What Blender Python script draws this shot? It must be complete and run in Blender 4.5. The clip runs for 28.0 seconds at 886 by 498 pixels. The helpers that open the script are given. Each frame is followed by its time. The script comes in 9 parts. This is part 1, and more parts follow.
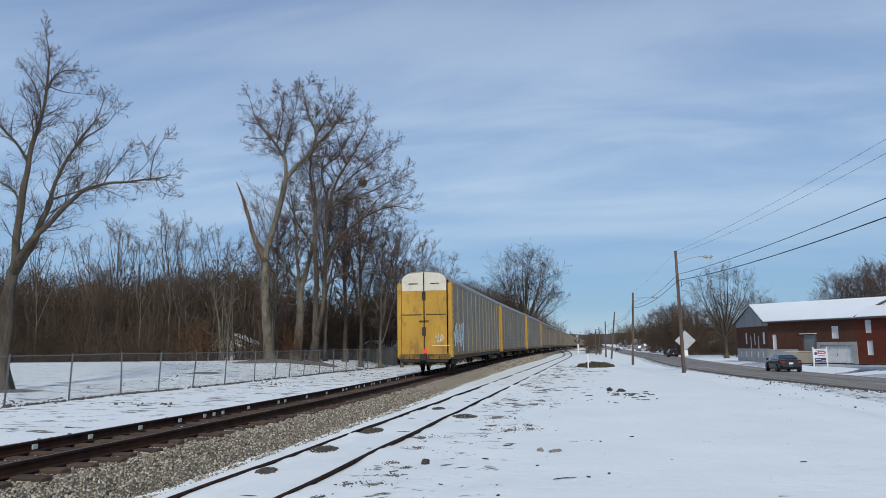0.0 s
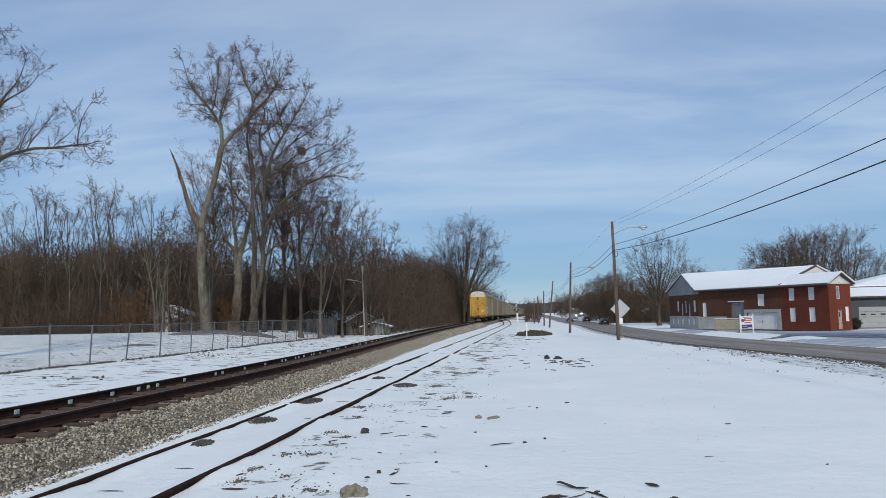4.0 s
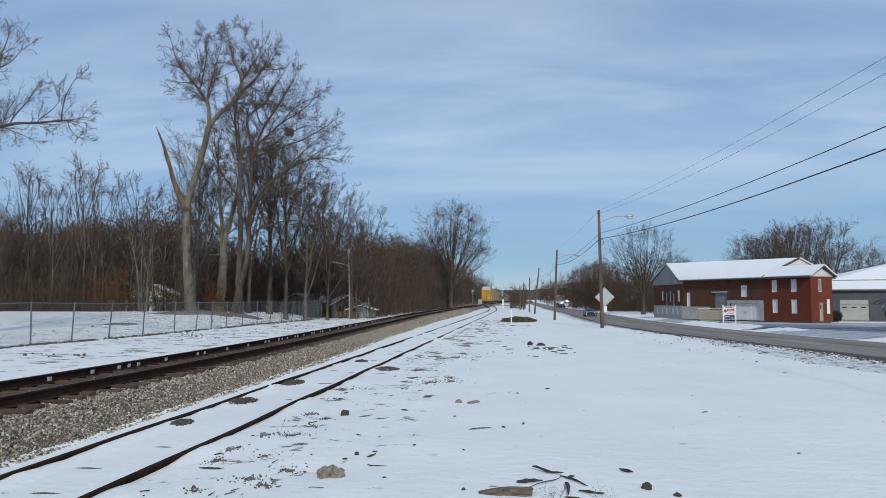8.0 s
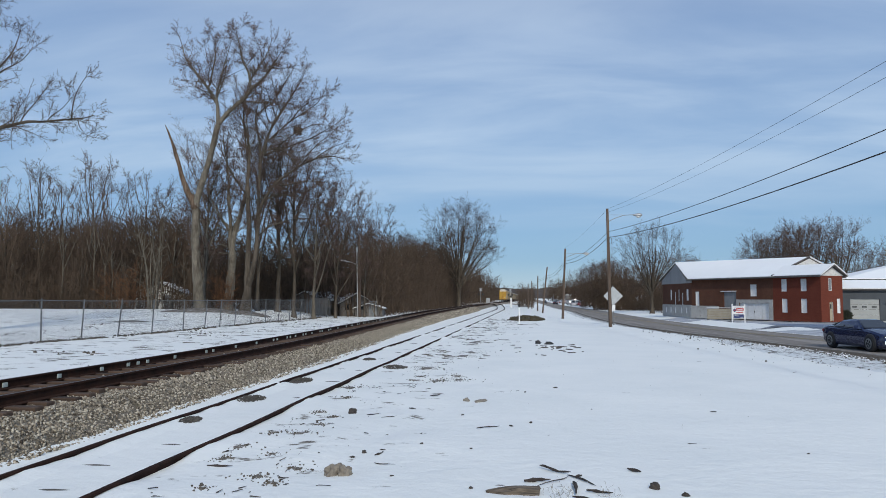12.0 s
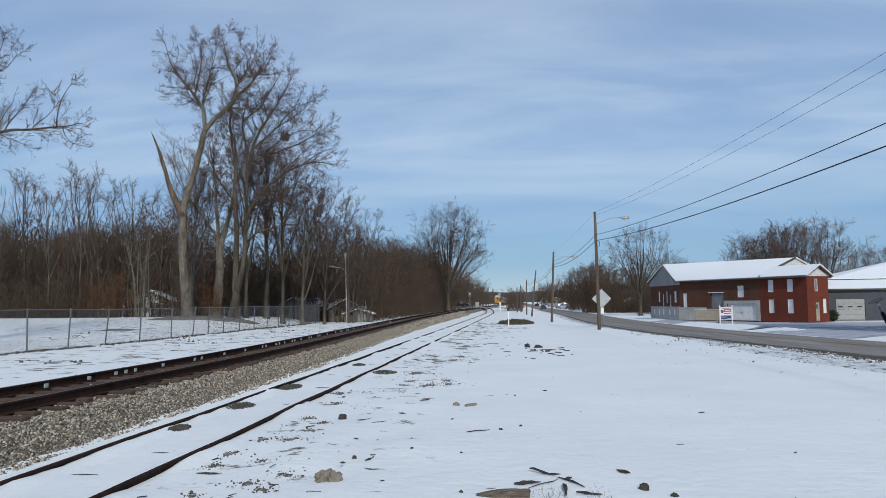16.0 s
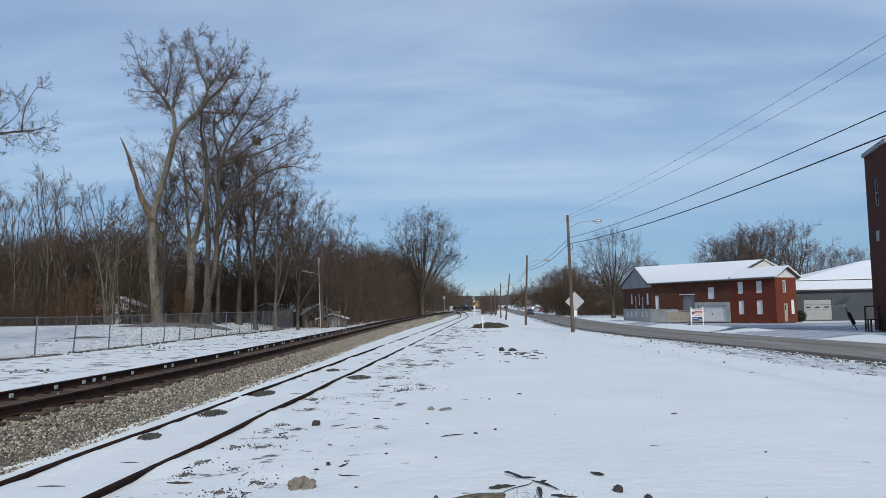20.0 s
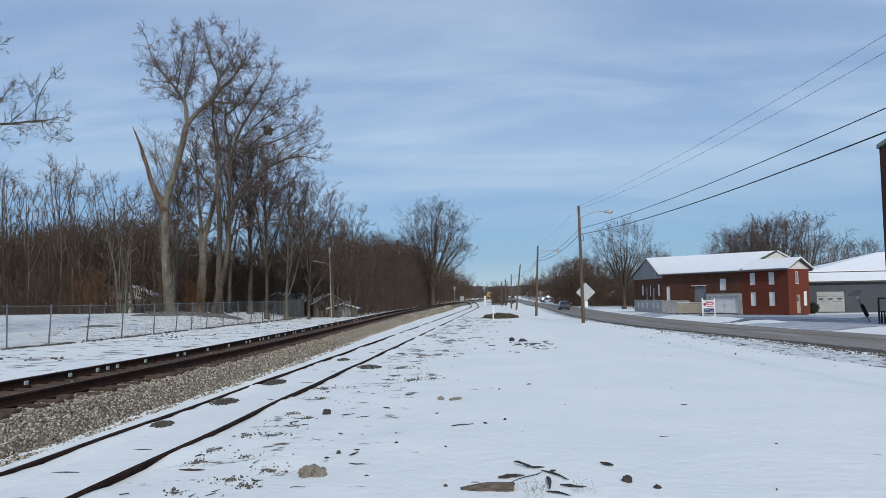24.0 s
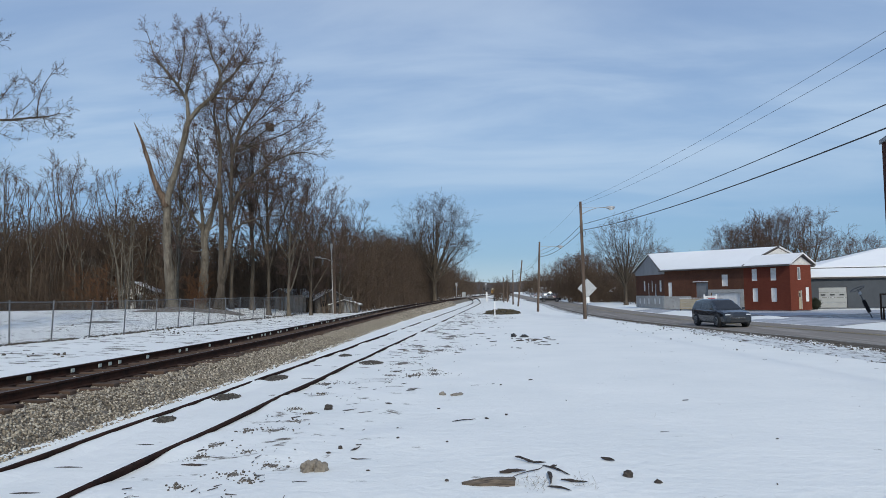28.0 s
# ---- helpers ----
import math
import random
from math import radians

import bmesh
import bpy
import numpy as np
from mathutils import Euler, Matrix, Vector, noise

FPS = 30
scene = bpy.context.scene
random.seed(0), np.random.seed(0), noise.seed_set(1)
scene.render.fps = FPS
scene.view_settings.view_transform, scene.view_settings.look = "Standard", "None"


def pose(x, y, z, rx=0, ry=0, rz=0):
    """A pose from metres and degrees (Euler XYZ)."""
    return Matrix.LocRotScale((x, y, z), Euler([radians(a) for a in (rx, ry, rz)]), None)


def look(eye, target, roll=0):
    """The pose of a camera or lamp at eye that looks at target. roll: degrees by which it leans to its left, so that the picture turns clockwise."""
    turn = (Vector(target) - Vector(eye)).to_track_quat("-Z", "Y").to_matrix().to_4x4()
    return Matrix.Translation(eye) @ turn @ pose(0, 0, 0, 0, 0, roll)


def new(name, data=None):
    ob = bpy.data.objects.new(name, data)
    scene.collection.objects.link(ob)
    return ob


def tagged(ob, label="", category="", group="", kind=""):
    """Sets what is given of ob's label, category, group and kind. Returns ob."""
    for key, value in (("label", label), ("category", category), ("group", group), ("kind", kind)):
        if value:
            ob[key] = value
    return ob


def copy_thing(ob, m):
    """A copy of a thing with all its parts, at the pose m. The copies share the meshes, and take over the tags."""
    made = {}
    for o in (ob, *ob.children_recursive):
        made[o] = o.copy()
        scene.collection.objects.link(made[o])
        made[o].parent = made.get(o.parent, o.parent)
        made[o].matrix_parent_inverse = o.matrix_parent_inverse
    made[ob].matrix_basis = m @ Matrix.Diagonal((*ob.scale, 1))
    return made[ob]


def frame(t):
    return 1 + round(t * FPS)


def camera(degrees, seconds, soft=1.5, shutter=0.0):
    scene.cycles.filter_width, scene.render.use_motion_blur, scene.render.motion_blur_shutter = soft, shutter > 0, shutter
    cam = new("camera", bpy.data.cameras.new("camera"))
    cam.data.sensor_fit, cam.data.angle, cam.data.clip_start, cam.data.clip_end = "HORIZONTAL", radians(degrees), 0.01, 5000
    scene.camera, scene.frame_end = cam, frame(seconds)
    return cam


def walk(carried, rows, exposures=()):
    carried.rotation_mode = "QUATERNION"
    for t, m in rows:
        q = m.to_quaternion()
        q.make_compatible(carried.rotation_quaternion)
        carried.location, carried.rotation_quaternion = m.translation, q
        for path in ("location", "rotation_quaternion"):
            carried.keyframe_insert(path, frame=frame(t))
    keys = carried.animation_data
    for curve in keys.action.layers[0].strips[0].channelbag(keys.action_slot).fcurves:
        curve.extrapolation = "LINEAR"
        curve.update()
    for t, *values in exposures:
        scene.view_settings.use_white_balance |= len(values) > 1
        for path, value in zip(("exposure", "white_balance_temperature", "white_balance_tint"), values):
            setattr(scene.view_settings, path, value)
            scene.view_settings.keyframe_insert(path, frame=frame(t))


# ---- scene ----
cam = camera(62.0, 28.0, soft=0.7)
PATH = [
    (0.0, -0.105, -0.006, 2.126, 97.570, 0.708, 11.561),
    (0.5, -0.092, -0.025, 2.132, 97.413, 0.843, 9.816),
    (1.0, -0.083, 0.004, 2.125, 97.154, 1.040, 8.641),
    (1.5, -0.074, 0.015, 2.126, 96.900, 1.085, 7.930),
    (2.0, -0.064, -0.005, 2.124, 96.643, 1.131, 7.414),
    (2.5, -0.078, 0.005, 2.120, 96.367, 1.153, 7.113),
    (3.0, -0.061, -0.045, 2.116, 95.981, 1.170, 7.052),
    (3.5, -0.093, -0.009, 2.125, 95.462, 1.098, 7.086),
    (5.5, 0.002, 0.023, 2.130, 94.597, 0.840, 6.142),
    (6.0, -0.003, 0.003, 2.132, 94.036, 0.374, 5.753),
    (6.5, -0.001, -0.005, 2.128, 93.706, -0.018, 5.686),
    (7.0, 0.001, -0.003, 2.127, 93.753, -0.379, 5.885),
    (7.5, -0.006, 0.004, 2.121, 93.948, -0.418, 5.987),
    (8.0, 0.000, 0.000, 2.120, 93.990, -0.000, 5.936),
    (8.5, -0.002, 0.018, 2.121, 94.024, 0.513, 5.897),
    (9.0, 0.008, 0.003, 2.123, 94.136, 0.701, 5.970),
    (9.5, 0.007, 0.004, 2.119, 94.282, 0.695, 6.157),
    (10.0, 0.008, 0.006, 2.119, 94.422, 0.616, 6.392),
    (10.5, 0.004, 0.002, 2.123, 94.513, 0.470, 6.451),
    (11.0, -0.002, 0.017, 2.118, 94.395, 0.257, 6.425),
    (11.5, 0.006, -0.002, 2.127, 94.102, -0.071, 6.443),
    (12.0, 0.004, 0.012, 2.121, 93.872, -0.145, 6.557),
    (12.5, 0.015, 0.010, 2.117, 93.839, 0.218, 6.667),
    (14.5, 0.024, -0.006, 2.119, 94.238, 0.768, 6.259),
    (15.0, 0.020, -0.007, 2.125, 94.319, 0.637, 6.169),
    (15.5, 0.015, -0.024, 2.121, 94.329, 0.513, 5.957),
    (16.0, 0.015, -0.019, 2.118, 94.226, 0.526, 5.721),
    (16.5, 0.020, -0.032, 2.121, 94.224, 0.708, 5.589),
    (17.0, 0.033, -0.031, 2.124, 94.352, 0.956, 5.546),
    (17.5, 0.033, -0.025, 2.120, 94.420, 1.074, 5.403),
    (18.0, 0.028, -0.009, 2.116, 94.303, 0.928, 5.189),
    (18.5, 0.029, -0.013, 2.114, 94.185, 0.845, 4.906),
    (19.0, 0.017, 0.007, 2.115, 94.225, 0.882, 4.445),
    (19.5, 0.026, 0.008, 2.124, 94.379, 1.010, 4.002),
    (20.0, 0.020, 0.006, 2.120, 94.515, 1.037, 3.729),
    (20.5, 0.023, 0.010, 2.119, 94.587, 0.930, 3.602),
    (21.0, 0.025, 0.003, 2.120, 94.560, 0.851, 3.596),
    (21.5, 0.019, 0.012, 2.112, 94.440, 0.825, 3.734),
    (23.5, 0.027, 0.001, 2.112, 93.870, 0.870, 4.389),
    (24.0, 0.027, -0.004, 2.117, 93.776, 0.813, 4.547),
    (24.5, 0.018, -0.002, 2.113, 93.693, 0.710, 4.621),
    (25.0, 0.025, -0.000, 2.113, 93.678, 0.689, 4.616),
    (25.5, 0.023, 0.004, 2.109, 93.691, 0.791, 4.566),
    (26.0, 0.027, -0.005, 2.118, 93.709, 0.830, 4.555),
    (26.5, 0.018, 0.000, 2.114, 93.727, 0.833, 4.572),
    (27.0, 0.023, -0.004, 2.107, 93.711, 0.830, 4.617),
    (27.5, 0.023, 0.003, 2.105, 93.597, 0.835, 4.669),
    (28.0, 0.034, -0.011, 2.110, 93.472, 0.826, 4.685),
]
walk(cam, [(t, pose(x, y, z, rx, ry, rz)) for t, x, y, z, rx, ry, rz in PATH], exposures=[(0.0, 0.0, 6620, 7), (28.0, 0.0, 6620, 7)])

# ---- world and sun ----
SUN_AZ, SUN_EL = radians(166), radians(31)   # azimuth clockwise from +Y
world = bpy.data.worlds.new("sky")
scene.world = world
world.use_nodes = True
wn, wl = world.node_tree.nodes, world.node_tree.links
wn.clear()
w_out = wn.new("ShaderNodeOutputWorld")
w_bg = wn.new("ShaderNodeBackground")
w_sky = wn.new("ShaderNodeTexSky")
w_sky.sky_type = "NISHITA"
w_sky.sun_disc = False
w_sky.sun_elevation = SUN_EL
w_sky.sun_rotation = SUN_AZ
w_sky.air_density, w_sky.dust_density, w_sky.ozone_density = 1.0, 0.05, 3.5
w_bg.inputs["Strength"].default_value = 0.10
# thin high cloud: stretched noise over the dome, thicker above the horizon band
w_tc = wn.new("ShaderNodeTexCoord")
w_sep = wn.new("ShaderNodeSeparateXYZ")
w_zz = wn.new("ShaderNodeMath"); w_zz.operation = "ADD"; w_zz.inputs[1].default_value = 0.22
w_dx = wn.new("ShaderNodeMath"); w_dx.operation = "DIVIDE"
w_dy = wn.new("ShaderNodeMath"); w_dy.operation = "DIVIDE"
w_cmb = wn.new("ShaderNodeCombineXYZ")
w_map = wn.new("ShaderNodeMapping")
w_map.inputs["Rotation"].default_value = (0, 0, radians(24))
w_map.inputs["Scale"].default_value = (0.75, 2.1, 1)
w_n1 = wn.new("ShaderNodeTexNoise")
w_n1.inputs["Scale"].default_value, w_n1.inputs["Detail"].default_value = 1.25, 7
w_n1.inputs["Roughness"].default_value, w_n1.inputs["Distortion"].default_value = 0.52, 0.35
w_r1 = wn.new("ShaderNodeMapRange"); w_r1.interpolation_type = "SMOOTHSTEP"
w_r1.inputs["From Min"].default_value, w_r1.inputs["From Max"].default_value = 0.33, 0.67
w_r1.inputs["To Min"].default_value, w_r1.inputs["To Max"].default_value = 0.36, 1.0
w_band = wn.new("ShaderNodeMapRange"); w_band.interpolation_type = "SMOOTHSTEP"
w_band.inputs["From Min"].default_value, w_band.inputs["From Max"].default_value = 0.035, 0.20
w_mul = wn.new("ShaderNodeMath"); w_mul.operation = "MULTIPLY"
w_mix = wn.new("ShaderNodeMix"); w_mix.data_type = "RGBA"
w_low = wn.new("ShaderNodeValToRGB")     # clear air, horizon to zenith, a tenth of its radiance
w_high = wn.new("ShaderNodeValToRGB")    # thin cloud
for w_rmp, w_stops in ((w_low, ((0.0, (0.30, 0.48, 0.70)), (0.05, (0.175, 0.36, 0.635)), (0.18, (0.19, 0.355, 0.65)), (0.5, (0.14, 0.24, 0.52)))), (w_high, ((0.0, (0.44, 0.60, 0.79)), (0.22, (0.455, 0.60, 0.82)), (0.33, (0.41, 0.54, 0.765)), (0.46, (0.31, 0.41, 0.62))))):
    while len(w_rmp.color_ramp.elements) < 4:
        w_rmp.color_ramp.elements.new(0.5)
    for w_e, (w_p, w_c) in zip(w_rmp.color_ramp.elements, w_stops):
        w_e.position, w_e.color = w_p, (*w_c, 1)
    wl.new(w_sep.outputs["Z"], w_rmp.inputs[0])
w_ten = [wn.new("ShaderNodeMix") for _ in range(2)]
for w_t, w_rmp in zip(w_ten, (w_low, w_high)):
    w_t.data_type, w_t.blend_type = "RGBA", "MULTIPLY"
    w_t.inputs["Factor"].default_value = 1.0
    w_t.inputs["B"].default_value = (10, 10, 10, 1)
    wl.new(w_rmp.outputs[0], w_t.inputs["A"])
w_air = wn.new("ShaderNodeMix"); w_air.data_type = "RGBA"
w_air.inputs["Factor"].default_value = 0.75
wl.new(w_ten[0].outputs["Result"], w_air.inputs["B"])
wl.new(w_ten[1].outputs["Result"], w_mix.inputs["B"])
wl.new(w_tc.outputs["Generated"], w_sep.inputs[0])
wl.new(w_sep.outputs["Z"], w_zz.inputs[0])
wl.new(w_sep.outputs["X"], w_dx.inputs[0]); wl.new(w_zz.outputs[0], w_dx.inputs[1])
wl.new(w_sep.outputs["Y"], w_dy.inputs[0]); wl.new(w_zz.outputs[0], w_dy.inputs[1])
wl.new(w_dx.outputs[0], w_cmb.inputs[0]); wl.new(w_dy.outputs[0], w_cmb.inputs[1])
wl.new(w_cmb.outputs[0], w_map.inputs["Vector"])
wl.new(w_map.outputs[0], w_n1.inputs["Vector"])
wl.new(w_n1.outputs["Fac"], w_r1.inputs["Value"])
wl.new(w_sep.outputs["Z"], w_band.inputs["Value"])
wl.new(w_r1.outputs[0], w_mul.inputs[0]); wl.new(w_band.outputs[0], w_mul.inputs[1])
wl.new(w_mul.outputs[0], w_mix.inputs["Factor"])
wl.new(w_sky.outputs[0], w_air.inputs["A"])
wl.new(w_air.outputs["Result"], w_mix.inputs["A"])
wl.new(w_mix.outputs["Result"], w_bg.inputs["Color"])
wl.new(w_bg.outputs[0], w_out.inputs[0])

sun_data = bpy.data.lights.new("sun", "SUN")
sun_data.energy, sun_data.angle, sun_data.color = 2.38, radians(2.5), (1.0, 0.95, 0.88)
sun = new("sun", sun_data)
to_sun = Vector((math.sin(SUN_AZ) * math.cos(SUN_EL), math.cos(SUN_AZ) * math.cos(SUN_EL), math.sin(SUN_EL)))
sun.matrix_world = look(to_sun * 100, (0, 0, 0))


# ---- materials ----
def material(name, rough=0.8, metal=0.0, spec=0.5):
    m = bpy.data.materials.new(name)
    m.use_nodes = True
    b = m.node_tree.nodes["Principled BSDF"]
    b.inputs["Roughness"].default_value = rough
    b.inputs["Metallic"].default_value = metal
    b.inputs["Specular IOR Level"].default_value = spec
    return m, m.node_tree.nodes, m.node_tree.links, b


def noise_node(nt, ln, scale, detail=4, rough=0.55, stretch=(1, 1, 1), coords="Object"):
    tc = nt.new("ShaderNodeTexCoord")
    mp = nt.new("ShaderNodeMapping")
    mp.inputs["Scale"].default_value = stretch
    n = nt.new("ShaderNodeTexNoise")
    n.inputs["Scale"].default_value, n.inputs["Detail"].default_value, n.inputs["Roughness"].default_value = scale, detail, rough
    if coords == "World":
        g = nt.new("ShaderNodeNewGeometry")
        ln.new(g.outputs["Position"], mp.inputs["Vector"])
    else:
        ln.new(tc.outputs[coords], mp.inputs["Vector"])
    ln.new(mp.outputs[0], n.inputs["Vector"])
    return n.outputs["Fac"]


def ramp_node(nt, ln, fac, stops):
    r = nt.new("ShaderNodeValToRGB")
    els = r.color_ramp.elements
    while len(els) < len(stops):
        els.new(0.5)
    for e, (p, c) in zip(els, stops):
        e.position, e.color = p, (*c, 1)
    ln.new(fac, r.inputs[0])
    return r.outputs[0]


def mix_node(nt, ln, fac, a, b, mode="MIX"):
    m = nt.new("ShaderNodeMix")
    m.data_type, m.blend_type = "RGBA", mode
    for sock, v in (("Factor", fac), ("A", a), ("B", b)):
        if isinstance(v, (int, float)):
            m.inputs[sock].default_value = v
        elif isinstance(v, tuple):
            m.inputs[sock].default_value = (*v, 1)
        else:
            ln.new(v, m.inputs[sock])
    return m.outputs["Result"]


def bump_node(nt, ln, b, height, strength=0.3, dist=0.02):
    bp = nt.new("ShaderNodeBump")
    bp.inputs["Strength"].default_value, bp.inputs["Distance"].default_value = strength, dist
    ln.new(height, bp.inputs["Height"])
    ln.new(bp.outputs[0], b.inputs["Normal"])


def simple(name, c1, c2, scale=3.0, rough=0.8, metal=0.0, bump=0.15, fine=40.0, stretch=(1, 1, 1), dirt=None, vary=0.0, spec=0.5, coords="Object", dist=0.01, low=0.72):
    """Two-scale varied surface: broad blotches between c1 and c2, fine grain, an optional dirt colour."""
    m, nt, ln, b = material(name, rough, metal, spec)
    broad = noise_node(nt, ln, scale, 5, 0.6, stretch, coords)
    grain = noise_node(nt, ln, fine, 4, 0.6, stretch, coords)
    col = ramp_node(nt, ln, broad, [(0.3, c1), (0.7, c2)])
    g = ramp_node(nt, ln, grain, [(0.25, (low, low, low)), (0.75, (1.0, 1.0, 1.0))])
    col = mix_node(nt, ln, 0.7, col, g, "MULTIPLY")
    if dirt:
        d = noise_node(nt, ln, scale * 2.3, 6, 0.65, stretch, coords)
        mask = ramp_node(nt, ln, d, [(0.52, (0, 0, 0)), (0.68, (1, 1, 1))])
        col = mix_node(nt, ln, mask, col, dirt)
    if vary:
        oi = nt.new("ShaderNodeObjectInfo")
        v = ramp_node(nt, ln, oi.outputs["Random"], [(0.0, (1 - vary,) * 3), (1.0, (1.0,) * 3)])
        col = mix_node(nt, ln, 1.0, col, v, "MULTIPLY")
    ln.new(col, b.inputs["Base Color"])
    if bump:
        bump_node(nt, ln, b, grain, bump, dist)
    return m


M = {}
M["bark"] = simple("bark", (0.058, 0.048, 0.038), (0.175, 0.146, 0.115), 1.6, 0.95, bump=1.0, fine=10, stretch=(1, 1, 0.2), spec=0.1, dist=0.08, low=0.35)
M["pale_bark"] = simple("pale_bark", (0.12, 0.104, 0.082), (0.27, 0.238, 0.19), 1.1, 0.95, bump=1.0, fine=8, stretch=(1, 1, 0.3), dirt=(0.075, 0.063, 0.05), spec=0.1, dist=0.10, low=0.3)
M["twig"] = simple("twig", (0.062, 0.046, 0.036), (0.125, 0.094, 0.074), 0.5, 0.95, bump=0, spec=0.1)
M["twig_tip"] = simple("twig_tip", (0.105, 0.071, 0.061), (0.20, 0.139, 0.121), 0.4, 0.95, bump=0, spec=0.1)
M["snag_wood"] = simple("snag_wood", (0.10, 0.066, 0.045), (0.26, 0.19, 0.14), 1.8, 0.95, bump=1.0, fine=9, stretch=(2, 2, 0.25), dirt=(0.05, 0.035, 0.026), spec=0.1, dist=0.06, low=0.35)
M["dark_twig"] = simple("dark_twig", (0.060, 0.043, 0.031), (0.145, 0.106, 0.077), 0.15, 0.95, bump=0, spec=0.1, coords="World")
M["red_twig"] = simple("red_twig", (0.076, 0.055, 0.041), (0.145, 0.108, 0.081), 0.5, 0.95, bump=0, spec=0.1)
M["rail_steel"] = simple("rail_steel", (0.020, 0.010, 0.007), (0.055, 0.025, 0.016), 2.5, 0.9, 0, 0.3, 60, dirt=(0.028, 0.018, 0.014), spec=0.15)
M["rail_top"] = simple("rail_top", (0.07, 0.06, 0.055), (0.14, 0.125, 0.115), 3, 0.5, 0.6, 0.05, 60, stretch=(1, 0.1, 1))
M["tie_wood"] = simple("tie_wood", (0.042, 0.026, 0.018), (0.15, 0.095, 0.064), 3, 0.95, 0, 0.5, 30, stretch=(0.3, 2, 2), vary=0.4)
M["ballast"] = simple("ballast", (0.15, 0.125, 0.095), (0.30, 0.26, 0.20), 14, 0.95, 0, 0.9, 45, dirt=(0.07, 0.058, 0.046), coords="World", dist=0.05)
M["galv_post"] = simple("galv_post", (0.10, 0.105, 0.11), (0.19, 0.195, 0.2), 6, 0.6, 0.3, 0.1, 60)
M["pole_wood"] = simple("pole_wood", (0.085, 0.058, 0.042), (0.18, 0.13, 0.098), 1.3, 0.92, 0, 0.4, 16, stretch=(3, 3, 0.2))
M["wire"] = simple("wire", (0.02, 0.02, 0.022), (0.035, 0.035, 0.037), 5, 0.6, 0, 0)
M["conduit_grey"] = simple("conduit_grey", (0.34, 0.33, 0.31), (0.46, 0.45, 0.43), 3, 0.7, 0, 0.05)
M["lamp_metal"] = simple("lamp_metal", (0.36, 0.38, 0.39), (0.5, 0.51, 0.52), 4, 0.5, 0.5, 0.05)
M["white_paint"] = simple("white_paint", (0.74, 0.74, 0.73), (0.84, 0.84, 0.83), 2, 0.6, 0, 0.08, 30, dirt=(0.62, 0.61, 0.58))
M["black_paint"] = simple("black_paint", (0.012, 0.012, 0.014), (0.025, 0.025, 0.027), 2, 0.5, 0, 0.05, 30)
M["rubber"] = simple("rubber", (0.012, 0.012, 0.013), (0.03, 0.03, 0.03), 6, 0.9, 0, 0.1, 40)
M["roof_snow"] = simple("roof_snow", (0.85, 0.86, 0.855), (0.89, 0.90, 0.89), 0.4, 0.7, 0, 0.12, 5, spec=0.2, low=0.97)
M["stone"] = simple("stone", (0.20, 0.18, 0.15), (0.38, 0.35, 0.30), 5, 0.95, 0, 0.6, 25, dirt=(0.12, 0.11, 0.09))
M["rotten_wood"] = simple("rotten_wood", (0.014, 0.011, 0.010), (0.075, 0.058, 0.05), 7, 0.95, 0, 0.9, 40, stretch=(0.5, 2, 2))
M["dead_wood"] = simple("dead_wood", (0.03, 0.025, 0.022), (0.10, 0.082, 0.068), 4, 0.95, 0, 0.5, 25, stretch=(0.4, 2, 2))
M["concrete"] = simple("concrete", (0.36, 0.355, 0.34), (0.50, 0.49, 0.47), 0.8, 0.9, 0, 0.25, 14, dirt=(0.28, 0.27, 0.25))


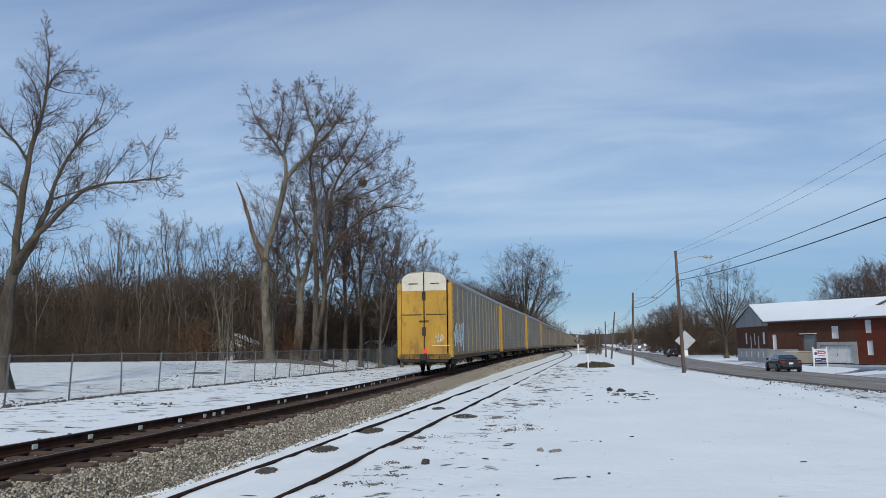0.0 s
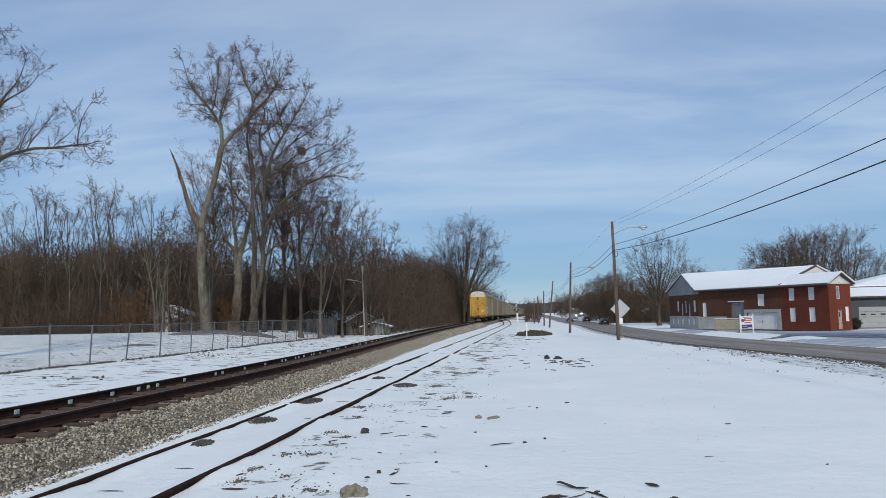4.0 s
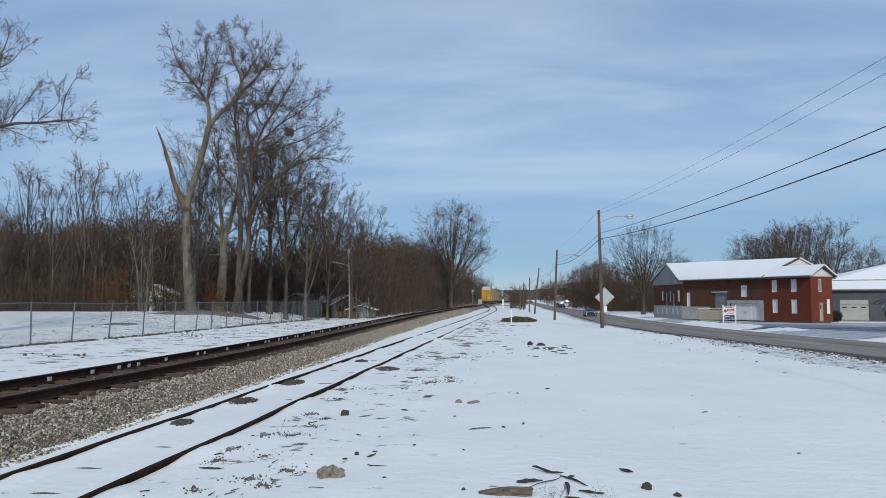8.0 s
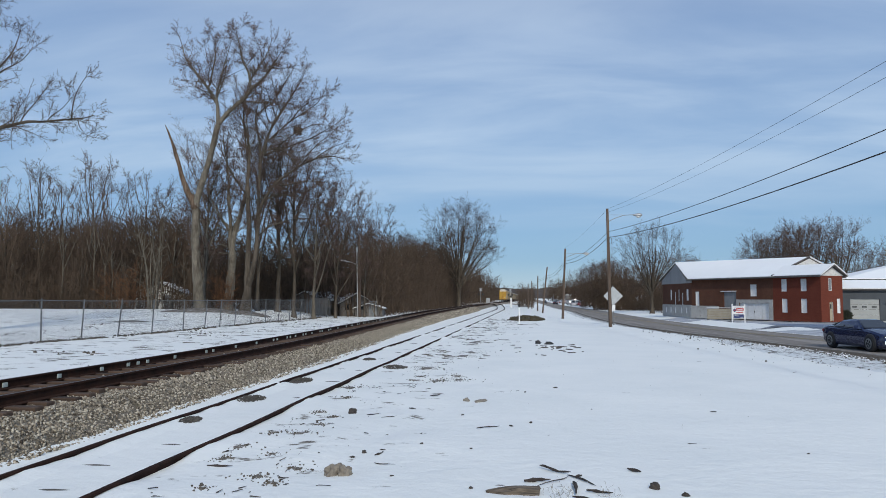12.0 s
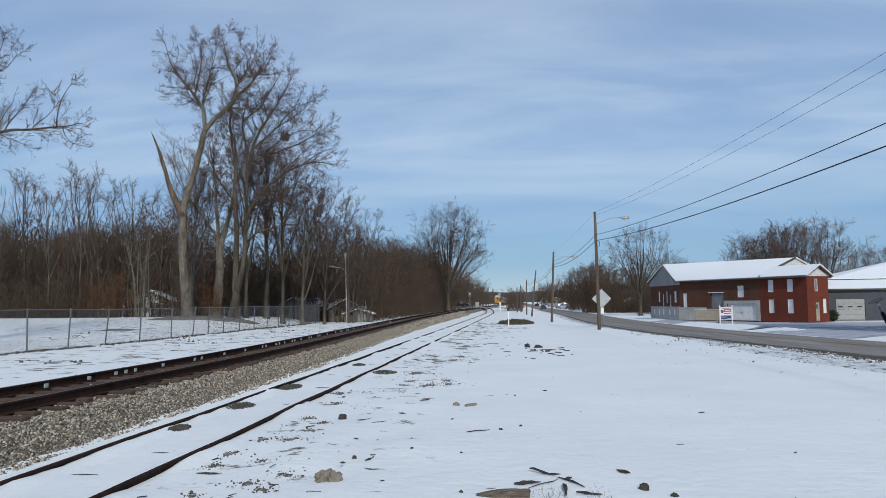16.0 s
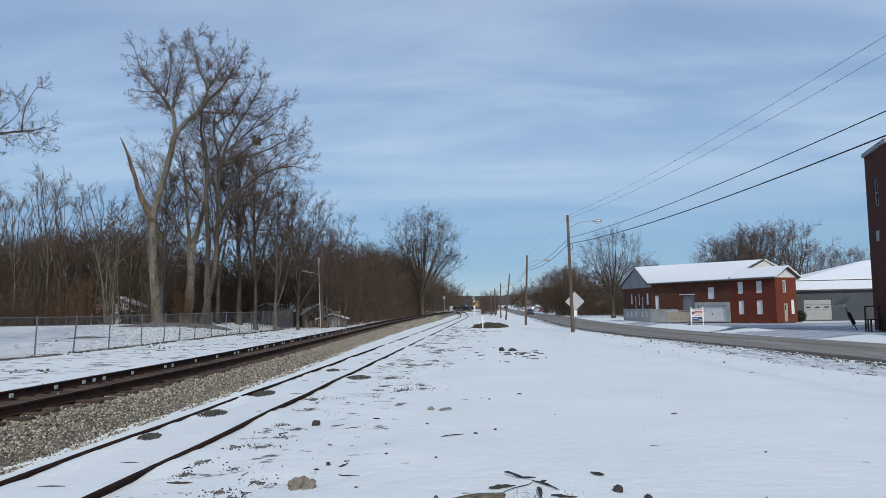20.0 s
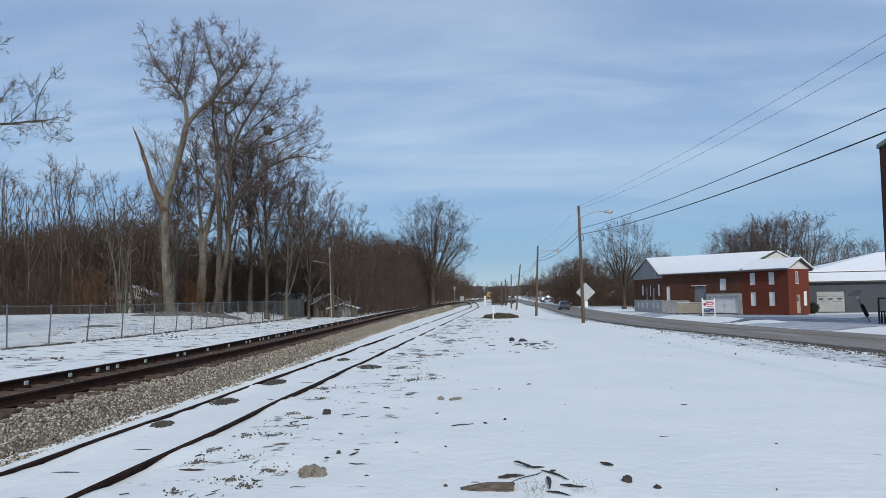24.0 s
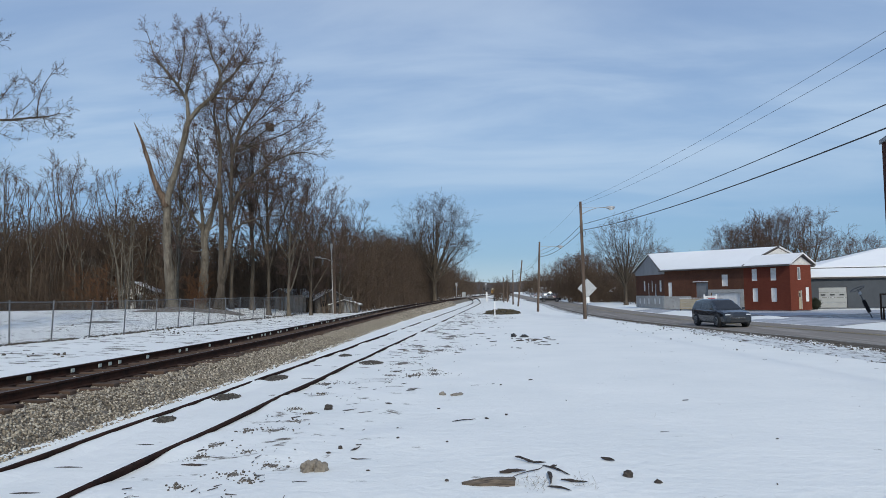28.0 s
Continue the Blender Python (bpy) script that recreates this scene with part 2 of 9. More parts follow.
# ---- mesh building ----
class Shape:
    """Collects vertices and faces of one mesh."""

    def __init__(self):
        self.v, self.f, self.mi, self.cur = [], [], [], 0

    def add(self, verts, faces):
        n = len(self.v)
        self.v.extend([tuple(p) for p in verts])
        self.f.extend([tuple(n + i for i in q) for q in faces])
        self.mi.extend([self.cur] * len(faces))
        return self

    def box(self, cx, cy, cz, sx, sy, sz, c=0.0, m=None):
        """A box by centre and size, with chamfered edges if c > 0."""
        hx, hy, hz = sx / 2, sy / 2, sz / 2
        if c <= 0:
            vs = [(x * hx, y * hy, z * hz) for z in (-1, 1) for y in (-1, 1) for x in (-1, 1)]
            fs = [(0, 2, 3, 1), (4, 5, 7, 6), (0, 1, 5, 4), (2, 6, 7, 3), (0, 4, 6, 2), (1, 3, 7, 5)]
        else:
            c = min(c, hx * 0.9, hy * 0.9, hz * 0.9)
            vs, idx = [], {}
            for x in (-1, 1):
                for y in (-1, 1):
                    for z in (-1, 1):
                        for ax in range(3):
                            p = [x * (hx - c), y * (hy - c), z * (hz - c)]
                            p[ax] = (x * hx, y * hy, z * hz)[ax]
                            idx[x, y, z, ax] = len(vs)
                            vs.append(tuple(p))
            fs = []
            for s in (-1, 1):
                q = [idx[s, -1, -1, 0], idx[s, 1, -1, 0], idx[s, 1, 1, 0], idx[s, -1, 1, 0]]
                fs.append(tuple(q if s > 0 else q[::-1]))
                q = [idx[-1, s, -1, 1], idx[-1, s, 1, 1], idx[1, s, 1, 1], idx[1, s, -1, 1]]
                fs.append(tuple(q if s > 0 else q[::-1]))
                q = [idx[-1, -1, s, 2], idx[1, -1, s, 2], idx[1, 1, s, 2], idx[-1, 1, s, 2]]
                fs.append(tuple(q if s > 0 else q[::-1]))
            for a in (-1, 1):
                for b in (-1, 1):
                    q = [idx[a, b, -1, 0], idx[a, b, 1, 0], idx[a, b, 1, 1], idx[a, b, -1, 1]]
                    fs.append(tuple(q))
                    q = [idx[a, -1, b, 0], idx[a, 1, b, 0], idx[a, 1, b, 2], idx[a, -1, b, 2]]
                    fs.append(tuple(q))
                    q = [idx[-1, a, b, 1], idx[1, a, b, 1], idx[1, a, b, 2], idx[-1, a, b, 2]]
                    fs.append(tuple(q))
                    for d in (-1, 1):
                        fs.append((idx[a, b, d, 0], idx[a, b, d, 1], idx[a, b, d, 2]))
        vs = [Vector(p) for p in vs]
        if m is not None:
            vs = [m @ p for p in vs]
        return self.add([(p.x + cx, p.y + cy, p.z + cz) for p in vs], fs)

    def tube(self, pts, radii, n=6, caps=True):
        pts = [Vector(p) for p in pts]
        if isinstance(radii, (int, float)):
            radii = [radii] * len(pts)
        vs, fs = [], []
        prev = None
        for i, p in enumerate(pts):
            t = (pts[min(i + 1, len(pts) - 1)] - pts[max(i - 1, 0)]).normalized()
            if prev is None:
                u = t.orthogonal().normalized()
            else:
                u = prev - t * prev.dot(t)
                u = u.normalized() if u.length > 1e-6 else t.orthogonal().normalized()
            prev = u
            w = t.cross(u)
            for k in range(n):
                a = 2 * math.pi * k / n
                vs.append(p + (u * math.cos(a) + w * math.sin(a)) * radii[i])
        for i in range(len(pts) - 1):
            for k in range(n):
                k2 = (k + 1) % n
                fs.append((i * n + k, i * n + k2, i * n + n + k2, i * n + n + k))
        if caps:
            fs.append(tuple(range(n - 1, -1, -1)))
            e = (len(pts) - 1) * n
            fs.append(tuple(range(e, e + n)))
        return self.add(vs, fs)

    def loft(self, rings, closed=True, caps=True):
        n = len(rings[0])
        vs = [p for r in rings for p in r]
        fs = []
        for i in range(len(rings) - 1):
            for k in range(n if closed else n - 1):
                k2 = (k + 1) % n
                fs.append((i * n + k, i * n + k2, i * n + n + k2, i * n + n + k))
        if caps:
            fs.append(tuple(range(n - 1, -1, -1)))
            e = (len(rings) - 1) * n
            fs.append(tuple(range(e, e + n)))
        return self.add(vs, fs)

    def disc(self, cx, cy, cz, r, w, n=20, axis="x", inner=0.0):
        """A round slab about an axis."""
        vs, fs = [], []
        def at(a, rr, h):
            c, s = math.cos(a) * rr, math.sin(a) * rr
            return {"x": (cx + h, cy + c, cz + s), "y": (cx + c, cy + h, cz + s), "z": (cx + c, cy + s, cz + h)}[axis]
        prof = [(inner, -w / 2), (r * 0.94, -w / 2), (r, -w * 0.36), (r, w * 0.36), (r * 0.94, w / 2), (inner, w / 2)]
        for rr, h in prof:
            for k in range(n):
                vs.append(at(2 * math.pi * k / n, max(rr, 0.001), h))
        for i in range(len(prof) - 1 + (1 if inner else 0)):
            j = (i + 1) % len(prof)
            for k in range(n):
                k2 = (k + 1) % n
                fs.append((i * n + k, i * n + k2, j * n + k2, j * n + k))
        return self.add(vs, fs)

    def mesh(self, name, mats, smooth=False, fix=True):
        me = bpy.data.meshes.new(name)
        me.from_pydata(self.v, [], self.f)
        for mt in (mats if isinstance(mats, (list, tuple)) else [mats]):
            me.materials.append(mt)
        if any(self.mi):
            me.polygons.foreach_set("material_index", self.mi)
        if smooth:
            me.polygons.foreach_set("use_smooth", [True] * len(me.polygons))
        if fix and len(self.f) < 20000:
            bm = bmesh.new()
            bm.from_mesh(me)
            bmesh.ops.recalc_face_normals(bm, faces=bm.faces)
            bm.to_mesh(me)
            bm.free()
        me.update()
        return me


def part(name, shape, mats, parent=None, label="", smooth=False, at=None, fix=True):
    """Links a shape as one mesh object, under a thing or a part."""
    me = shape.mesh(name, mats, smooth, fix) if isinstance(shape, Shape) else shape
    ob = new(name, me)
    if parent is not None:
        ob.parent = parent
    if at is not None:
        ob.matrix_basis = at
    if label:
        tagged(ob, label)
    return ob


def thing(name, m, label, category, group="", kind=""):
    """An empty at the base of a thing, to carry its parts."""
    ob = new(name)
    ob.empty_display_size = 0.2
    ob.matrix_basis = m
    return tagged(ob, label, category, group, kind)


def lerp_table(tab, y):
    """Smooth interpolation in rows (y, a, b, ...)."""
    if y <= tab[0][0]:
        return tab[0][1:]
    if y >= tab[-1][0]:
        return tab[-1][1:]
    for i in range(len(tab) - 1):
        if tab[i][0] <= y <= tab[i + 1][0]:
            break
    y0, y1 = tab[i][0], tab[i + 1][0]
    a, b = tab[max(i - 1, 0)], tab[min(i + 2, len(tab) - 1)]
    u, h = (y - y0) / (y1 - y0), y1 - y0
    out = []
    for k in range(1, len(tab[0])):
        p0, p1 = tab[i][k], tab[i + 1][k]
        m0 = (p1 - a[k]) / max(y1 - a[0], 1e-6) * h
        m1 = (b[k] - p0) / max(b[0] - y0, 1e-6) * h
        out.append((2 * u**3 - 3 * u**2 + 1) * p0 + (u**3 - 2 * u**2 + u) * m0 + (3 * u**2 - 2 * u**3) * p1 + (u**3 - u**2) * m1)
    return tuple(out)


# ---- the plan: lines of the railway and the road ----
MAIN_LINE = [(-80, -8.6, 0.62), (10, -8.6, 0.66), (25, -8.75, 0.66), (45, -9.55, 0.68), (75, -10.2, 0.82), (120, -10.4, 0.92), (190, -11.05, 0.95), (238, -10.85, 0.96), (320, -11.4, 0.98), (440, -11.7, 0.98), (520, -12.0, 0.98), (700, -11.0, 0.98), (1300, -8, 1.0)]
SIDE_LINE = [(-80, -5.31, 0.095), (120, -5.31, 0.10), (150, -5.45, 0.3), (180, -7.0, 0.72), (210, -9.5, 0.94), (232, -10.65, 0.955)]
# y, x of the near asphalt edge, height
ROAD_LINE = [(-60, 26.0, 0.0), (0, 18.2, -0.05), (30, 14.15, -0.12), (43, 12.2, -0.17), (52, 10.95, -0.21), (68, 9.65, -0.3), (95, 9.25, -0.45), (130, 9.75, -0.6), (170, 10.2, -0.62), (300, 7.6, -0.45), (500, 4.0, 0.6), (900, -4.0, 3.0)]
ROAD_W = 7.6


def rail_line(y):
    return lerp_table(MAIN_LINE, y)


def road_line(y):
    return lerp_table(ROAD_LINE, y)


def smooth(a, b, x):
    u = min(max((x - a) / (b - a), 0.0), 1.0)
    return u * u * (3 - 2 * u)


def ground_z(x, y):
    """Height of the land."""
    mx, mz = rail_line(y)
    rx, rz = road_line(y)
    base = 0.0
    # broad ripples of the field
    base += 0.05 * noise.noise(Vector((x * 0.16, y * 0.16, 0))) + 0.018 * noise.noise(Vector((x * 0.8, y * 0.8, 3)))
    # broken crust beside the siding
    if -4.6 < x < 0.5 and 6 < y < 95:
        base += 0.07 * noise.noise(Vector((x * 1.5, y * 0.6, 12))) * smooth(-4.6, -3.9, x) * smooth(0.5, -2.2, x)
    # the far land follows the road's level
    base += (rz + 0.1) * smooth(40, 110, y) * smooth(-2, rx, x)
    # railway bank: toe on the field side and level ground beyond
    d = x - mx
    bank = mz - 0.36
    if d < 2.3:
        k = smooth(2.3, 1.35, d)
        base = base * (1 - k) + bank * k
    if d < -1.6:
        left = 0.30 + 0.06 * noise.noise(Vector((x * 0.2, y * 0.2, 7)))
        far = (0.62 * smooth(-9.9, -15.5, d) + 0.12) * smooth(33, 60, y) * (1.0 - 0.6 * smooth(66, 90, y)) * smooth(-9.0, -12.0, d)
        left += far * (1.0 if x > -70 else 1.0)
        k = smooth(-1.6, -3.6, d)
        base = base * (1 - k) + left * k
    # road bed and verge
    if rx - 3.0 < x < rx + ROAD_W + 4.0:
        if x < rx:
            k = smooth(rx - 3.0, rx - 0.4, x)
        else:
            k = smooth(rx + ROAD_W + 4.0, rx + ROAD_W + 0.5, x)
        base = base * (1 - k) + (rz - 0.05) * k
    if x > rx + ROAD_W + 4.0:
        base = rz - 0.03 + 0.03 * noise.noise(Vector((x * 0.2, y * 0.2, 9)))
    # spoil heap by the marker post
    h = math.hypot((x + 0.1) / 2.6, (y - 84.5) / 3.0)
    if h < 1:
        base += 0.28 * (1 - h * h) * (1 + 0.5 * noise.noise(Vector((x * 1.5, y * 1.5, 1))))
    return base


# ---- ground ----
def snow_material():
    m, nt, ln, b = material("snow_ground", 0.65, 0, 0.25)
    broad = noise_node(nt, ln, 0.35, 5, 0.6, (1, 1, 1), "World")
    fine = noise_node(nt, ln, 9.0, 6, 0.65, (1, 1, 1), "World")
    crust = noise_node(nt, ln, 0.9, 4, 0.55, (1, 1, 1), "World")
    col = ramp_node(nt, ln, broad, [(0.3, (0.81, 0.825, 0.79)), (0.7, (0.89, 0.893, 0.848))])
    # thin places where earth and dead grass show through
    thin = noise_node(nt, ln, 1.15, 7, 0.68, (1, 1.6, 1), "World")
    pos = nt.new("ShaderNodeNewGeometry")
    axes = nt.new("ShaderNodeSeparateXYZ")
    ln.new(pos.outputs["Position"], axes.inputs[0])
    # thinner cover beyond the main line and along the siding
    for a0, a1, b0, b1, more in ((-11.0, -12.5, -60.0, -45.0, 0.105), (-4.7, -4.2, -0.6, -2.6, 0.075)):
        up_, dn_ = nt.new("ShaderNodeMapRange"), nt.new("ShaderNodeMapRange")
        for nd_, f0, f1 in ((up_, a0, a1), (dn_, b0, b1)):
            nd_.inputs["From Min"].default_value, nd_.inputs["From Max"].default_value = f0, f1
            ln.new(axes.outputs["X"], nd_.inputs["Value"])
        both = nt.new("ShaderNodeMath"); both.operation = "MULTIPLY"
        ln.new(up_.outputs[0], both.inputs[0]); ln.new(dn_.outputs[0], both.inputs[1])
        add_ = nt.new("ShaderNodeMath"); add_.operation = "MULTIPLY_ADD"
        ln.new(both.outputs[0], add_.inputs[0]); add_.inputs[1].default_value = more
        ln.new(thin, add_.inputs[2])
        thin = add_.outputs[0]
    mask = ramp_node(nt, ln, thin, [(0.665, (0, 0, 0)), (0.72, (1, 1, 1))])
    earth = ramp_node(nt, ln, fine, [(0.35, (0.10, 0.085, 0.065)), (0.65, (0.24, 0.21, 0.165))])
    col = mix_node(nt, ln, mask, col, earth)
    ln.new(col, b.inputs["Base Color"])
    hgt = mix_node(nt, ln, 0.10, crust, fine)
    lump = noise_node(nt, ln, 3.4, 6, 0.66, (1, 1.3, 1), "World")
    hgt = mix_node(nt, ln, 0.4, hgt, lump)
    bump_node(nt, ln, b, hgt, 0.6, 0.11)
    return m


M["snow"] = snow_material()
M["asphalt"] = simple("asphalt", (0.19, 0.165, 0.142), (0.27, 0.24, 0.208), 0.9, 0.9, 0, 0.5, 30, stretch=(1, 0.05, 1), dirt=(0.34, 0.31, 0.275), coords="World")
M["dirt"] = simple("dirt", (0.075, 0.06, 0.046), (0.19, 0.16, 0.125), 3, 0.95, 0, 0.8, 18, dirt=(0.5, 0.5, 0.5), coords="World", dist=0.04)
M["dead_grass"] = simple("dead_grass", (0.16, 0.14, 0.085), (0.30, 0.26, 0.17), 3, 0.95, 0, 0.3, 20, coords="World")
M["paint_line"] = simple("paint_line", (0.30, 0.29, 0.26), (0.48, 0.47, 0.43), 6, 0.8, 0, 0.1, 40, coords="World")
M["yellow_line"] = simple("yellow_line", (0.30, 0.25, 0.12), (0.42, 0.34, 0.15), 6, 0.8, 0, 0.1, 40, coords="World")
M["wet_asphalt"] = simple("wet_asphalt", (0.045, 0.046, 0.05), (0.08, 0.08, 0.084), 0.5, 0.45, 0, 0.3, 25, dirt=(0.6, 0.62, 0.66), coords="World")


def steps(*runs):
    """Coordinates in runs (from, to, step)."""
    out = []
    for a, b, s in runs:
        out += list(np.arange(a, b - 1e-6, s))
    return out + [runs[-1][1]]


def sheet(name, xs, ys, height, mat):
    s = Shape()
    nx = len(xs)
    s.v = [(x, y, height(x, y)) for y in ys for x in xs]
    s.f = [(j * nx + i, j * nx + i + 1, j * nx + nx + i + 1, j * nx + nx + i) for j in range(len(ys) - 1) for i in range(nx - 1)]
    s.mi = [0] * len(s.f)
    return s.mesh(name, mat, smooth=True, fix=False)


gx = steps((-2400, -200, 200), (-200, -60, 20), (-60, -28, 2), (-28, -12, 0.5), (-12, 8, 0.3), (8, 24, 0.5), (24, 60, 3), (60, 200, 20), (200, 2400, 200))
gy = steps((-60, 0, 6), (0, 6, 1), (6, 24, 0.3), (24, 60, 0.7), (60, 130, 2), (130, 300, 8), (300, 800, 40), (800, 4400, 300))
ground = new("ground", sheet("ground", gx, gy, ground_z, M["snow"]))
tagged(ground, "snow-covered field with thin bare patches beside the tracks", "ground", kind="structure")


def strip(name, ys, cross, mat):
    """A ribbon along y; cross(y) gives the points across it."""
    s = Shape()
    rows = [cross(y) for y in ys]
    s.loft(rows, closed=False, caps=False)
    return s.mesh(name, mat, smooth=True, fix=False)


road_ys = steps((-60, 20, 5), (20, 120, 2), (120, 900, 12))


def road_cross(y):
    x, z = road_line(y)
    jag = 0.16 * noise.noise(Vector((y * 0.35, 0, 5)))
    return [(x + jag - 0.12, y, z - 0.06), (x + jag, y, z - 0.01), (x + ROAD_W * 0.25, y, z + 0.03), (x + ROAD_W / 2, y, z + 0.07), (x + ROAD_W * 0.75, y, z + 0.03), (x + ROAD_W, y, z - 0.01), (x + ROAD_W + 0.12, y, z - 0.06)]


road = new("road", strip("road", road_ys, road_cross, M["asphalt"]))
tagged(road, "salt-greyed two-lane asphalt road, ploughed bare", "road", kind="structure")


def line_cross(off, w, lift):
    def cross(y):
        x, z = road_line(y)
        u = off / ROAD_W
        zz = z - 0.01 + 0.08 * (1 - abs(2 * u - 1))
        return [(x + off - w / 2, y, zz + lift), (x + off + w / 2, y, zz + lift)]
    return cross


for nm, off, mt in (("lane_line", ROAD_W / 2 - 0.14, "yellow_line"), ("lane_line", ROAD_W / 2 + 0.14, "yellow_line"), ("edge_line", 0.45, "paint_line"), ("edge_line", ROAD_W - 0.45, "paint_line")):
    ob = part(nm, strip(nm, road_ys, line_cross(off, 0.11, 0.012), M[mt]), None, road)

# ploughed grit and dirty snow along the near road edge
def verge_material(name, cover):
    m, nt, ln, b = material(name, 0.9, 0, 0.2)
    fine = noise_node(nt, ln, 3.2, 9, 0.74, (1, 0.5, 1), "World")
    mask = ramp_node(nt, ln, fine, [(cover - 0.04, (0, 0, 0)), (cover + 0.05, (1, 1, 1))])
    grit = ramp_node(nt, ln, noise_node(nt, ln, 21, 5, 0.7, (1, 1, 1), "World"), [(0.3, (0.04, 0.034, 0.028)), (0.7, (0.19, 0.165, 0.135))])
    col = mix_node(nt, ln, mask, grit, (0.76, 0.78, 0.77))
    ln.new(col, b.inputs["Base Color"])
    bump_node(nt, ln, b, fine, 0.9, 0.12)
    return m


def verge_cross(d0, d1, lift):
    def cross(y):
        x, z = road_line(y)
        k = 0.75 + 0.7 * smooth(48, 27, y)
        jag = 0.35 * noise.noise(Vector((y * 0.5, d1, 8))) + 0.2 * noise.noise(Vector((y * 1.7, d1, 9)))
        out = []
        for i, u in enumerate((0, 0.25, 0.5, 0.75, 1.0)):
            d = (d0 + (d1 - d0) * u) * k + jag * u
            zz = max(ground_z(x - d, y), z - 0.03 if d < 0.3 else -9)
            out.append((x - d, y, zz + (lift if 0 < i < 4 else (-0.05 if i == 4 else 0.0)) + 0.02 * noise.noise(Vector((d * 3, y * 2, 4)))))
        return out
    return cross


verge_ys = steps((5, 100, 0.6), (100, 260, 4))
for d0, d1, lift, cover in ((-0.14, 0.45, 0.06, 0.66), (0.33, 1.6, 0.052, 0.53), (1.35, 3.5, 0.045, 0.44)):
    verge = new("verge", strip("verge", verge_ys, verge_cross(d0, d1, lift), verge_material("verge_grit", cover)))
    tagged(verge, "gritty ploughed snow along the road edge", "verge", kind="structure")


# ---- railway ----
def rail_profile(h, head=0.07, foot=0.15):
    a, b = head / 2, foot / 2
    return [(-b, 0), (b, 0), (b, 0.012), (0.012, 0.032), (0.010, h - 0.045), (a, h - 0.034), (a, h - 0.008), (a - 0.008, h), (-a + 0.008, h), (-a, h - 0.008), (-a, h - 0.034), (-0.010, h - 0.045), (-0.012, 0.032), (-b, 0.012)]


def rail_mesh(name, line, off, ys, h, mats, dip=0.0):
    s = Shape()
    prof = rail_profile(h)
    rings = []
    for y in ys:
        x, z = line(y)
        x2, _ = line(y + 0.5)
        nx, ny = 1.0, -(x2 - x) / 0.5
        d = dip * (noise.noise(Vector((y * 0.3, off, 2))))
        rings.append([(x + (off + px) * nx, y + (off + px) * ny * 0.0, z - h + pz + d) for px, pz in prof])
    s.loft(rings)
    nseg = len(ys) - 1
    for i in range(nseg):
        s.mi[i * len(prof) + 7] = 1
    return s.mesh(name, mats, smooth=False)


main_ys = steps((-60, 5, 3), (5, 60, 0.8), (60, 300, 4), (300, 1250, 20))
side_ys = steps((-60, 5, 3), (5, 60, 0.6), (60, 232, 3))


def ballast_cross(y):
    x, z = rail_line(y)
    t1 = 2.05 + 0.16 * noise.noise(Vector((y * 0.9, 0, 11))) + 0.07 * noise.noise(Vector((y * 3.1, 0, 12)))
    t2 = 1.75 + 0.25 * noise.noise(Vector((y * 0.5, 0, 13)))
    def w(d, up=0.0):
        return 0.02 * noise.noise(Vector((d * 4, y * 4, 2)))
    gzr = ground_z(x + t1, y) - 0.02
    return [(x + t1, y, gzr), (x + 1.86, y, gzr * 0.55 + (z - 0.28) * 0.45 + w(1.86)), (x + 1.62, y, gzr * 0.2 + (z - 0.28) * 0.8 + w(1.6)), (x + 1.4, y, z - 0.25 + w(1.4)),
            (x + 0.95, y, z - 0.23 + w(1)), (x + 0.4, y, z - 0.225 + w(0.4)), (x, y, z - 0.22 + w(0)), (x - 0.4, y, z - 0.225 + w(-0.4)), (x - 0.95, y, z - 0.26 + w(-1)),
            (x - 1.4, y, z - 0.27 + w(-1.4)), (x - t2, y, ground_z(x - t2, y) - 0.02)]


ballast = new("ballast", strip("ballast", steps((-60, 5, 3), (5, 60, 0.35), (60, 300, 3), (300, 1250, 20)), ballast_cross, M["ballast"]))
tagged(ballast, "pale crushed-stone ballast bank under the main line", "ballast", kind="structure")

main_track = thing("main_track", pose(0, 0, 0), "rusty main line of heavy rails on wooden ties", "railway track", kind="structure")
for off in (-0.7535, 0.7535):
    part("rail", rail_mesh("rail", rail_line, off, main_ys, 0.18, [M["rail_steel"], M["rail_top"]]), None, main_track)
side_track = thing("side_track", pose(0, 0, 0), "disused siding, rusty rails half buried in snow", "railway track", kind="structure")


def side_line(y):
    return lerp_table(SIDE_LINE, y)


M["old_rail"] = simple("old_rail", (0.022, 0.011, 0.009), (0.052, 0.026, 0.019), 2.0, 0.92, 0, 0.5, 50, dirt=(0.016, 0.012, 0.010), spec=0.1)
for off in (-0.7535, 0.7535):
    part("rail", rail_mesh("rail", side_line, off, side_ys, 0.17, [M["old_rail"], M["old_rail"]], 0.022), None, side_track)


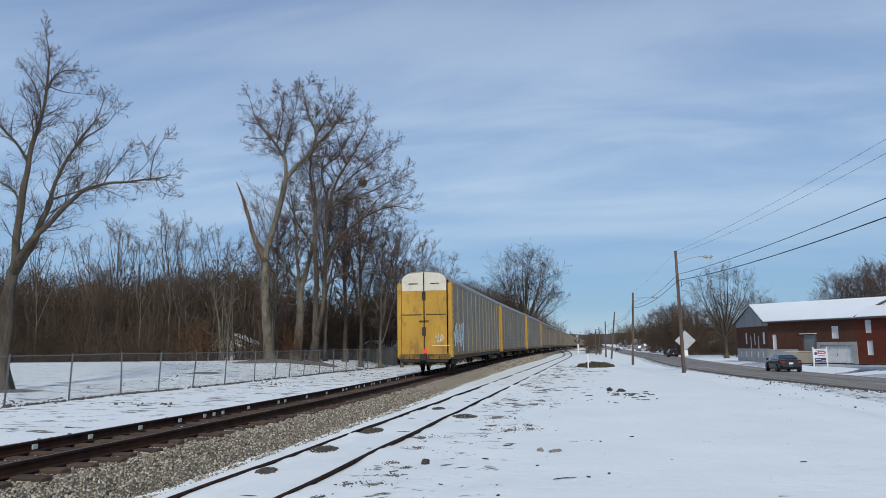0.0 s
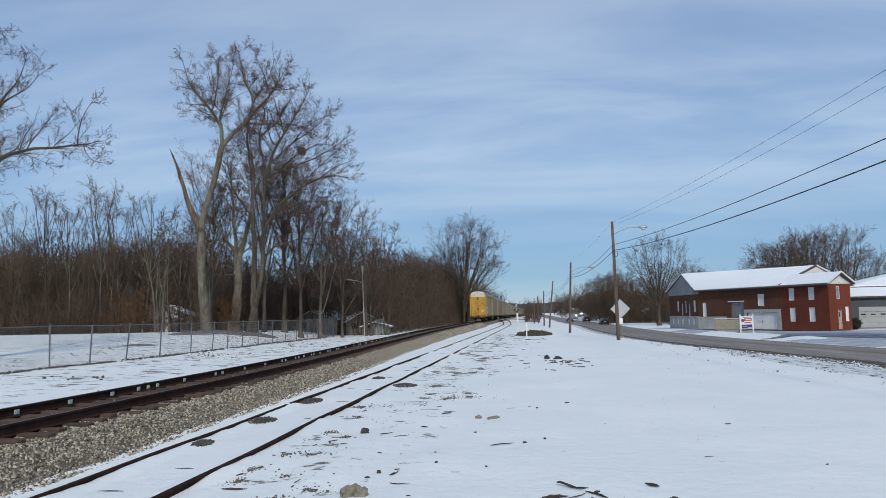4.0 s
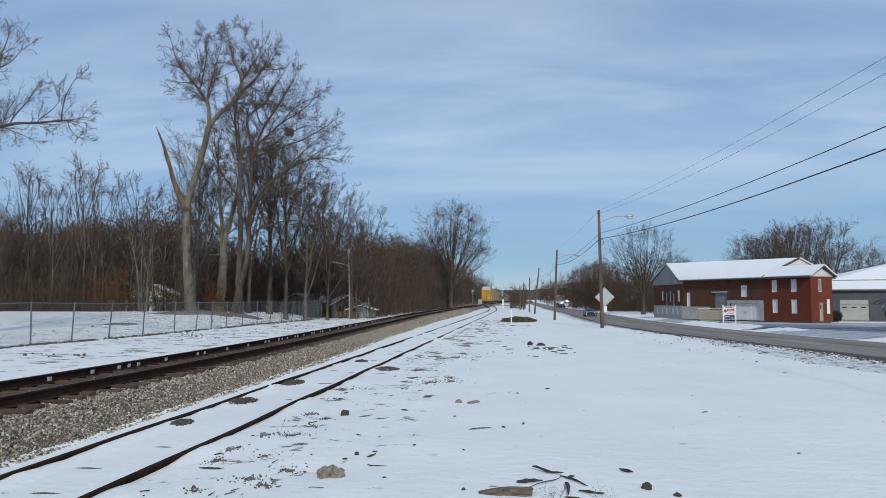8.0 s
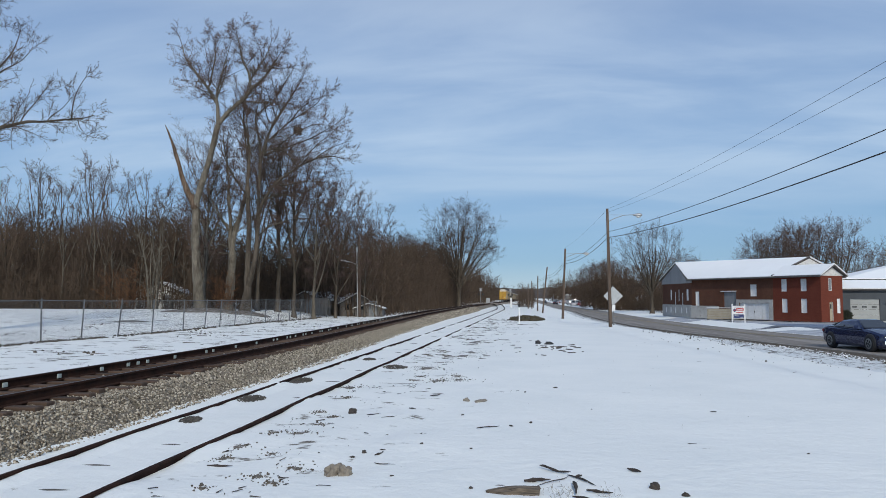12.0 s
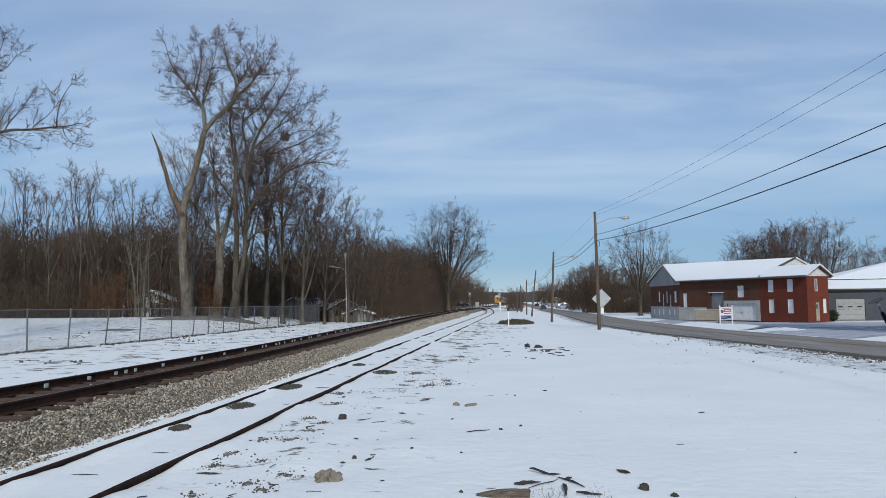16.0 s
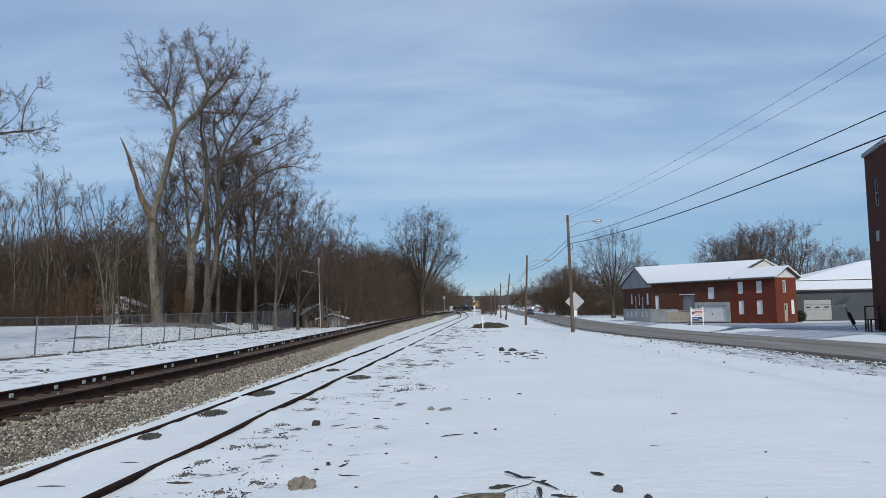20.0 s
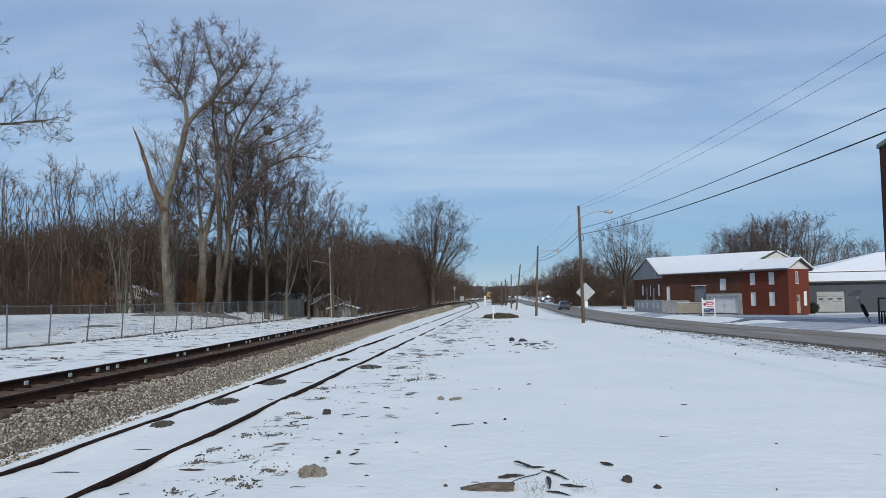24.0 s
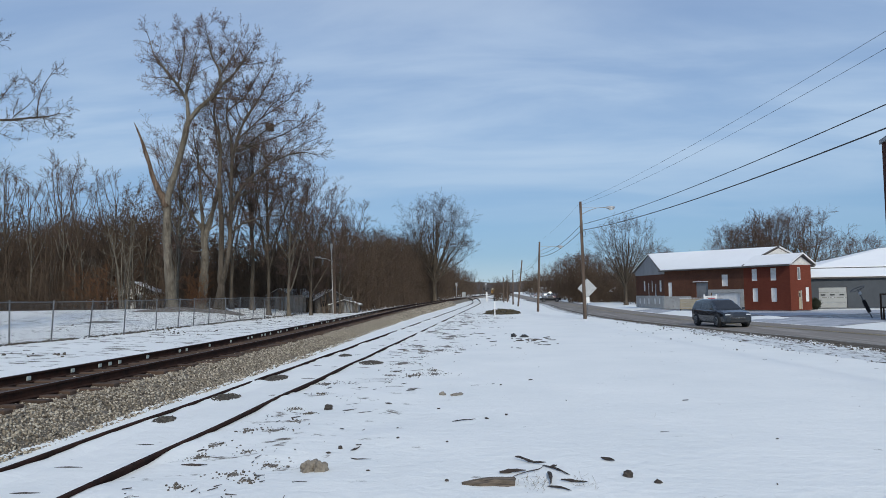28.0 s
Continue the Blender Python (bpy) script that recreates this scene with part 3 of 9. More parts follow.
# ---- the freight train ----
M["car_yellow"] = simple("car_yellow", (0.44, 0.235, 0.024), (0.54, 0.315, 0.04), 0.9, 0.7, 0, 0.1, 12, dirt=(0.27, 0.14, 0.03), stretch=(1, 1, 0.5))
M["car_cream"] = simple("car_cream", (0.62, 0.57, 0.47), (0.70, 0.66, 0.56), 0.8, 0.7, 0, 0.1, 12, dirt=(0.5, 0.44, 0.34))
M["car_grey"] = simple("car_grey", (0.128, 0.118, 0.098), (0.215, 0.199, 0.166), 0.5, 0.65, 0.25, 0.2, 14, dirt=(0.12, 0.092, 0.065), stretch=(1, 1, 0.4))
M["car_brown"] = simple("car_brown", (0.14, 0.115, 0.088), (0.21, 0.178, 0.138), 0.7, 0.65, 0.25, 0.2, 14, dirt=(0.14, 0.11, 0.085), stretch=(1, 1, 0.4))
M["post_tan"] = simple("post_tan", (0.24, 0.19, 0.11), (0.32, 0.26, 0.16), 0.8, 0.7, 0.1, 0.1, 12, dirt=(0.18, 0.15, 0.11))
M["car_roof"] = simple("car_roof", (0.19, 0.18, 0.168), (0.28, 0.265, 0.25), 0.6, 0.55, 0.3, 0.1, 9)
M["sill_grime"] = simple("sill_grime", (0.10, 0.062, 0.028), (0.32, 0.19, 0.045), 2.2, 0.85, 0.1, 0.3, 16, dirt=(0.05, 0.04, 0.03))
M["car_under"] = simple("car_under", (0.025, 0.02, 0.017), (0.06, 0.048, 0.04), 2, 0.9, 0.1, 0.2, 20)
M["spray"] = simple("spray", (0.42, 0.52, 0.56), (0.62, 0.66, 0.68), 3, 0.7, 0, 0.05, 12)
M["spray_blue"] = simple("spray_blue", (0.12, 0.22, 0.28), (0.2, 0.3, 0.36), 3, 0.7, 0, 0.05, 12)
m_, nt_, ln_, b_ = material("tail_light", 0.4)
b_.inputs["Base Color"].default_value = (0.6, 0.02, 0.02, 1)
b_.inputs["Emission Color"].default_value = (1.0, 0.05, 0.05, 1)
b_.inputs["Emission Strength"].default_value = 0.6
M["tail_light"] = m_

CAR_L, CAR_W, CAR_H = 27.4, 3.1, 5.75
# a car stands on the rails at its origin, its rear end at -L/2 on the y axis


def autorack(m, side, ends, label, full=True, tan=False):
    car = thing("autorack_car", m, label, "railway car", "freight train cars")
    hl, hw = CAR_L / 2, CAR_W / 2
    # underframe and sills
    s = Shape()
    s.box(0, 0, 0.95, 2.2, CAR_L - 0.6, 0.30, 0.03)
    for sx in (-1, 1):
        s.box(sx * (hw - 0.14), 0, 0.94, 0.2, CAR_L - 0.7, 0.34, 0.02)
    part("underframe", s, M["car_under"], car)
    # roof: shallow arc with turned-down eaves
    s = Shape()
    prof = [(-hw + 0.04, 5.02), (-hw + 0.16, 5.26), (-hw + 0.55, 5.60), (-0.45, 5.74), (0, 5.75), (0.45, 5.74), (hw - 0.55, 5.60), (hw - 0.16, 5.26), (hw - 0.04, 5.02)]
    inner = [(x * 0.985, z - 0.06) for x, z in reversed(prof)]
    s.loft([[(x, y, z) for x, z in prof + inner] for y in (-hl + 0.12, -hl + 1.4, 0, hl - 1.4, hl - 0.12)])
    part("roof", s, M["car_roof"], car)
    n = 13
    pitch = (CAR_L - 1.3) / n
    if full:
        for sx in (-1, 1):
            for k in range(n):
                y = -hl + 0.65 + pitch * (k + 0.5)
                p = Shape()
                prof = [(hw - 0.09, 5.06), (hw - 0.09, 1.04), (hw - 0.06, 1.04)]
                for zz in np.arange(1.3, 4.9, 0.47):
                    prof += [(hw - 0.06, zz - 0.10), (hw - 0.046, zz - 0.08), (hw - 0.046, zz + 0.08), (hw - 0.06, zz + 0.10)]
                prof.append((hw - 0.06, 5.06))
                p.loft([[(sx * x, yy, z) for x, z in prof] for yy in (y - pitch / 2 + 0.05, y + pitch / 2 - 0.05)])
                part("side_panel", p, side, car)
            for k in range(n + 1):
                y = -hl + 0.65 + pitch * k
                p = Shape()
                p.box(sx * (hw - 0.05), y, 3.04, 0.08, 0.075, 4.1, 0.012)
                part("side_post", p, M["post_tan"] if ends is M["car_yellow"] and tan else side, car)
    else:
        for sx in (-1, 1):
            p = Shape()
            p.box(sx * (hw - 0.075), 0, 3.18, 0.03, CAR_L - 1.3, 3.8)
            for k in range(n + 1):
                p.box(sx * (hw - 0.05), -hl + 0.65 + pitch * k, 3.16, 0.10, 0.11, 3.86)
            for zz in np.arange(1.6, 4.9, 0.47):
                p.box(sx * (hw - 0.06), 0, zz, 0.03, CAR_L - 1.4, 0.1)
            part("side_wall", p, side, car)
    for sx in (-1, 1):
        p = Shape()
        p.box(sx * (hw - 0.10), 0, 5.06, 0.16, CAR_L - 0.8, 0.14, 0.02)
        part("top_rail", p, side, car)
        p = Shape()
        p.box(sx * (hw - 0.02), 0, 1.06, 0.10, CAR_L - 1.2, 0.12, 0.02)
        part("side_sill", p, M["sill_grime"], car)
    for sy in (-1, 1):
        for sx in (-1, 1):
            p = Shape()
            p.box(sx * (hw - 0.10), sy * (hl - 0.42), 2.98, 0.24, 0.6, 4.2, 0.03)
            p.box(sx * (hw - 0.02), sy * (hl - 0.20), 3.02, 0.10, 0.08, 4.1, 0.02)
            post = part("corner_post", p, ends, car)
            if full and sy < 0:
                for zz in np.arange(1.3, 4.9, 0.36):
                    part("ladder_rung", Shape().box(sx * (hw + 0.03), sy * (hl - 0.40), zz, 0.025, 0.4, 0.025), M["car_under"], post)
            # end door leaf: lower coloured, top cream, following the roof line
            p = Shape()
            x1 = sx * (hw - 0.27)
            ye = sy * (hl - 0.02)
            p.loft([[(sx * 0.03, y, 1.08), (x1, y, 1.08), (x1, y, 4.62), (sx * 0.03, y, 4.62)] for y in (ye, ye - sy * 0.08)])
            leaf = part("end_door", p, ends, car)
            p = Shape()
            p.loft([[(sx * 0.03, y, 4.622), (x1, y, 4.622), (x1, y, 5.22), (x1 - sx * 0.10, y, 5.42), (x1 - sx * 0.38, y, 5.60), (sx * 0.03, y, 5.68)] for y in (ye, ye - sy * 0.08)])
            part("door_top", p, M["car_cream"] if full else side, leaf, "cream-painted upper end panel")
            if full and sy < 0:
                part("door_rib", Shape().box(sx * 0.68, ye + sy * 0.02, 3.28, 1.15, 0.04, 0.035), M["car_under"], leaf)
                part("door_rib", Shape().box(sx * 0.62, ye + sy * 0.02, 5.02, 0.52, 0.035, 0.045), M["car_under"], leaf)
        # sill below the doors
        p = Shape()
        p.box(0, sy * (hl - 0.25), 0.93, CAR_W - 0.2, 0.5, 0.28, 0.03)
        part("end_sill", p, M["sill_grime"], car, "grimy end sill")
        part("end_platform", Shape().box(0, sy * (hl - 0.1), 0.70, CAR_W - 0.5, 0.55, 0.16, 0.03).box(0, sy * (hl - 0.2), 0.62, 1.3, 0.3, 0.2, 0.04), M["car_under"], car)
        p = Shape()
        p.box(0, sy * (hl + 0.10), 0.92, 0.30, 0.75, 0.26, 0.04)
        p.box(0, sy * (hl + 0.42), 0.90, 0.34, 0.24, 0.40, 0.06)
        part("coupler", p, M["car_under"], car)
        if full and sy < 0:
            p = Shape()
            p.box(0, -hl - 0.01, 3.5, 0.045, 0.07, 4.2)
            for zz in (2.35, 4.33):
                p.box(0, -hl - 0.05, zz, 0.20, 0.08, 0.46, 0.02)
            p.box(0, -hl - 0.04, 2.92, 0.55, 0.05, 0.05)
            part("locking_bar", p, M["car_under"], car)
            for sx in (-1, 1):
                part("step", Shape().tube([(sx * 1.3, -hl + 0.1, 1.15), (sx * 1.35, -hl - 0.12, 0.75), (sx * 0.85, -hl - 0.12, 0.75), (sx * 0.85, -hl + 0.1, 1.1)], 0.022, 5), M["car_under"], car)
            part("brake_hose", Shape().tube([(0.25, -hl - 0.1, 1.0), (0.3, -hl - 0.3, 0.62), (0.34, -hl - 0.25, 0.35)], 0.03, 6), M["car_under"], car)
    # bogies
    for sy in (-1, 1):
        p = Shape()
        for sx in (-1, 1):
            p.box(sx * 0.98, sy * 9.6, 0.55, 0.14, 2.3, 0.26, 0.05)
            p.box(sx * 0.98, sy * 9.6, 0.50, 0.20, 0.62, 0.46, 0.05)
        p.box(0, sy * 9.6, 0.62, 2.1, 0.36, 0.3, 0.05)
        truck = part("bogie", p, M["car_under"], car)
        for dy in (-0.89, 0.89):
            for sx in (-1, 1):
                p = Shape()
                p.disc(sx * 0.76, sy * 9.6 + dy, 0.42, 0.42, 0.13, 18, "x")
                part("wheel", p, M["rail_steel"], truck)
    return car


train = []
TAIL_0, SPEED = 40.4, 25.1
grey_l = "grey ribbed autorack freight car with yellow ends, grimy"
brown_l = "brown-grey ribbed autorack freight car, grimy"
tail_car = autorack(pose(0, 0, 0), M["car_grey"], M["car_yellow"], "rear autorack car, grey sides, yellow end doors with cream tops", True, True)
# sprayed bars low on the field side, and the tail lamp
rng = random.Random(5)
s = Shape()
for k in range(26):
    y = -CAR_L / 2 + 0.9 + 3.6 * rng.random()
    s.box(CAR_W / 2 + 0.008, y, 1.75 + rng.random() * 0.7, 0.012, 0.10 + 0.06 * rng.random(), 0.35 + 0.8 * rng.random(), 0, pose(0, 0, 0, rng.uniform(-25, 25)))
part("spray_marks", s, M["spray"], tail_car, "pale sprayed lettering, unreadable")
s = Shape()
for k in range(16):
    y = -CAR_L / 2 + 0.9 + 3.6 * rng.random()
    s.box(CAR_W / 2 + 0.014, y, 1.75 + rng.random() * 0.6, 0.012, 0.06, 0.4 + 0.6 * rng.random(), 0, pose(0, 0, 0, rng.uniform(-35, 35)))
part("spray_marks", s, M["spray_blue"], tail_car, "blue-grey sprayed outlines")
s = Shape()
for k in range(9):
    s.box(0.68 + rng.random() * 0.55, -CAR_L / 2 - 0.004, 1.78 + rng.random() * 0.42, 0.05, 0.012, 0.28, 0, pose(0, 0, 0, 0, rng.uniform(-40, 40)))
s.box(0.95, -CAR_L / 2 - 0.004, 1.55, 1.0, 0.012, 0.06)
part("spray_marks", s, M["car_cream"], tail_car, "white sprayed scrawl, unreadable")
s = Shape()
s.box(0.16, -CAR_L / 2 - 0.42, 1.26, 0.15, 0.14, 0.26, 0.03)
part("tail_lamp", s, M["tail_light"], tail_car, "glowing red tail lamp")
train.append(tail_car)
mid_car = autorack(pose(0, 0, 0), M["car_grey"], M["car_yellow"], grey_l, True)
train.append(mid_car)
train.append(copy_thing(mid_car, pose(0, 0, 0)))
far_a = autorack(pose(0, 0, 0), M["car_brown"], M["post_tan"], brown_l, False)
far_b = autorack(pose(0, 0, 0), M["car_grey"], M["post_tan"], "grey ribbed autorack freight car with tan posts, grimy", False)
train += [far_a, far_b]
for k in range(19):
    train.append(copy_thing((far_a, far_b, far_a)[k % 3], pose(0, 0, 0)))


def rail_pose(y):
    """Pose of a car whose middle is at y."""
    xa, za = rail_line(y - 9.6)
    xb, zb = rail_line(y + 9.6)
    turn = math.degrees(math.atan2(-(xb - xa), 19.2))
    tilt = math.degrees(math.atan2(zb - za, 19.2))
    return pose((xa + xb) / 2, y, (za + zb) / 2, tilt, 0, turn)


def train_rows(k):
    rows = []
    for i in range(29):
        y = TAIL_0 + SPEED * i + CAR_L / 2 + k * (CAR_L + 1.1)
        rows.append((float(i), rail_pose(y)))
    return rows


# ---- street poles and lines ----
M["insulator"] = simple("insulator", (0.16, 0.17, 0.18), (0.3, 0.31, 0.32), 5, 0.3, 0, 0)
M["lens"] = simple("lens", (0.55, 0.56, 0.54), (0.66, 0.66, 0.64), 5, 0.25, 0, 0)


def street_pole(x, y, h, lean_x, lamp, arm_z, label):
    z = ground_z(x, y) - 0.05
    p = thing("utility_pole", pose(x, y, z), label, "utility pole", "poles along the road")
    s = Shape()
    s.tube([(lean_x * u, 0, h * u) for u in (0, 0.25, 0.5, 0.75, 1.0)], [0.145, 0.136, 0.124, 0.113, 0.10], 12)
    part("shaft", s, M["pole_wood"], p, smooth=True)
    if lamp:
        s = Shape()
        zt = arm_z
        xb = lean_x * zt / h
        s.tube([(xb + 0.1, 0, zt - 0.45), (xb + 0.6, 0, zt - 0.20), (xb + 1.25, 0, zt + 0.02), (xb + 2.0, 0, zt + 0.05)], 0.028, 6)
        s.tube([(xb + 0.1, 0, zt + 0.06), (xb + 1.25, 0, zt + 0.04)], 0.014, 5)
        part("lamp_arm", s, M["lamp_metal"], p)
        s = Shape()
        rings = []
        for u, w, hh in ((0, 0.05, 0.05), (0.12, 0.10, 0.09), (0.4, 0.17, 0.14), (0.62, 0.15, 0.12), (0.72, 0.05, 0.05)):
            rings.append([(xb + 1.95 + u, w * math.cos(a), zt + 0.03 + hh * math.sin(a)) for a in [2 * math.pi * k / 10 for k in range(10)]])
        s.loft(rings)
        head = part("lamp_head", s, M["lamp_metal"], p, smooth=True)
        s = Shape()
        s.loft([[(xb + 2.37 + r * 0.20 * math.cos(a), r * 0.13 * math.sin(a), zt - 0.07 - d) for a in [2 * math.pi * k / 10 for k in range(10)]] for r, d in ((1, 0), (0.85, 0.07), (0.4, 0.11))])
        part("lamp_lens", s, M["lens"], head, smooth=True)
    return p


POLES = [(6.37, 58.7, 9.3, -0.14, 1, 8.75), (3.92, 85.2, 8.05, 0.35, 1, 7.45), (2.37, 122, 7.6, 0.8, 0, 6.2), (1.78, 140, 6.6, 0.1, 0, 6.2), (0.9, 172, 6.4, 0.0, 0, 6.2), (0.05, 168, 5.7, 0.0, 0, 6.2)]
for x, y, h, lx, lamp, az in POLES:
    sp = street_pole(x, y, h, lx, lamp, az, "weathered wooden utility pole with a street lamp on an arm" if lamp else "weathered leaning wooden utility pole in the snow")

    if y < 60:
        part("cable_coil", Shape().tube([(0.06 + 0.11 * math.cos(a), -0.17, 6.75 + 0.24 * math.sin(a)) for a in [2 * math.pi * k / 14 for k in range(15)]], 0.02, 5), M["wire"], sp, "black coil of spare cable")


def wire(name, a, b, sag, r, parent=None):
    s = Shape()
    pts = []
    for k in range(25):
        u = k / 24
        p = Vector(a).lerp(Vector(b), u)
        p.z -= sag * 4 * u * (1 - u)
        pts.append(p)
    s.tube(pts, r, 5)
    ob = part(name, s, M["wire"], parent)
    return tagged(ob, "black overhead wire strung between utility poles", "wire", "overhead wires")


street_pole(11.95, -2.0, 9.4, 0.0, 0, 8.0, "wooden utility pole beside the road")
P1T = (6.25, 58.7)
for (za, zb, sag, r) in ((9.2, 9.3, 0.65, 0.006), (8.95, 9.0, 0.82, 0.006), (7.40, 7.5, 0.72, 0.016), (6.95, 6.95, 0.82, 0.022)):
    wire("wire", (P1T[0], P1T[1], za), (11.95, -2.0, zb), sag, r)
for (za, zb, sag, r) in ((9.2, 7.95, 0.25, 0.005), (7.40, 6.45, 0.45, 0.016), (6.95, 6.2, 0.5, 0.022)):
    wire("wire", (P1T[0], P1T[1], za), (4.2, 85.2, zb), sag, r)
for (za, zb, sag, r) in ((6.45, 6.0, 0.5, 0.016), (6.2, 5.7, 0.6, 0.022)):
    wire("wire", (4.2, 85.2, za), (3.0, 122, zb), sag, r)
    wire("wire", (3.0, 122, zb), (1.85, 140, zb - 0.2), 0.2, r)


# ---- buildings ----
def brick_material(name, c1, c2, mortar, stain):
    m, nt, ln, b = material(name, 0.92, 0, 0.2)
    tc = nt.new("ShaderNodeTexCoord")
    sep = nt.new("ShaderNodeSeparateXYZ")
    cmb = nt.new("ShaderNodeCombineXYZ")
    ln.new(tc.outputs["Object"], sep.inputs[0])
    ln.new(sep.outputs["X"], cmb.inputs[0])
    ln.new(sep.outputs["Z"], cmb.inputs[1])
    br = nt.new("ShaderNodeTexBrick")
    br.inputs["Scale"].default_value = 1.0
    br.inputs["Brick Width"].default_value, br.inputs["Row Height"].default_value = 0.215, 0.075
    br.inputs["Mortar Size"].default_value = 0.008
    br.inputs["Color1"].default_value, br.inputs["Color2"].default_value, br.inputs["Mortar"].default_value = (*c1, 1), (*c2, 1), (*mortar, 1)
    ln.new(cmb.outputs[0], br.inputs["Vector"])
    st = noise_node(nt, ln, 0.7, 6, 0.65, (1, 1, 0.5))
    mask = ramp_node(nt, ln, st, [(0.4, (0, 0, 0)), (0.75, (0.8, 0.8, 0.8))])
    col = mix_node(nt, ln, mask, br.outputs["Color"], stain)
    ln.new(col, b.inputs["Base Color"])
    bump_node(nt, ln, b, br.outputs["Fac"], -0.3, 0.01)
    return m


M["old_brick"] = brick_material("old_brick", (0.105, 0.044, 0.027), (0.14, 0.06, 0.036), (0.095, 0.055, 0.038), (0.08, 0.035, 0.023))
M["red_brick"] = brick_material("red_brick", (0.145, 0.036, 0.021), (0.172, 0.046, 0.027), (0.13, 0.04, 0.027), (0.115, 0.03, 0.019))
M["siding"] = simple("siding", (0.27, 0.275, 0.28), (0.36, 0.365, 0.37), 0.8, 0.7, 0.1, 0.15, 12, stretch=(1, 1, 0.3))
M["block_wall"] = simple("block_wall", (0.054, 0.062, 0.072), (0.077, 0.087, 0.099), 0.6, 0.85, 0, 0.2, 10, stretch=(1, 1, 0.5))
M["grey_door"] = simple("grey_door", (0.19, 0.20, 0.21), (0.26, 0.27, 0.28), 1, 0.7, 0.1, 0.05)
M["tan_wood"] = simple("tan_wood", (0.33, 0.28, 0.20), (0.45, 0.39, 0.29), 2, 0.85, 0, 0.2, 20)
M["fascia"] = simple("fascia", (0.07, 0.06, 0.055), (0.13, 0.12, 0.11), 2, 0.8, 0, 0.1)
M["dark_glass"] = simple("dark_glass", (0.012, 0.014, 0.016), (0.03, 0.032, 0.036), 2, 0.08, 0, 0)
M["white_siding"] = simple("white_siding", (0.62, 0.61, 0.57), (0.74, 0.73, 0.70), 1.5, 0.7, 0, 0.15, 14, dirt=(0.4, 0.36, 0.3))
M["green_shrub"] = simple("green_shrub", (0.03, 0.04, 0.022), (0.06, 0.065, 0.04), 3, 0.9, 0, 0, vary=0.3)


M["door_grey"] = simple("door_grey", (0.31, 0.32, 0.31), (0.38, 0.39, 0.38), 1, 0.6, 0, 0.05)


def wall_shape(length, height, openings, t=0.3, z0=0.0):
    """A wall along local x, its outer face at y = 0, with openings (x0, x1, z0, z1) through it."""
    xs = sorted({0.0, length, *[o[0] for o in openings], *[o[1] for o in openings]})
    s = Shape()
    for a, b in zip(xs[:-1], xs[1:]):
        mid = (a + b) / 2
        cuts = sorted([(o[2], o[3]) for o in openings if o[0] < mid < o[1]])
        z = z0
        for c0, c1 in cuts + [(height, height)]:
            if c0 > z + 1e-4:
                s.box(mid, t / 2, (z + c0) / 2, b - a, t, c0 - z)
            z = max(z, c1)
    return s


def wall_pose(a, b, z=0.0):
    """Pose of a wall whose outer face runs from a to b, with the outside on the right of a -> b."""
    return pose(a[0], a[1], z, 0, 0, math.degrees(math.atan2(b[1] - a[1], b[0] - a[0])))


def boarded_window(parent, m, x0, x1, z0, z1, board, sill=False, deep=0.07):
    w = part("window", Shape().box((x0 + x1) / 2, deep + 0.03, (z0 + z1) / 2, x1 - x0, 0.05, z1 - z0), board, parent, "opening closed with a painted board")
    s = Shape()
    for xa, xb, za, zb in ((x0, x0 + 0.06, z0, z1), (x1 - 0.06, x1, z0, z1), (x0 + 0.06, x1 - 0.06, z1 - 0.06, z1), (x0 + 0.06, x1 - 0.06, z0, z0 + 0.06)):
        s.box((xa + xb) / 2, deep - 0.02, (za + zb) / 2, xb - xa, 0.045, zb - za)
    part("frame", s, M["white_paint"], w)
    if sill:
        part("sill", Shape().box((x0 + x1) / 2, 0.02, z0 - 0.05, x1 - x0 + 0.14, 0.16, 0.09, 0.012), M["white_paint"], w)
    return w


FP0, FP1, FP2, FP3 = (20.4, 115.6), (22.4, 105.0), (29.28, 92.74), (32.56, 86.9)
FD = Vector((0.48934, -0.87209, 0))
FN = Vector((0.87209, 0.48934, 0))
GZ = -0.36
brick_house = thing("brick_warehouse", pose(0, 0, 0), "old two-storey brick warehouse with boarded windows and snowy gable roof", "building")
# old part, along the road
w = part("wall", wall_shape(14.05, 5.38, [(0.77, 1.47, 1.5, 3.55), (5.95, 8.15, 1.5, 3.45), (10.52, 11.51, 2.9, 4.36), (8.65, 13.4, 0.02, 2.1)]), M["old_brick"], brick_house, at=wall_pose(FP1, FP2, GZ))
boarded_window(w, None, 0.77, 1.47, 1.5, 3.55, M["white_paint"])
boarded_window(w, None, 10.52, 11.51, 2.9, 4.36, M["white_paint"])
d_ = part("loading_door", Shape().box(7.05, 0.16, 2.475, 2.2, 0.06, 1.95, 0.01), M["grey_door"], w, "grey sliding loading door")
part("door_track", Shape().box(6.9, -0.06, 3.56, 2.7, 0.10, 0.10, 0.01), M["white_paint"], w)
for k in range(4):
    x0 = 8.65 + k * 1.1875
    dl = part("garage_door", Shape().box(x0 + 0.594, 0.15, 1.06, 1.17, 0.06, 2.06, 0.012), M["white_paint"], w, "white board garage leaf")
    for z in (0.3, 1.06, 1.85):
        part("batten", Shape().box(x0 + 0.594, 0.112, z, 1.05, 0.02, 0.08), M["white_paint"], dl)
part("handle", Shape().box(11.0, 0.09, 1.0, 0.10, 0.06, 0.22, 0.02), M["black_paint"], w)
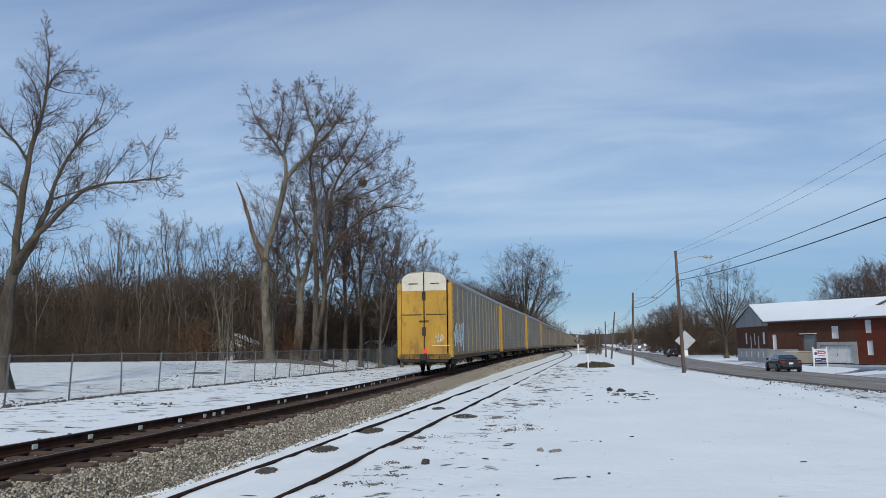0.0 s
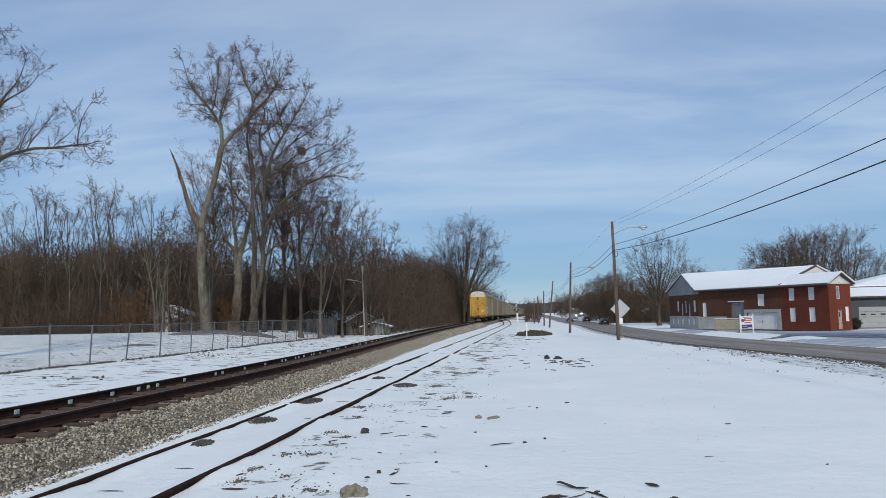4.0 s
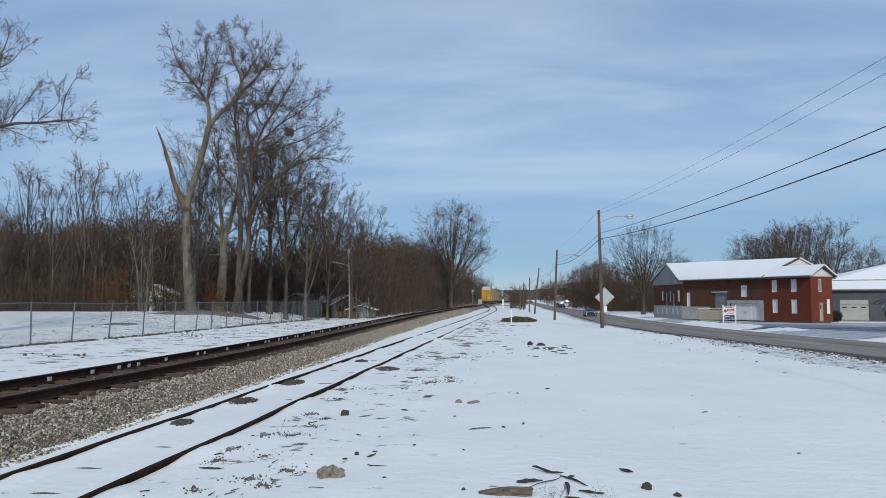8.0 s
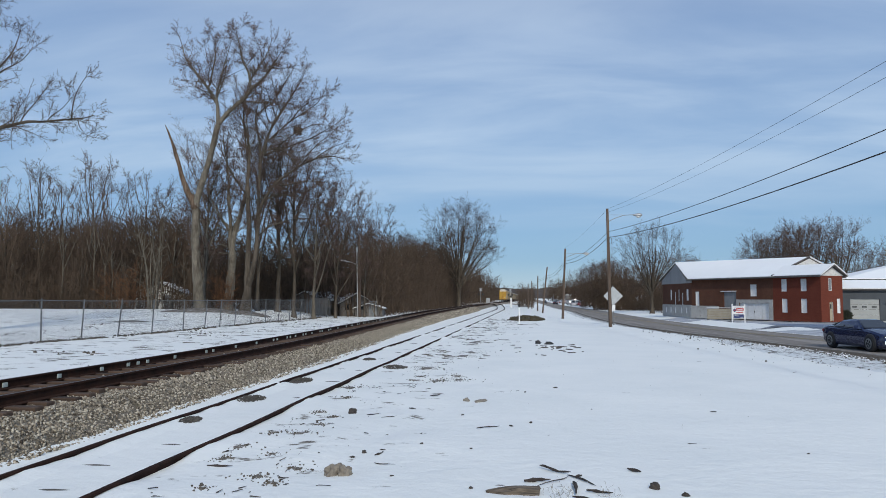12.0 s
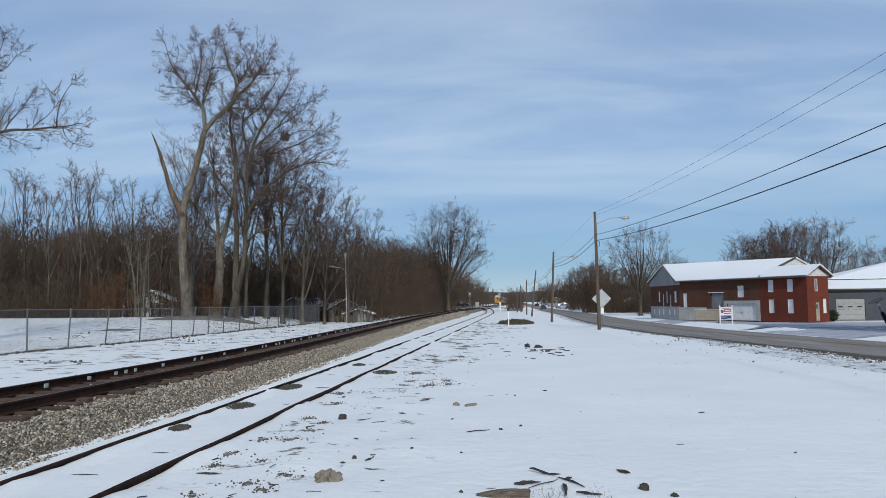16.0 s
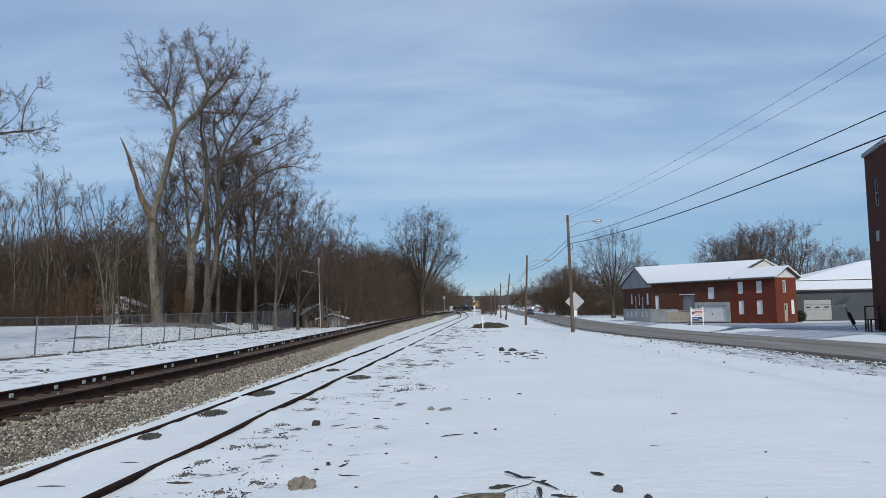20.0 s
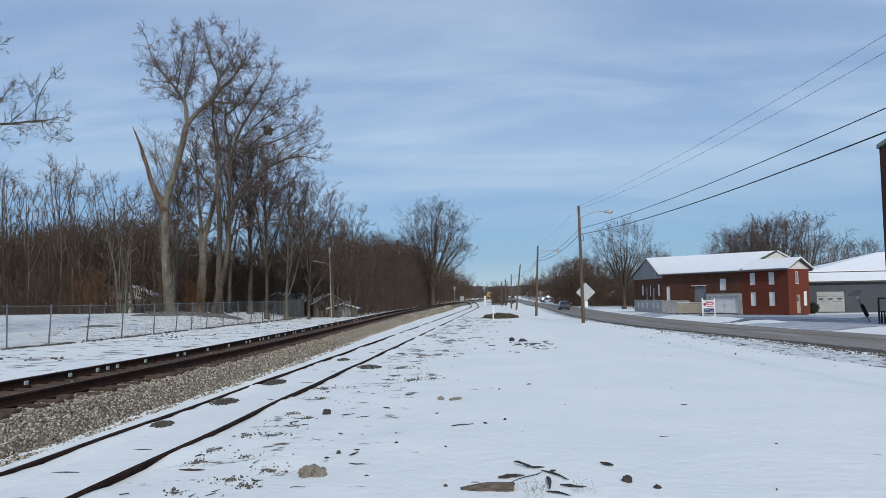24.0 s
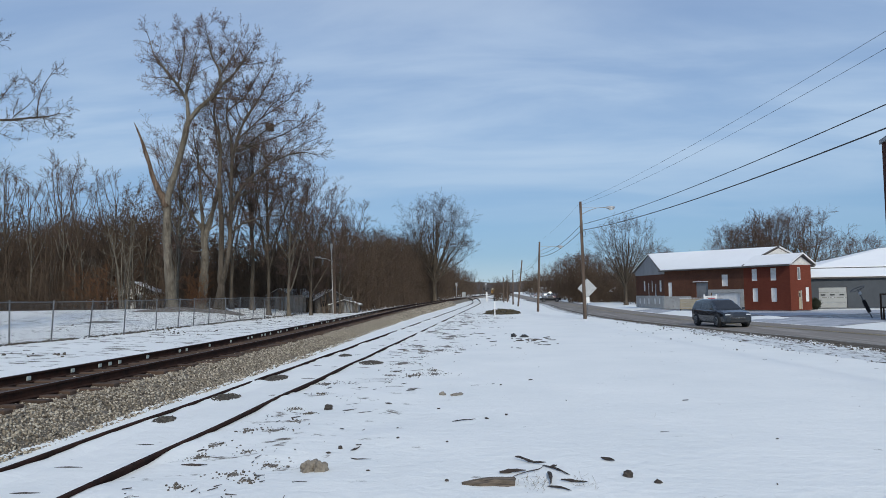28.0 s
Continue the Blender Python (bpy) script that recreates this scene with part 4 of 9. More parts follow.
for x0, x1, z0, z1 in ((8.18, 8.65, 0, 2.5), (13.4, 14.02, 0, 2.5), (8.65, 13.4, 2.1, 2.5)):
    part("surround", Shape().box((x0 + x1) / 2, -0.03, (z0 + z1) / 2, x1 - x0, 0.05, z1 - z0), M["concrete"], w)
part("foundation", Shape().box(2.5, -0.04, 0.8, 5.2, 0.10, 1.7, 0.02), M["concrete"], w, "bare concrete foundation band")
part("foundation", Shape().box(6.6, -0.04, 0.6, 3.0, 0.10, 1.3, 0.02), M["concrete"], w)
# red part
w = part("wall", wall_shape(6.7, 5.32, [(1.29, 2.06, 0.98, 2.6), (4.0, 4.8, 0.98, 2.6), (1.25, 2.02, 3.46, 4.9), (4.0, 4.8, 3.46, 4.9)]), M["red_brick"], brick_house, at=wall_pose(FP2, FP3, GZ))
for x0, x1, z0, z1 in ((1.29, 2.06, 0.98, 2.6), (4.0, 4.8, 0.98, 2.6), (1.25, 2.02, 3.46, 4.9), (4.0, 4.8, 3.46, 4.9)):
    boarded_window(w, None, x0, x1, z0, z1, M["white_paint"])
# sunny end
FP4 = tuple((Vector((*FP3, 0)) + FN * 3.4).xy)
w = part("wall", wall_shape(3.4, 5.2, [(1.22, 1.72, 3.48, 4.9), (2.48, 3.0, 0.98, 2.62), (1.3, 1.85, 0.1, 2.25)]), M["red_brick"], brick_house, at=wall_pose(FP3, FP4, GZ))
boarded_window(w, None, 1.22, 1.72, 3.48, 4.9, M["grey_door"], False)
boarded_window(w, None, 2.48, 3.0, 0.98, 2.62, M["white_paint"])
d_ = part("door", Shape().box(1.575, 0.12, 1.17, 0.5, 0.05, 2.1, 0.01), M["tan_wood"], w, "tan panelled entrance door")
part("pane", Shape().box(1.575, 0.092, 1.75, 0.2, 0.012, 0.5), M["dark_glass"], d_)
part("door_frame", Shape().box(1.575, 0.06, 2.28, 0.66, 0.1, 0.08).box(1.27, 0.06, 1.15, 0.07, 0.1, 2.2).box(1.88, 0.06, 1.15, 0.07, 0.1, 2.2), M["white_paint"], w)
part("pediment", Shape().loft([[(-0.25, y, 5.2), (3.65, y, 5.2), (1.7, y, 6.25)] for y in (0.0, 0.15)]), M["white_siding"], w, "peeling white gable boards")
# left end: brick below, concrete base, grey sheet gable
w = part("wall", wall_shape(10.79, 4.75, [(3.12, 3.7, 2.4, 3.9), (4.85, 5.16, 1.25, 3.55), (6.15, 6.48, 2.25, 3.87), (7.37, 7.86, 1.2, 3.4), (9.02, 9.72, 2.32, 3.9)], z0=1.75), M["old_brick"], brick_house, at=wall_pose(FP0, FP1, GZ))
for i, (x0, x1, z0, z1) in enumerate([(3.12, 3.7, 2.4, 3.9), (4.85, 5.16, 1.75, 3.55), (6.15, 6.48, 2.25, 3.87), (7.37, 7.86, 1.75, 3.4), (9.02, 9.72, 2.32, 3.9)]):
    boarded_window(w, None, x0, x1, z0, z1, M["grey_door"] if i == 3 else M["white_paint"], False)
part("foundation", Shape().box(5.4, 0.12, 0.85, 10.85, 0.34, 1.78), M["concrete"], w, "bare concrete foundation band")
for x0 in (1.6, 3.4, 5.1, 7.4, 9.1):
    part("basement_window", Shape().box(x0, -0.06, 0.95, 0.35, 0.04, 0.8, 0.01), M["white_paint"], w)
part("gable", Shape().loft([[(-0.1, y, 4.752), (10.85, y, 4.752), (10.9, y, 5.45), (5.3, y, 7.6), (-0.2, y, 5.4)] for y in (-0.05, 0.2)]), M["siding"], w, "grey sheet-metal gable")
# back walls close the shell
part("wall", wall_shape(17.5, 5.3, []), M["old_brick"], brick_house, at=wall_pose((38.6, 97.5), FP0, GZ))
part("wall", wall_shape(8.0, 5.3, []), M["old_brick"], brick_house, at=wall_pose(FP4, (38.6, 97.5), GZ))


def slab(corners, t=0.12):
    """A thick roof plane from its corners."""
    a = [Vector(c) for c in corners]
    n = (a[1] - a[0]).cross(a[2] - a[0]).normalized()
    if n.z < 0:
        n = -n
    return Shape().loft([[p - n * t for p in a], a])


def on_front(s, inw, z):
    p = Vector((*FP1, 0)) + FD * s + FN * inw
    return (p.x, p.y, z)


RIDGE_A = (21.3, 110.4, 7.42)
RIDGE_B = on_front(14.2, 6.0, 7.34)
EV = 5.0
deck = [(on_front(-0.5, -0.45, EV - 0.1)), on_front(14.2, -0.45, EV - 0.12), RIDGE_B, RIDGE_A]
s = Shape()
da, db, dc, dd_ = [Vector(c) - Vector((0, 0, 0.04)) for c in deck]
grid_ = [[da.lerp(db, i / 12).lerp(dd_.lerp(dc, i / 12), j / 6) for i in range(13)] for j in range(7)]
s.loft(grid_, closed=False, caps=False)
part("roof", s, M["fascia"], brick_house, smooth=True, fix=False)
part("eave_board", Shape().tube([da - Vector((0, 0, 0.05)), db - Vector((0, 0, 0.05))], 0.08, 4), M["fascia"], brick_house)
# the skew roof is ruled in strips, so that it stays smooth
s = Shape()
ea, eb = Vector(on_front(-0.35, -0.38, EV)), Vector(on_front(14.2, -0.38, EV - 0.02))
ra, rb = Vector(RIDGE_A) + Vector((0, 0, 0.1)), Vector(RIDGE_B) + Vector((0, 0, 0.1))
grid_ = [[ea.lerp(eb, i / 24).lerp(ra.lerp(rb, i / 24), j / 10) for i in range(25)] for j in range(11)]
s.loft([r for r in grid_], closed=False, caps=False)
s.loft([[p - Vector((0, 0, 0.09)) for p in r] for r in grid_], closed=False, caps=False)
part("roof_snow", s, M["roof_snow"], brick_house, "unbroken snow on the roof", smooth=True, fix=False)
part("snow_edge", Shape().tube([ea - Vector((0, 0, 0.05)), eb - Vector((0, 0, 0.05))], 0.055, 6), M["roof_snow"], brick_house)
back_a, back_b = (20.0, 116.3, 5.0), on_front(14.2, 12.4, 5.0)
part("roof", slab([RIDGE_A, RIDGE_B, back_b, back_a], 0.14), M["fascia"], brick_house)
part("roof_snow", slab([(x, y, z + 0.10) for x, y, z in [RIDGE_A, RIDGE_B, back_b, back_a]], 0.09), M["roof_snow"], brick_house)
# gable wall of the old part that rises over the red part
g0, g1, g2 = on_front(14.1, 0.3, 5.0), on_front(14.1, 11.7, 5.0), on_front(14.1, 6.0, 7.2)
g = [Vector(p) for p in (g0, g1, g2)]
part("gable", Shape().loft([[p for p in g], [p + FD * 0.12 for p in g]]), M["white_siding"], brick_house, "white boarded gable end")
for e0, e1 in ((on_front(14.25, -0.35, EV - 0.02), on_front(14.25, 6.0, 7.44)), (on_front(14.25, 12.3, EV), on_front(14.25, 6.0, 7.44))):
    part("barge_board", Shape().tube([e0, e1], 0.11, 4), M["fascia"] if e0[2] < EV else M["white_paint"], brick_house)
# roof of the red part
RA, RB = on_front(14.2, 1.75, 6.15), on_front(21.2, 1.75, 6.12)
part("roof", slab([on_front(14.2, -0.45, EV - 0.14), on_front(21.1, -0.45, EV - 0.14), RB, RA], 0.14), M["fascia"], brick_house)
part("roof_snow", slab([(x, y, z + 0.10) for x, y, z in [on_front(14.2, -0.38, EV - 0.14), on_front(21.05, -0.38, EV - 0.14), RB, on_front(14.2, 1.75, 6.15)]], 0.09), M["roof_snow"], brick_house)
part("roof", slab([RA, RB, on_front(21.1, 3.9, EV - 0.14), on_front(14.2, 3.9, EV - 0.14)], 0.14), M["fascia"], brick_house)
part("roof_snow", slab([(x, y, z + 0.10) for x, y, z in [RA, RB, on_front(21.05, 3.9, EV - 0.14), on_front(14.2, 3.9, EV - 0.14)]], 0.09), M["roof_snow"], brick_house)
for inw in (-0.45, 3.9):
    part("barge_board", Shape().tube([on_front(21.15, inw, EV - 0.12), on_front(21.15, 1.72, 6.2)], 0.09, 4), M["white_paint"], brick_house)
part("gutter", Shape().tube([on_front(-0.5, -0.5, EV - 0.2), on_front(21.1, -0.5, EV - 0.24)], 0.07, 6), M["fascia"], brick_house)

# ---- the grey garage beyond ----
garage = thing("grey_garage", pose(0, 0, 0), "low grey block garage with snowy hipped roof and white door", "building")
GA, GB = (38.2, 97.2), (62.0, 94.5)
w = part("wall", wall_shape(23.9, 3.95, [(1.6, 4.9, 0.02, 2.65)]), M["block_wall"], garage, at=wall_pose(GA, GB, -0.42))
for k in range(4):
    dp = part("door_panel", Shape().box(3.25, 0.12, 0.36 + 0.66 * k, 3.26, 0.05, 0.63, 0.012), M["door_grey"], w, "pale sectional garage door")
    if k == 2:
        for x in (2.1, 3.2, 4.3):
            part("pane", Shape().box(x, 0.088, 0.36 + 0.66 * k, 0.55, 0.012, 0.16), M["dark_glass"], dp)
part("wall", wall_shape(14, 3.95, []), M["block_wall"], garage, at=wall_pose((39.5, 111), GA, -0.42))
part("roof", slab([(37.8, 96.7, 3.45), (62.4, 94.0, 3.5), (63, 98.0, 4.65), (38.6, 100.6, 4.6)], 0.16), M["fascia"], garage)
part("roof_snow", slab([(37.85, 96.75, 3.58), (62.3, 94.05, 3.63), (63, 98.0, 4.78), (38.6, 100.6, 4.73)], 0.1), M["roof_snow"], garage)
part("upper_roof", slab([(40.3, 100.2, 4.75), (63.5, 97.6, 4.8), (64, 106.5, 7.5), (53.0, 107.5, 7.5)], 0.2), M["fascia"], garage)
part("roof_snow", slab([(40.3, 100.2, 4.9), (63.5, 97.6, 4.95), (64, 106.5, 7.64), (53.0, 107.5, 7.64)], 0.12), M["roof_snow"], garage)
part("upper_roof", slab([(40.3, 100.2, 4.75), (53.0, 107.5, 7.5), (53.0, 109, 7.5), (42.0, 116, 4.75)], 0.2), M["fascia"], garage)
part("roof_snow", slab([(40.25, 100.2, 4.9), (53.0, 107.5, 7.64), (53.0, 109, 7.64), (41.95, 116, 4.9)], 0.1), M["roof_snow"], garage)

# ---- tall brick block at the road ----
M["tower_brick"] = brick_material("tower_brick", (0.075, 0.028, 0.02), (0.10, 0.037, 0.025), (0.07, 0.034, 0.025), (0.055, 0.021, 0.016))
tower = thing("brick_tower", pose(0, 0, 0), "tall narrow brick mill block with small windows", "building")
TA, TB, TC, TD = (29.2, 58.6), (28.0, 53.0), (35.5, 51.4), (36.7, 57.0)
ht = 13.4
w = part("wall", wall_shape(5.73, ht, [(2.0, 3.0, 9.2, 11.2), (3.3, 4.3, 0.1, 3.2)]), M["tower_brick"], tower, at=wall_pose(TA, TB, -0.2))
wd = part("window", Shape().box(2.5, 0.14, 10.2, 1.0, 0.03, 2.0), M["dark_glass"], w, "dark sash window")
part("frame", Shape().box(2.04, 0.1, 10.2, 0.08, 0.06, 2.0).box(2.96, 0.1, 10.2, 0.08, 0.06, 2.0).box(2.5, 0.1, 10.2, 0.84, 0.06, 0.07).box(2.5, 0.1, 11.16, 0.84, 0.06, 0.08).box(2.5, 0.1, 9.24, 0.84, 0.06, 0.08), M["siding"], wd)
part("window", Shape().box(3.8, 0.12, 1.65, 1.0, 0.05, 3.1), M["siding"], w, "tall grey framed door panel")
part("vent", Shape().box(2.4, -0.02, 7.0, 0.7, 0.06, 0.75, 0.01), M["siding"], w, "pale grey vent plate")
part("wall", wall_shape(7.67, ht, []), M["tower_brick"], tower, at=wall_pose(TB, TC, -0.2))
part("wall", wall_shape(5.73, ht, []), M["tower_brick"], tower, at=wall_pose(TC, TD, -0.2))
part("wall", wall_shape(7.67, ht, []), M["tower_brick"], tower, at=wall_pose(TD, TA, -0.2))
part("roof", Shape().loft([[(29.1, 58.8, z), (27.8, 52.85, z), (35.6, 51.2, z), (36.9, 57.2, z)] for z in (13.1, 13.42)]), M["siding"], tower)


# ---- trees ----
def prisms(name, P0, P1, R0, R1, mat):
    """Many thin three-sided tapering sticks in one mesh."""
    P0, P1 = np.asarray(P0, float), np.asarray(P1, float)
    n = len(P0)
    T = P1 - P0
    T /= np.maximum(np.linalg.norm(T, axis=1, keepdims=True), 1e-6)
    ref = np.where(np.abs(T[:, 2:3]) < 0.9, np.array([[0, 0, 1.0]]), np.array([[1.0, 0, 0]]))
    U = np.cross(T, ref)
    U /= np.linalg.norm(U, axis=1, keepdims=True)
    V = np.cross(T, U)
    vs = np.zeros((n, 6, 3))
    for k in range(3):
        a = 2.0944 * k
        o = U * math.cos(a) + V * math.sin(a)
        vs[:, k] = P0 + o * np.asarray(R0)[:, None]
        vs[:, 3 + k] = P1 + o * np.asarray(R1)[:, None]
    quad = np.array([[0, 1, 4, 3], [1, 2, 5, 4], [2, 0, 3, 5]])
    idx = (np.arange(n)[:, None, None] * 6 + quad[None]).reshape(-1)
    me = bpy.data.meshes.new(name)
    me.vertices.add(n * 6)
    me.vertices.foreach_set("co", vs.reshape(-1))
    me.loops.add(len(idx))
    me.loops.foreach_set("vertex_index", idx.astype(np.int32))
    me.polygons.add(n * 3)
    me.polygons.foreach_set("loop_start", np.arange(n * 3, dtype=np.int32) * 4)
    me.polygons.foreach_set("loop_total", np.full(n * 3, 4, dtype=np.int32))
    me.update(calc_edges=True)
    me.materials.append(mat)
    return me


class Grown:
    """A bare tree: given limbs first, then branches and twigs in finer and finer orders."""

    def __init__(self, seed, step=0.4):
        self.g = np.random.RandomState(seed)
        self.step = step
        self.pos, self.par, self.rad = [], [], []
        self.tips, self.wood, self.fine = [], [], []

    def limb(self, pts, r0=0.0, r1=0.0):
        pts = [np.array(p, float) for p in pts]
        if self.pos:
            d = np.linalg.norm(np.array(self.pos) - pts[0], axis=1)
            par = int(d.argmin())
            if d[par] > 1e-3:
                pts = [np.array(self.pos[par])] + pts
        else:
            par = -1
        total = sum(np.linalg.norm(b - a) for a, b in zip(pts[:-1], pts[1:]))
        run = 0.0
        if par < 0:
            self.pos.append(pts[0]); self.par.append(-1); self.rad.append(r0)
            par = 0
        side = np.zeros(3)
        for a, b in zip(pts[:-1], pts[1:]):
            ln_ = np.linalg.norm(b - a)
            n = max(1, int(round(ln_ / self.step)))
            for i in range(1, n + 1):
                side = side * 0.75 + self.g.normal(0, 0.06, 3)
                self.pos.append(a + (b - a) * i / n + side * 0.6); self.par.append(par)
                self.rad.append(r0 + (r1 - r0) * (run + ln_ * i / n) / total)
                par = len(self.pos) - 1
            run += ln_
        return self

    def tip(self):
        self.tips.append(len(self.pos) - 1)
        return self

    def fork(self, first, n, length, up=0.25, angle=0.75):
        """Slender side limbs, spread evenly over the limbs after a node, each one growing into open air."""
        g, last = self.g, len(self.pos)
        for k in range(n):
            i = min(last - 1, int(first + (last - first) * (k + g.uniform(0, 1)) / n))
            p, r = np.array(self.pos[i]), self.rad[i]
            t0 = p - self.pos[self.par[i]]
            t0 = t0 / max(np.linalg.norm(t0), 1e-6)
            ln_ = length * g.uniform(0.5, 1.15) * min(max(r / 0.09, 0.32), 1.0)
            near, best = np.array(self.pos), (-1.0, t0)
            for _ in range(6):
                v = np.cross(t0, g.normal(0, 1, 3))
                v = v / max(np.linalg.norm(v), 1e-6)
                a = angle * g.uniform(0.7, 1.3)
                d = t0 * math.cos(a) + v * math.sin(a) + np.array([0, 0, up])
                room = np.linalg.norm(near - (p + d * ln_), axis=1).min()
                if room > best[0]:
                    best = (room, d)
            d = best[1]
            bend = g.normal(0, 0.16, 3) + np.array([0, 0, 0.10])
            self.limb([p, p + d * ln_ * 0.35, p + (d * 0.72 + bend * 0.6) * ln_, p + (d + bend) * ln_], min(r * 0.6, 0.05), 0.012).tip()
        return self

    def branch(self, first, n, length, counts=(6, 5, 2), up=0.22, out=0.3, twig_r=0.007, rise=0.05, angle=0.85, short=0.45):
        """Side branches from the limbs after a node and from their tips, then three finer orders of twigs."""
        g = self.g
        P, par, rad = np.array(self.pos), np.array(self.par), np.array(self.rad)
        node = np.arange(max(first, 1), len(P))
        tips = np.array([i for i in self.tips if i >= first], int)
        share = np.clip((0.14 - rad[node]) / 0.08, 0.12, 1) * np.clip(rad[node] / 0.04, 0.45, 1)
        crowd = np.array([(np.abs(P[node] - P[i]).sum(1) < 1.3).sum() for i in node])
        share = share / crowd
        pick = np.concatenate([g.choice(node, n, p=share / share.sum()), np.repeat(tips, 2 if len(tips) < 60 else 1)])
        T = P[pick] - P[par[pick]]
        T /= np.maximum(np.linalg.norm(T, axis=1, keepdims=True), 1e-6)
        V = g.normal(0, 1, T.shape)
        V -= (V * T).sum(1, keepdims=True) * T
        V /= np.maximum(np.linalg.norm(V, axis=1, keepdims=True), 1e-6)
        a = g.normal(angle, 0.2, (len(pick), 1))
        a[n:] *= 0.45
        away = P[pick] - P[node].mean(0)
        away /= np.maximum(np.linalg.norm(away, axis=1, keepdims=True), 1e-6)
        D = T * np.cos(a) + V * np.sin(a) + away * out + np.array([0, 0, up])
        L = length * g.uniform(0.45, 1.15, len(pick)) * np.clip(rad[pick] / 0.07, short, 1.0)
        R = np.minimum(np.maximum(rad[pick] * 0.55, 0.010), 0.004 + 0.013 * L)
        lines = shoots(g, P[pick] - T * self.step * g.uniform(0, 1, (len(pick), 1)), D, L, R, 0.13, rise, 4)
        orders = [(*lines, L)]
        for c, k, ratio, kink in zip(counts, (3, 2, 1), (0.50, 0.48, 0.55), (0.17, 0.2, 0.2)):
            B, D2, L2, R2 = offshoots(g, *orders[-1], c, angle * 0.85, ratio, up * 0.6)
            orders.append((*shoots(g, B, D2, L2, np.maximum(R2, twig_r), kink, rise, k), L2))
        for q, (pts, dirs, rr, ln_) in enumerate(orders):
            store = self.wood if q < 2 else self.fine
            store.append((pts[:, :-1].reshape(-1, 3), pts[:, 1:].reshape(-1, 3), rr[:, :-1].reshape(-1), rr[:, 1:].reshape(-1)))
        return self

    def build(self, name, m, label, bark, twig, tip_mat=None, thick=0.03, group="", category="tree"):
        n, par = len(self.pos), self.par
        P, R = np.array(self.pos), self.rad
        kids = [[] for _ in range(n)]
        for i in range(1, n):
            kids[par[i]].append(i)
        # a stem goes on along the limb that it was drawn with
        main = [(i + 1 if i + 1 in kids[i] else kids[i][0]) if kids[i] else -1 for i in range(n)]
        for _ in range(2):
            Q = P.copy()
            for i in range(1, n):
                if main[i] >= 0:
                    Q[i] = 0.5 * P[i] + 0.25 * P[par[i]] + 0.25 * P[main[i]]
            P = Q
        wood = Shape()
        p0, p1, r0, r1 = [], [], [], []
        for st in [0] + [k for i in range(n) for k in kids[i] if k != main[i]]:
            chain = [st]
            while main[chain[-1]] >= 0:
                chain.append(main[chain[-1]])
            pts = ([P[par[st]]] if st else []) + [P[i] for i in chain]
            rr = ([R[st]] if st else []) + [R[i] for i in chain]
            cut = 0
            while cut < len(rr) and rr[cut] > thick:
                cut += 1
            if cut >= 2:
                first = len(wood.v)
                sides = 14 if rr[0] > 0.2 else (8 if rr[0] > 0.09 else 5)
                wr = list(rr[:cut])
                if not st:
                    for i in range(len(wr)):
                        wr[i] *= 1 + 0.75 * math.exp(-max(pts[i][2], 0) / 0.5)
                wood.tube([tuple(q) for q in pts[:cut]], wr, sides, caps=True)
                if rr[0] > 0.12:
                    for j in range(first, len(wood.v)):
                        i = min((j - first) // sides, cut - 1)
                        c, q = pts[i], wood.v[j]
                        f = 1 + 0.22 * noise.noise(Vector((q[0] * 3.2, q[1] * 3.2, q[2] * 0.9)))
                        if not st:
                            # root buttresses
                            f += 0.30 * math.cos(5 * math.atan2(q[1] - c[1], q[0] - c[0]) + 1.3) * math.exp(-max(c[2], 0) / 0.45)
                        wood.v[j] = tuple(c[k] + (q[k] - c[k]) * f for k in range(3))
                cut -= 1
            else:
                cut = 0
            for i in range(cut, len(pts) - 1):
                p0.append(pts[i]); p1.append(pts[i + 1]); r0.append(rr[i]); r1.append(rr[i + 1])
        if p0:
            self.wood.append((np.array(p0), np.array(p1), np.array(r0), np.array(r1)))
        ob = thing(name, m, label, category, group)
        part("trunk", wood, bark, ob, smooth=True, fix=False)
        part("crown", prisms("crown", *[np.concatenate(c) for c in zip(*self.wood)], twig), None, ob, "bare thin branches")
        part("twig_haze", prisms("twig_haze", *[np.concatenate(c) for c in zip(*self.fine)], tip_mat or twig), None, ob, "fine budding twigs")
        return ob


def shoots(g, B, D, L, R, kink, rise, k):
    """Kinked tapering shoots of k pieces: their points, directions and radii."""
    pts, dirs, d = [B], [], D
    for _ in range(k):
        d = d + g.normal(0, kink, d.shape) + np.array([0, 0, rise])
        d = d / np.maximum(np.linalg.norm(d, axis=1, keepdims=True), 1e-6)
        pts.append(pts[-1] + d * (L / k)[:, None])
        dirs.append(d)
    return np.stack(pts, 1), np.stack(dirs, 1), R[:, None] * (1 - 0.65 * np.linspace(0, 1, k + 1))[None]


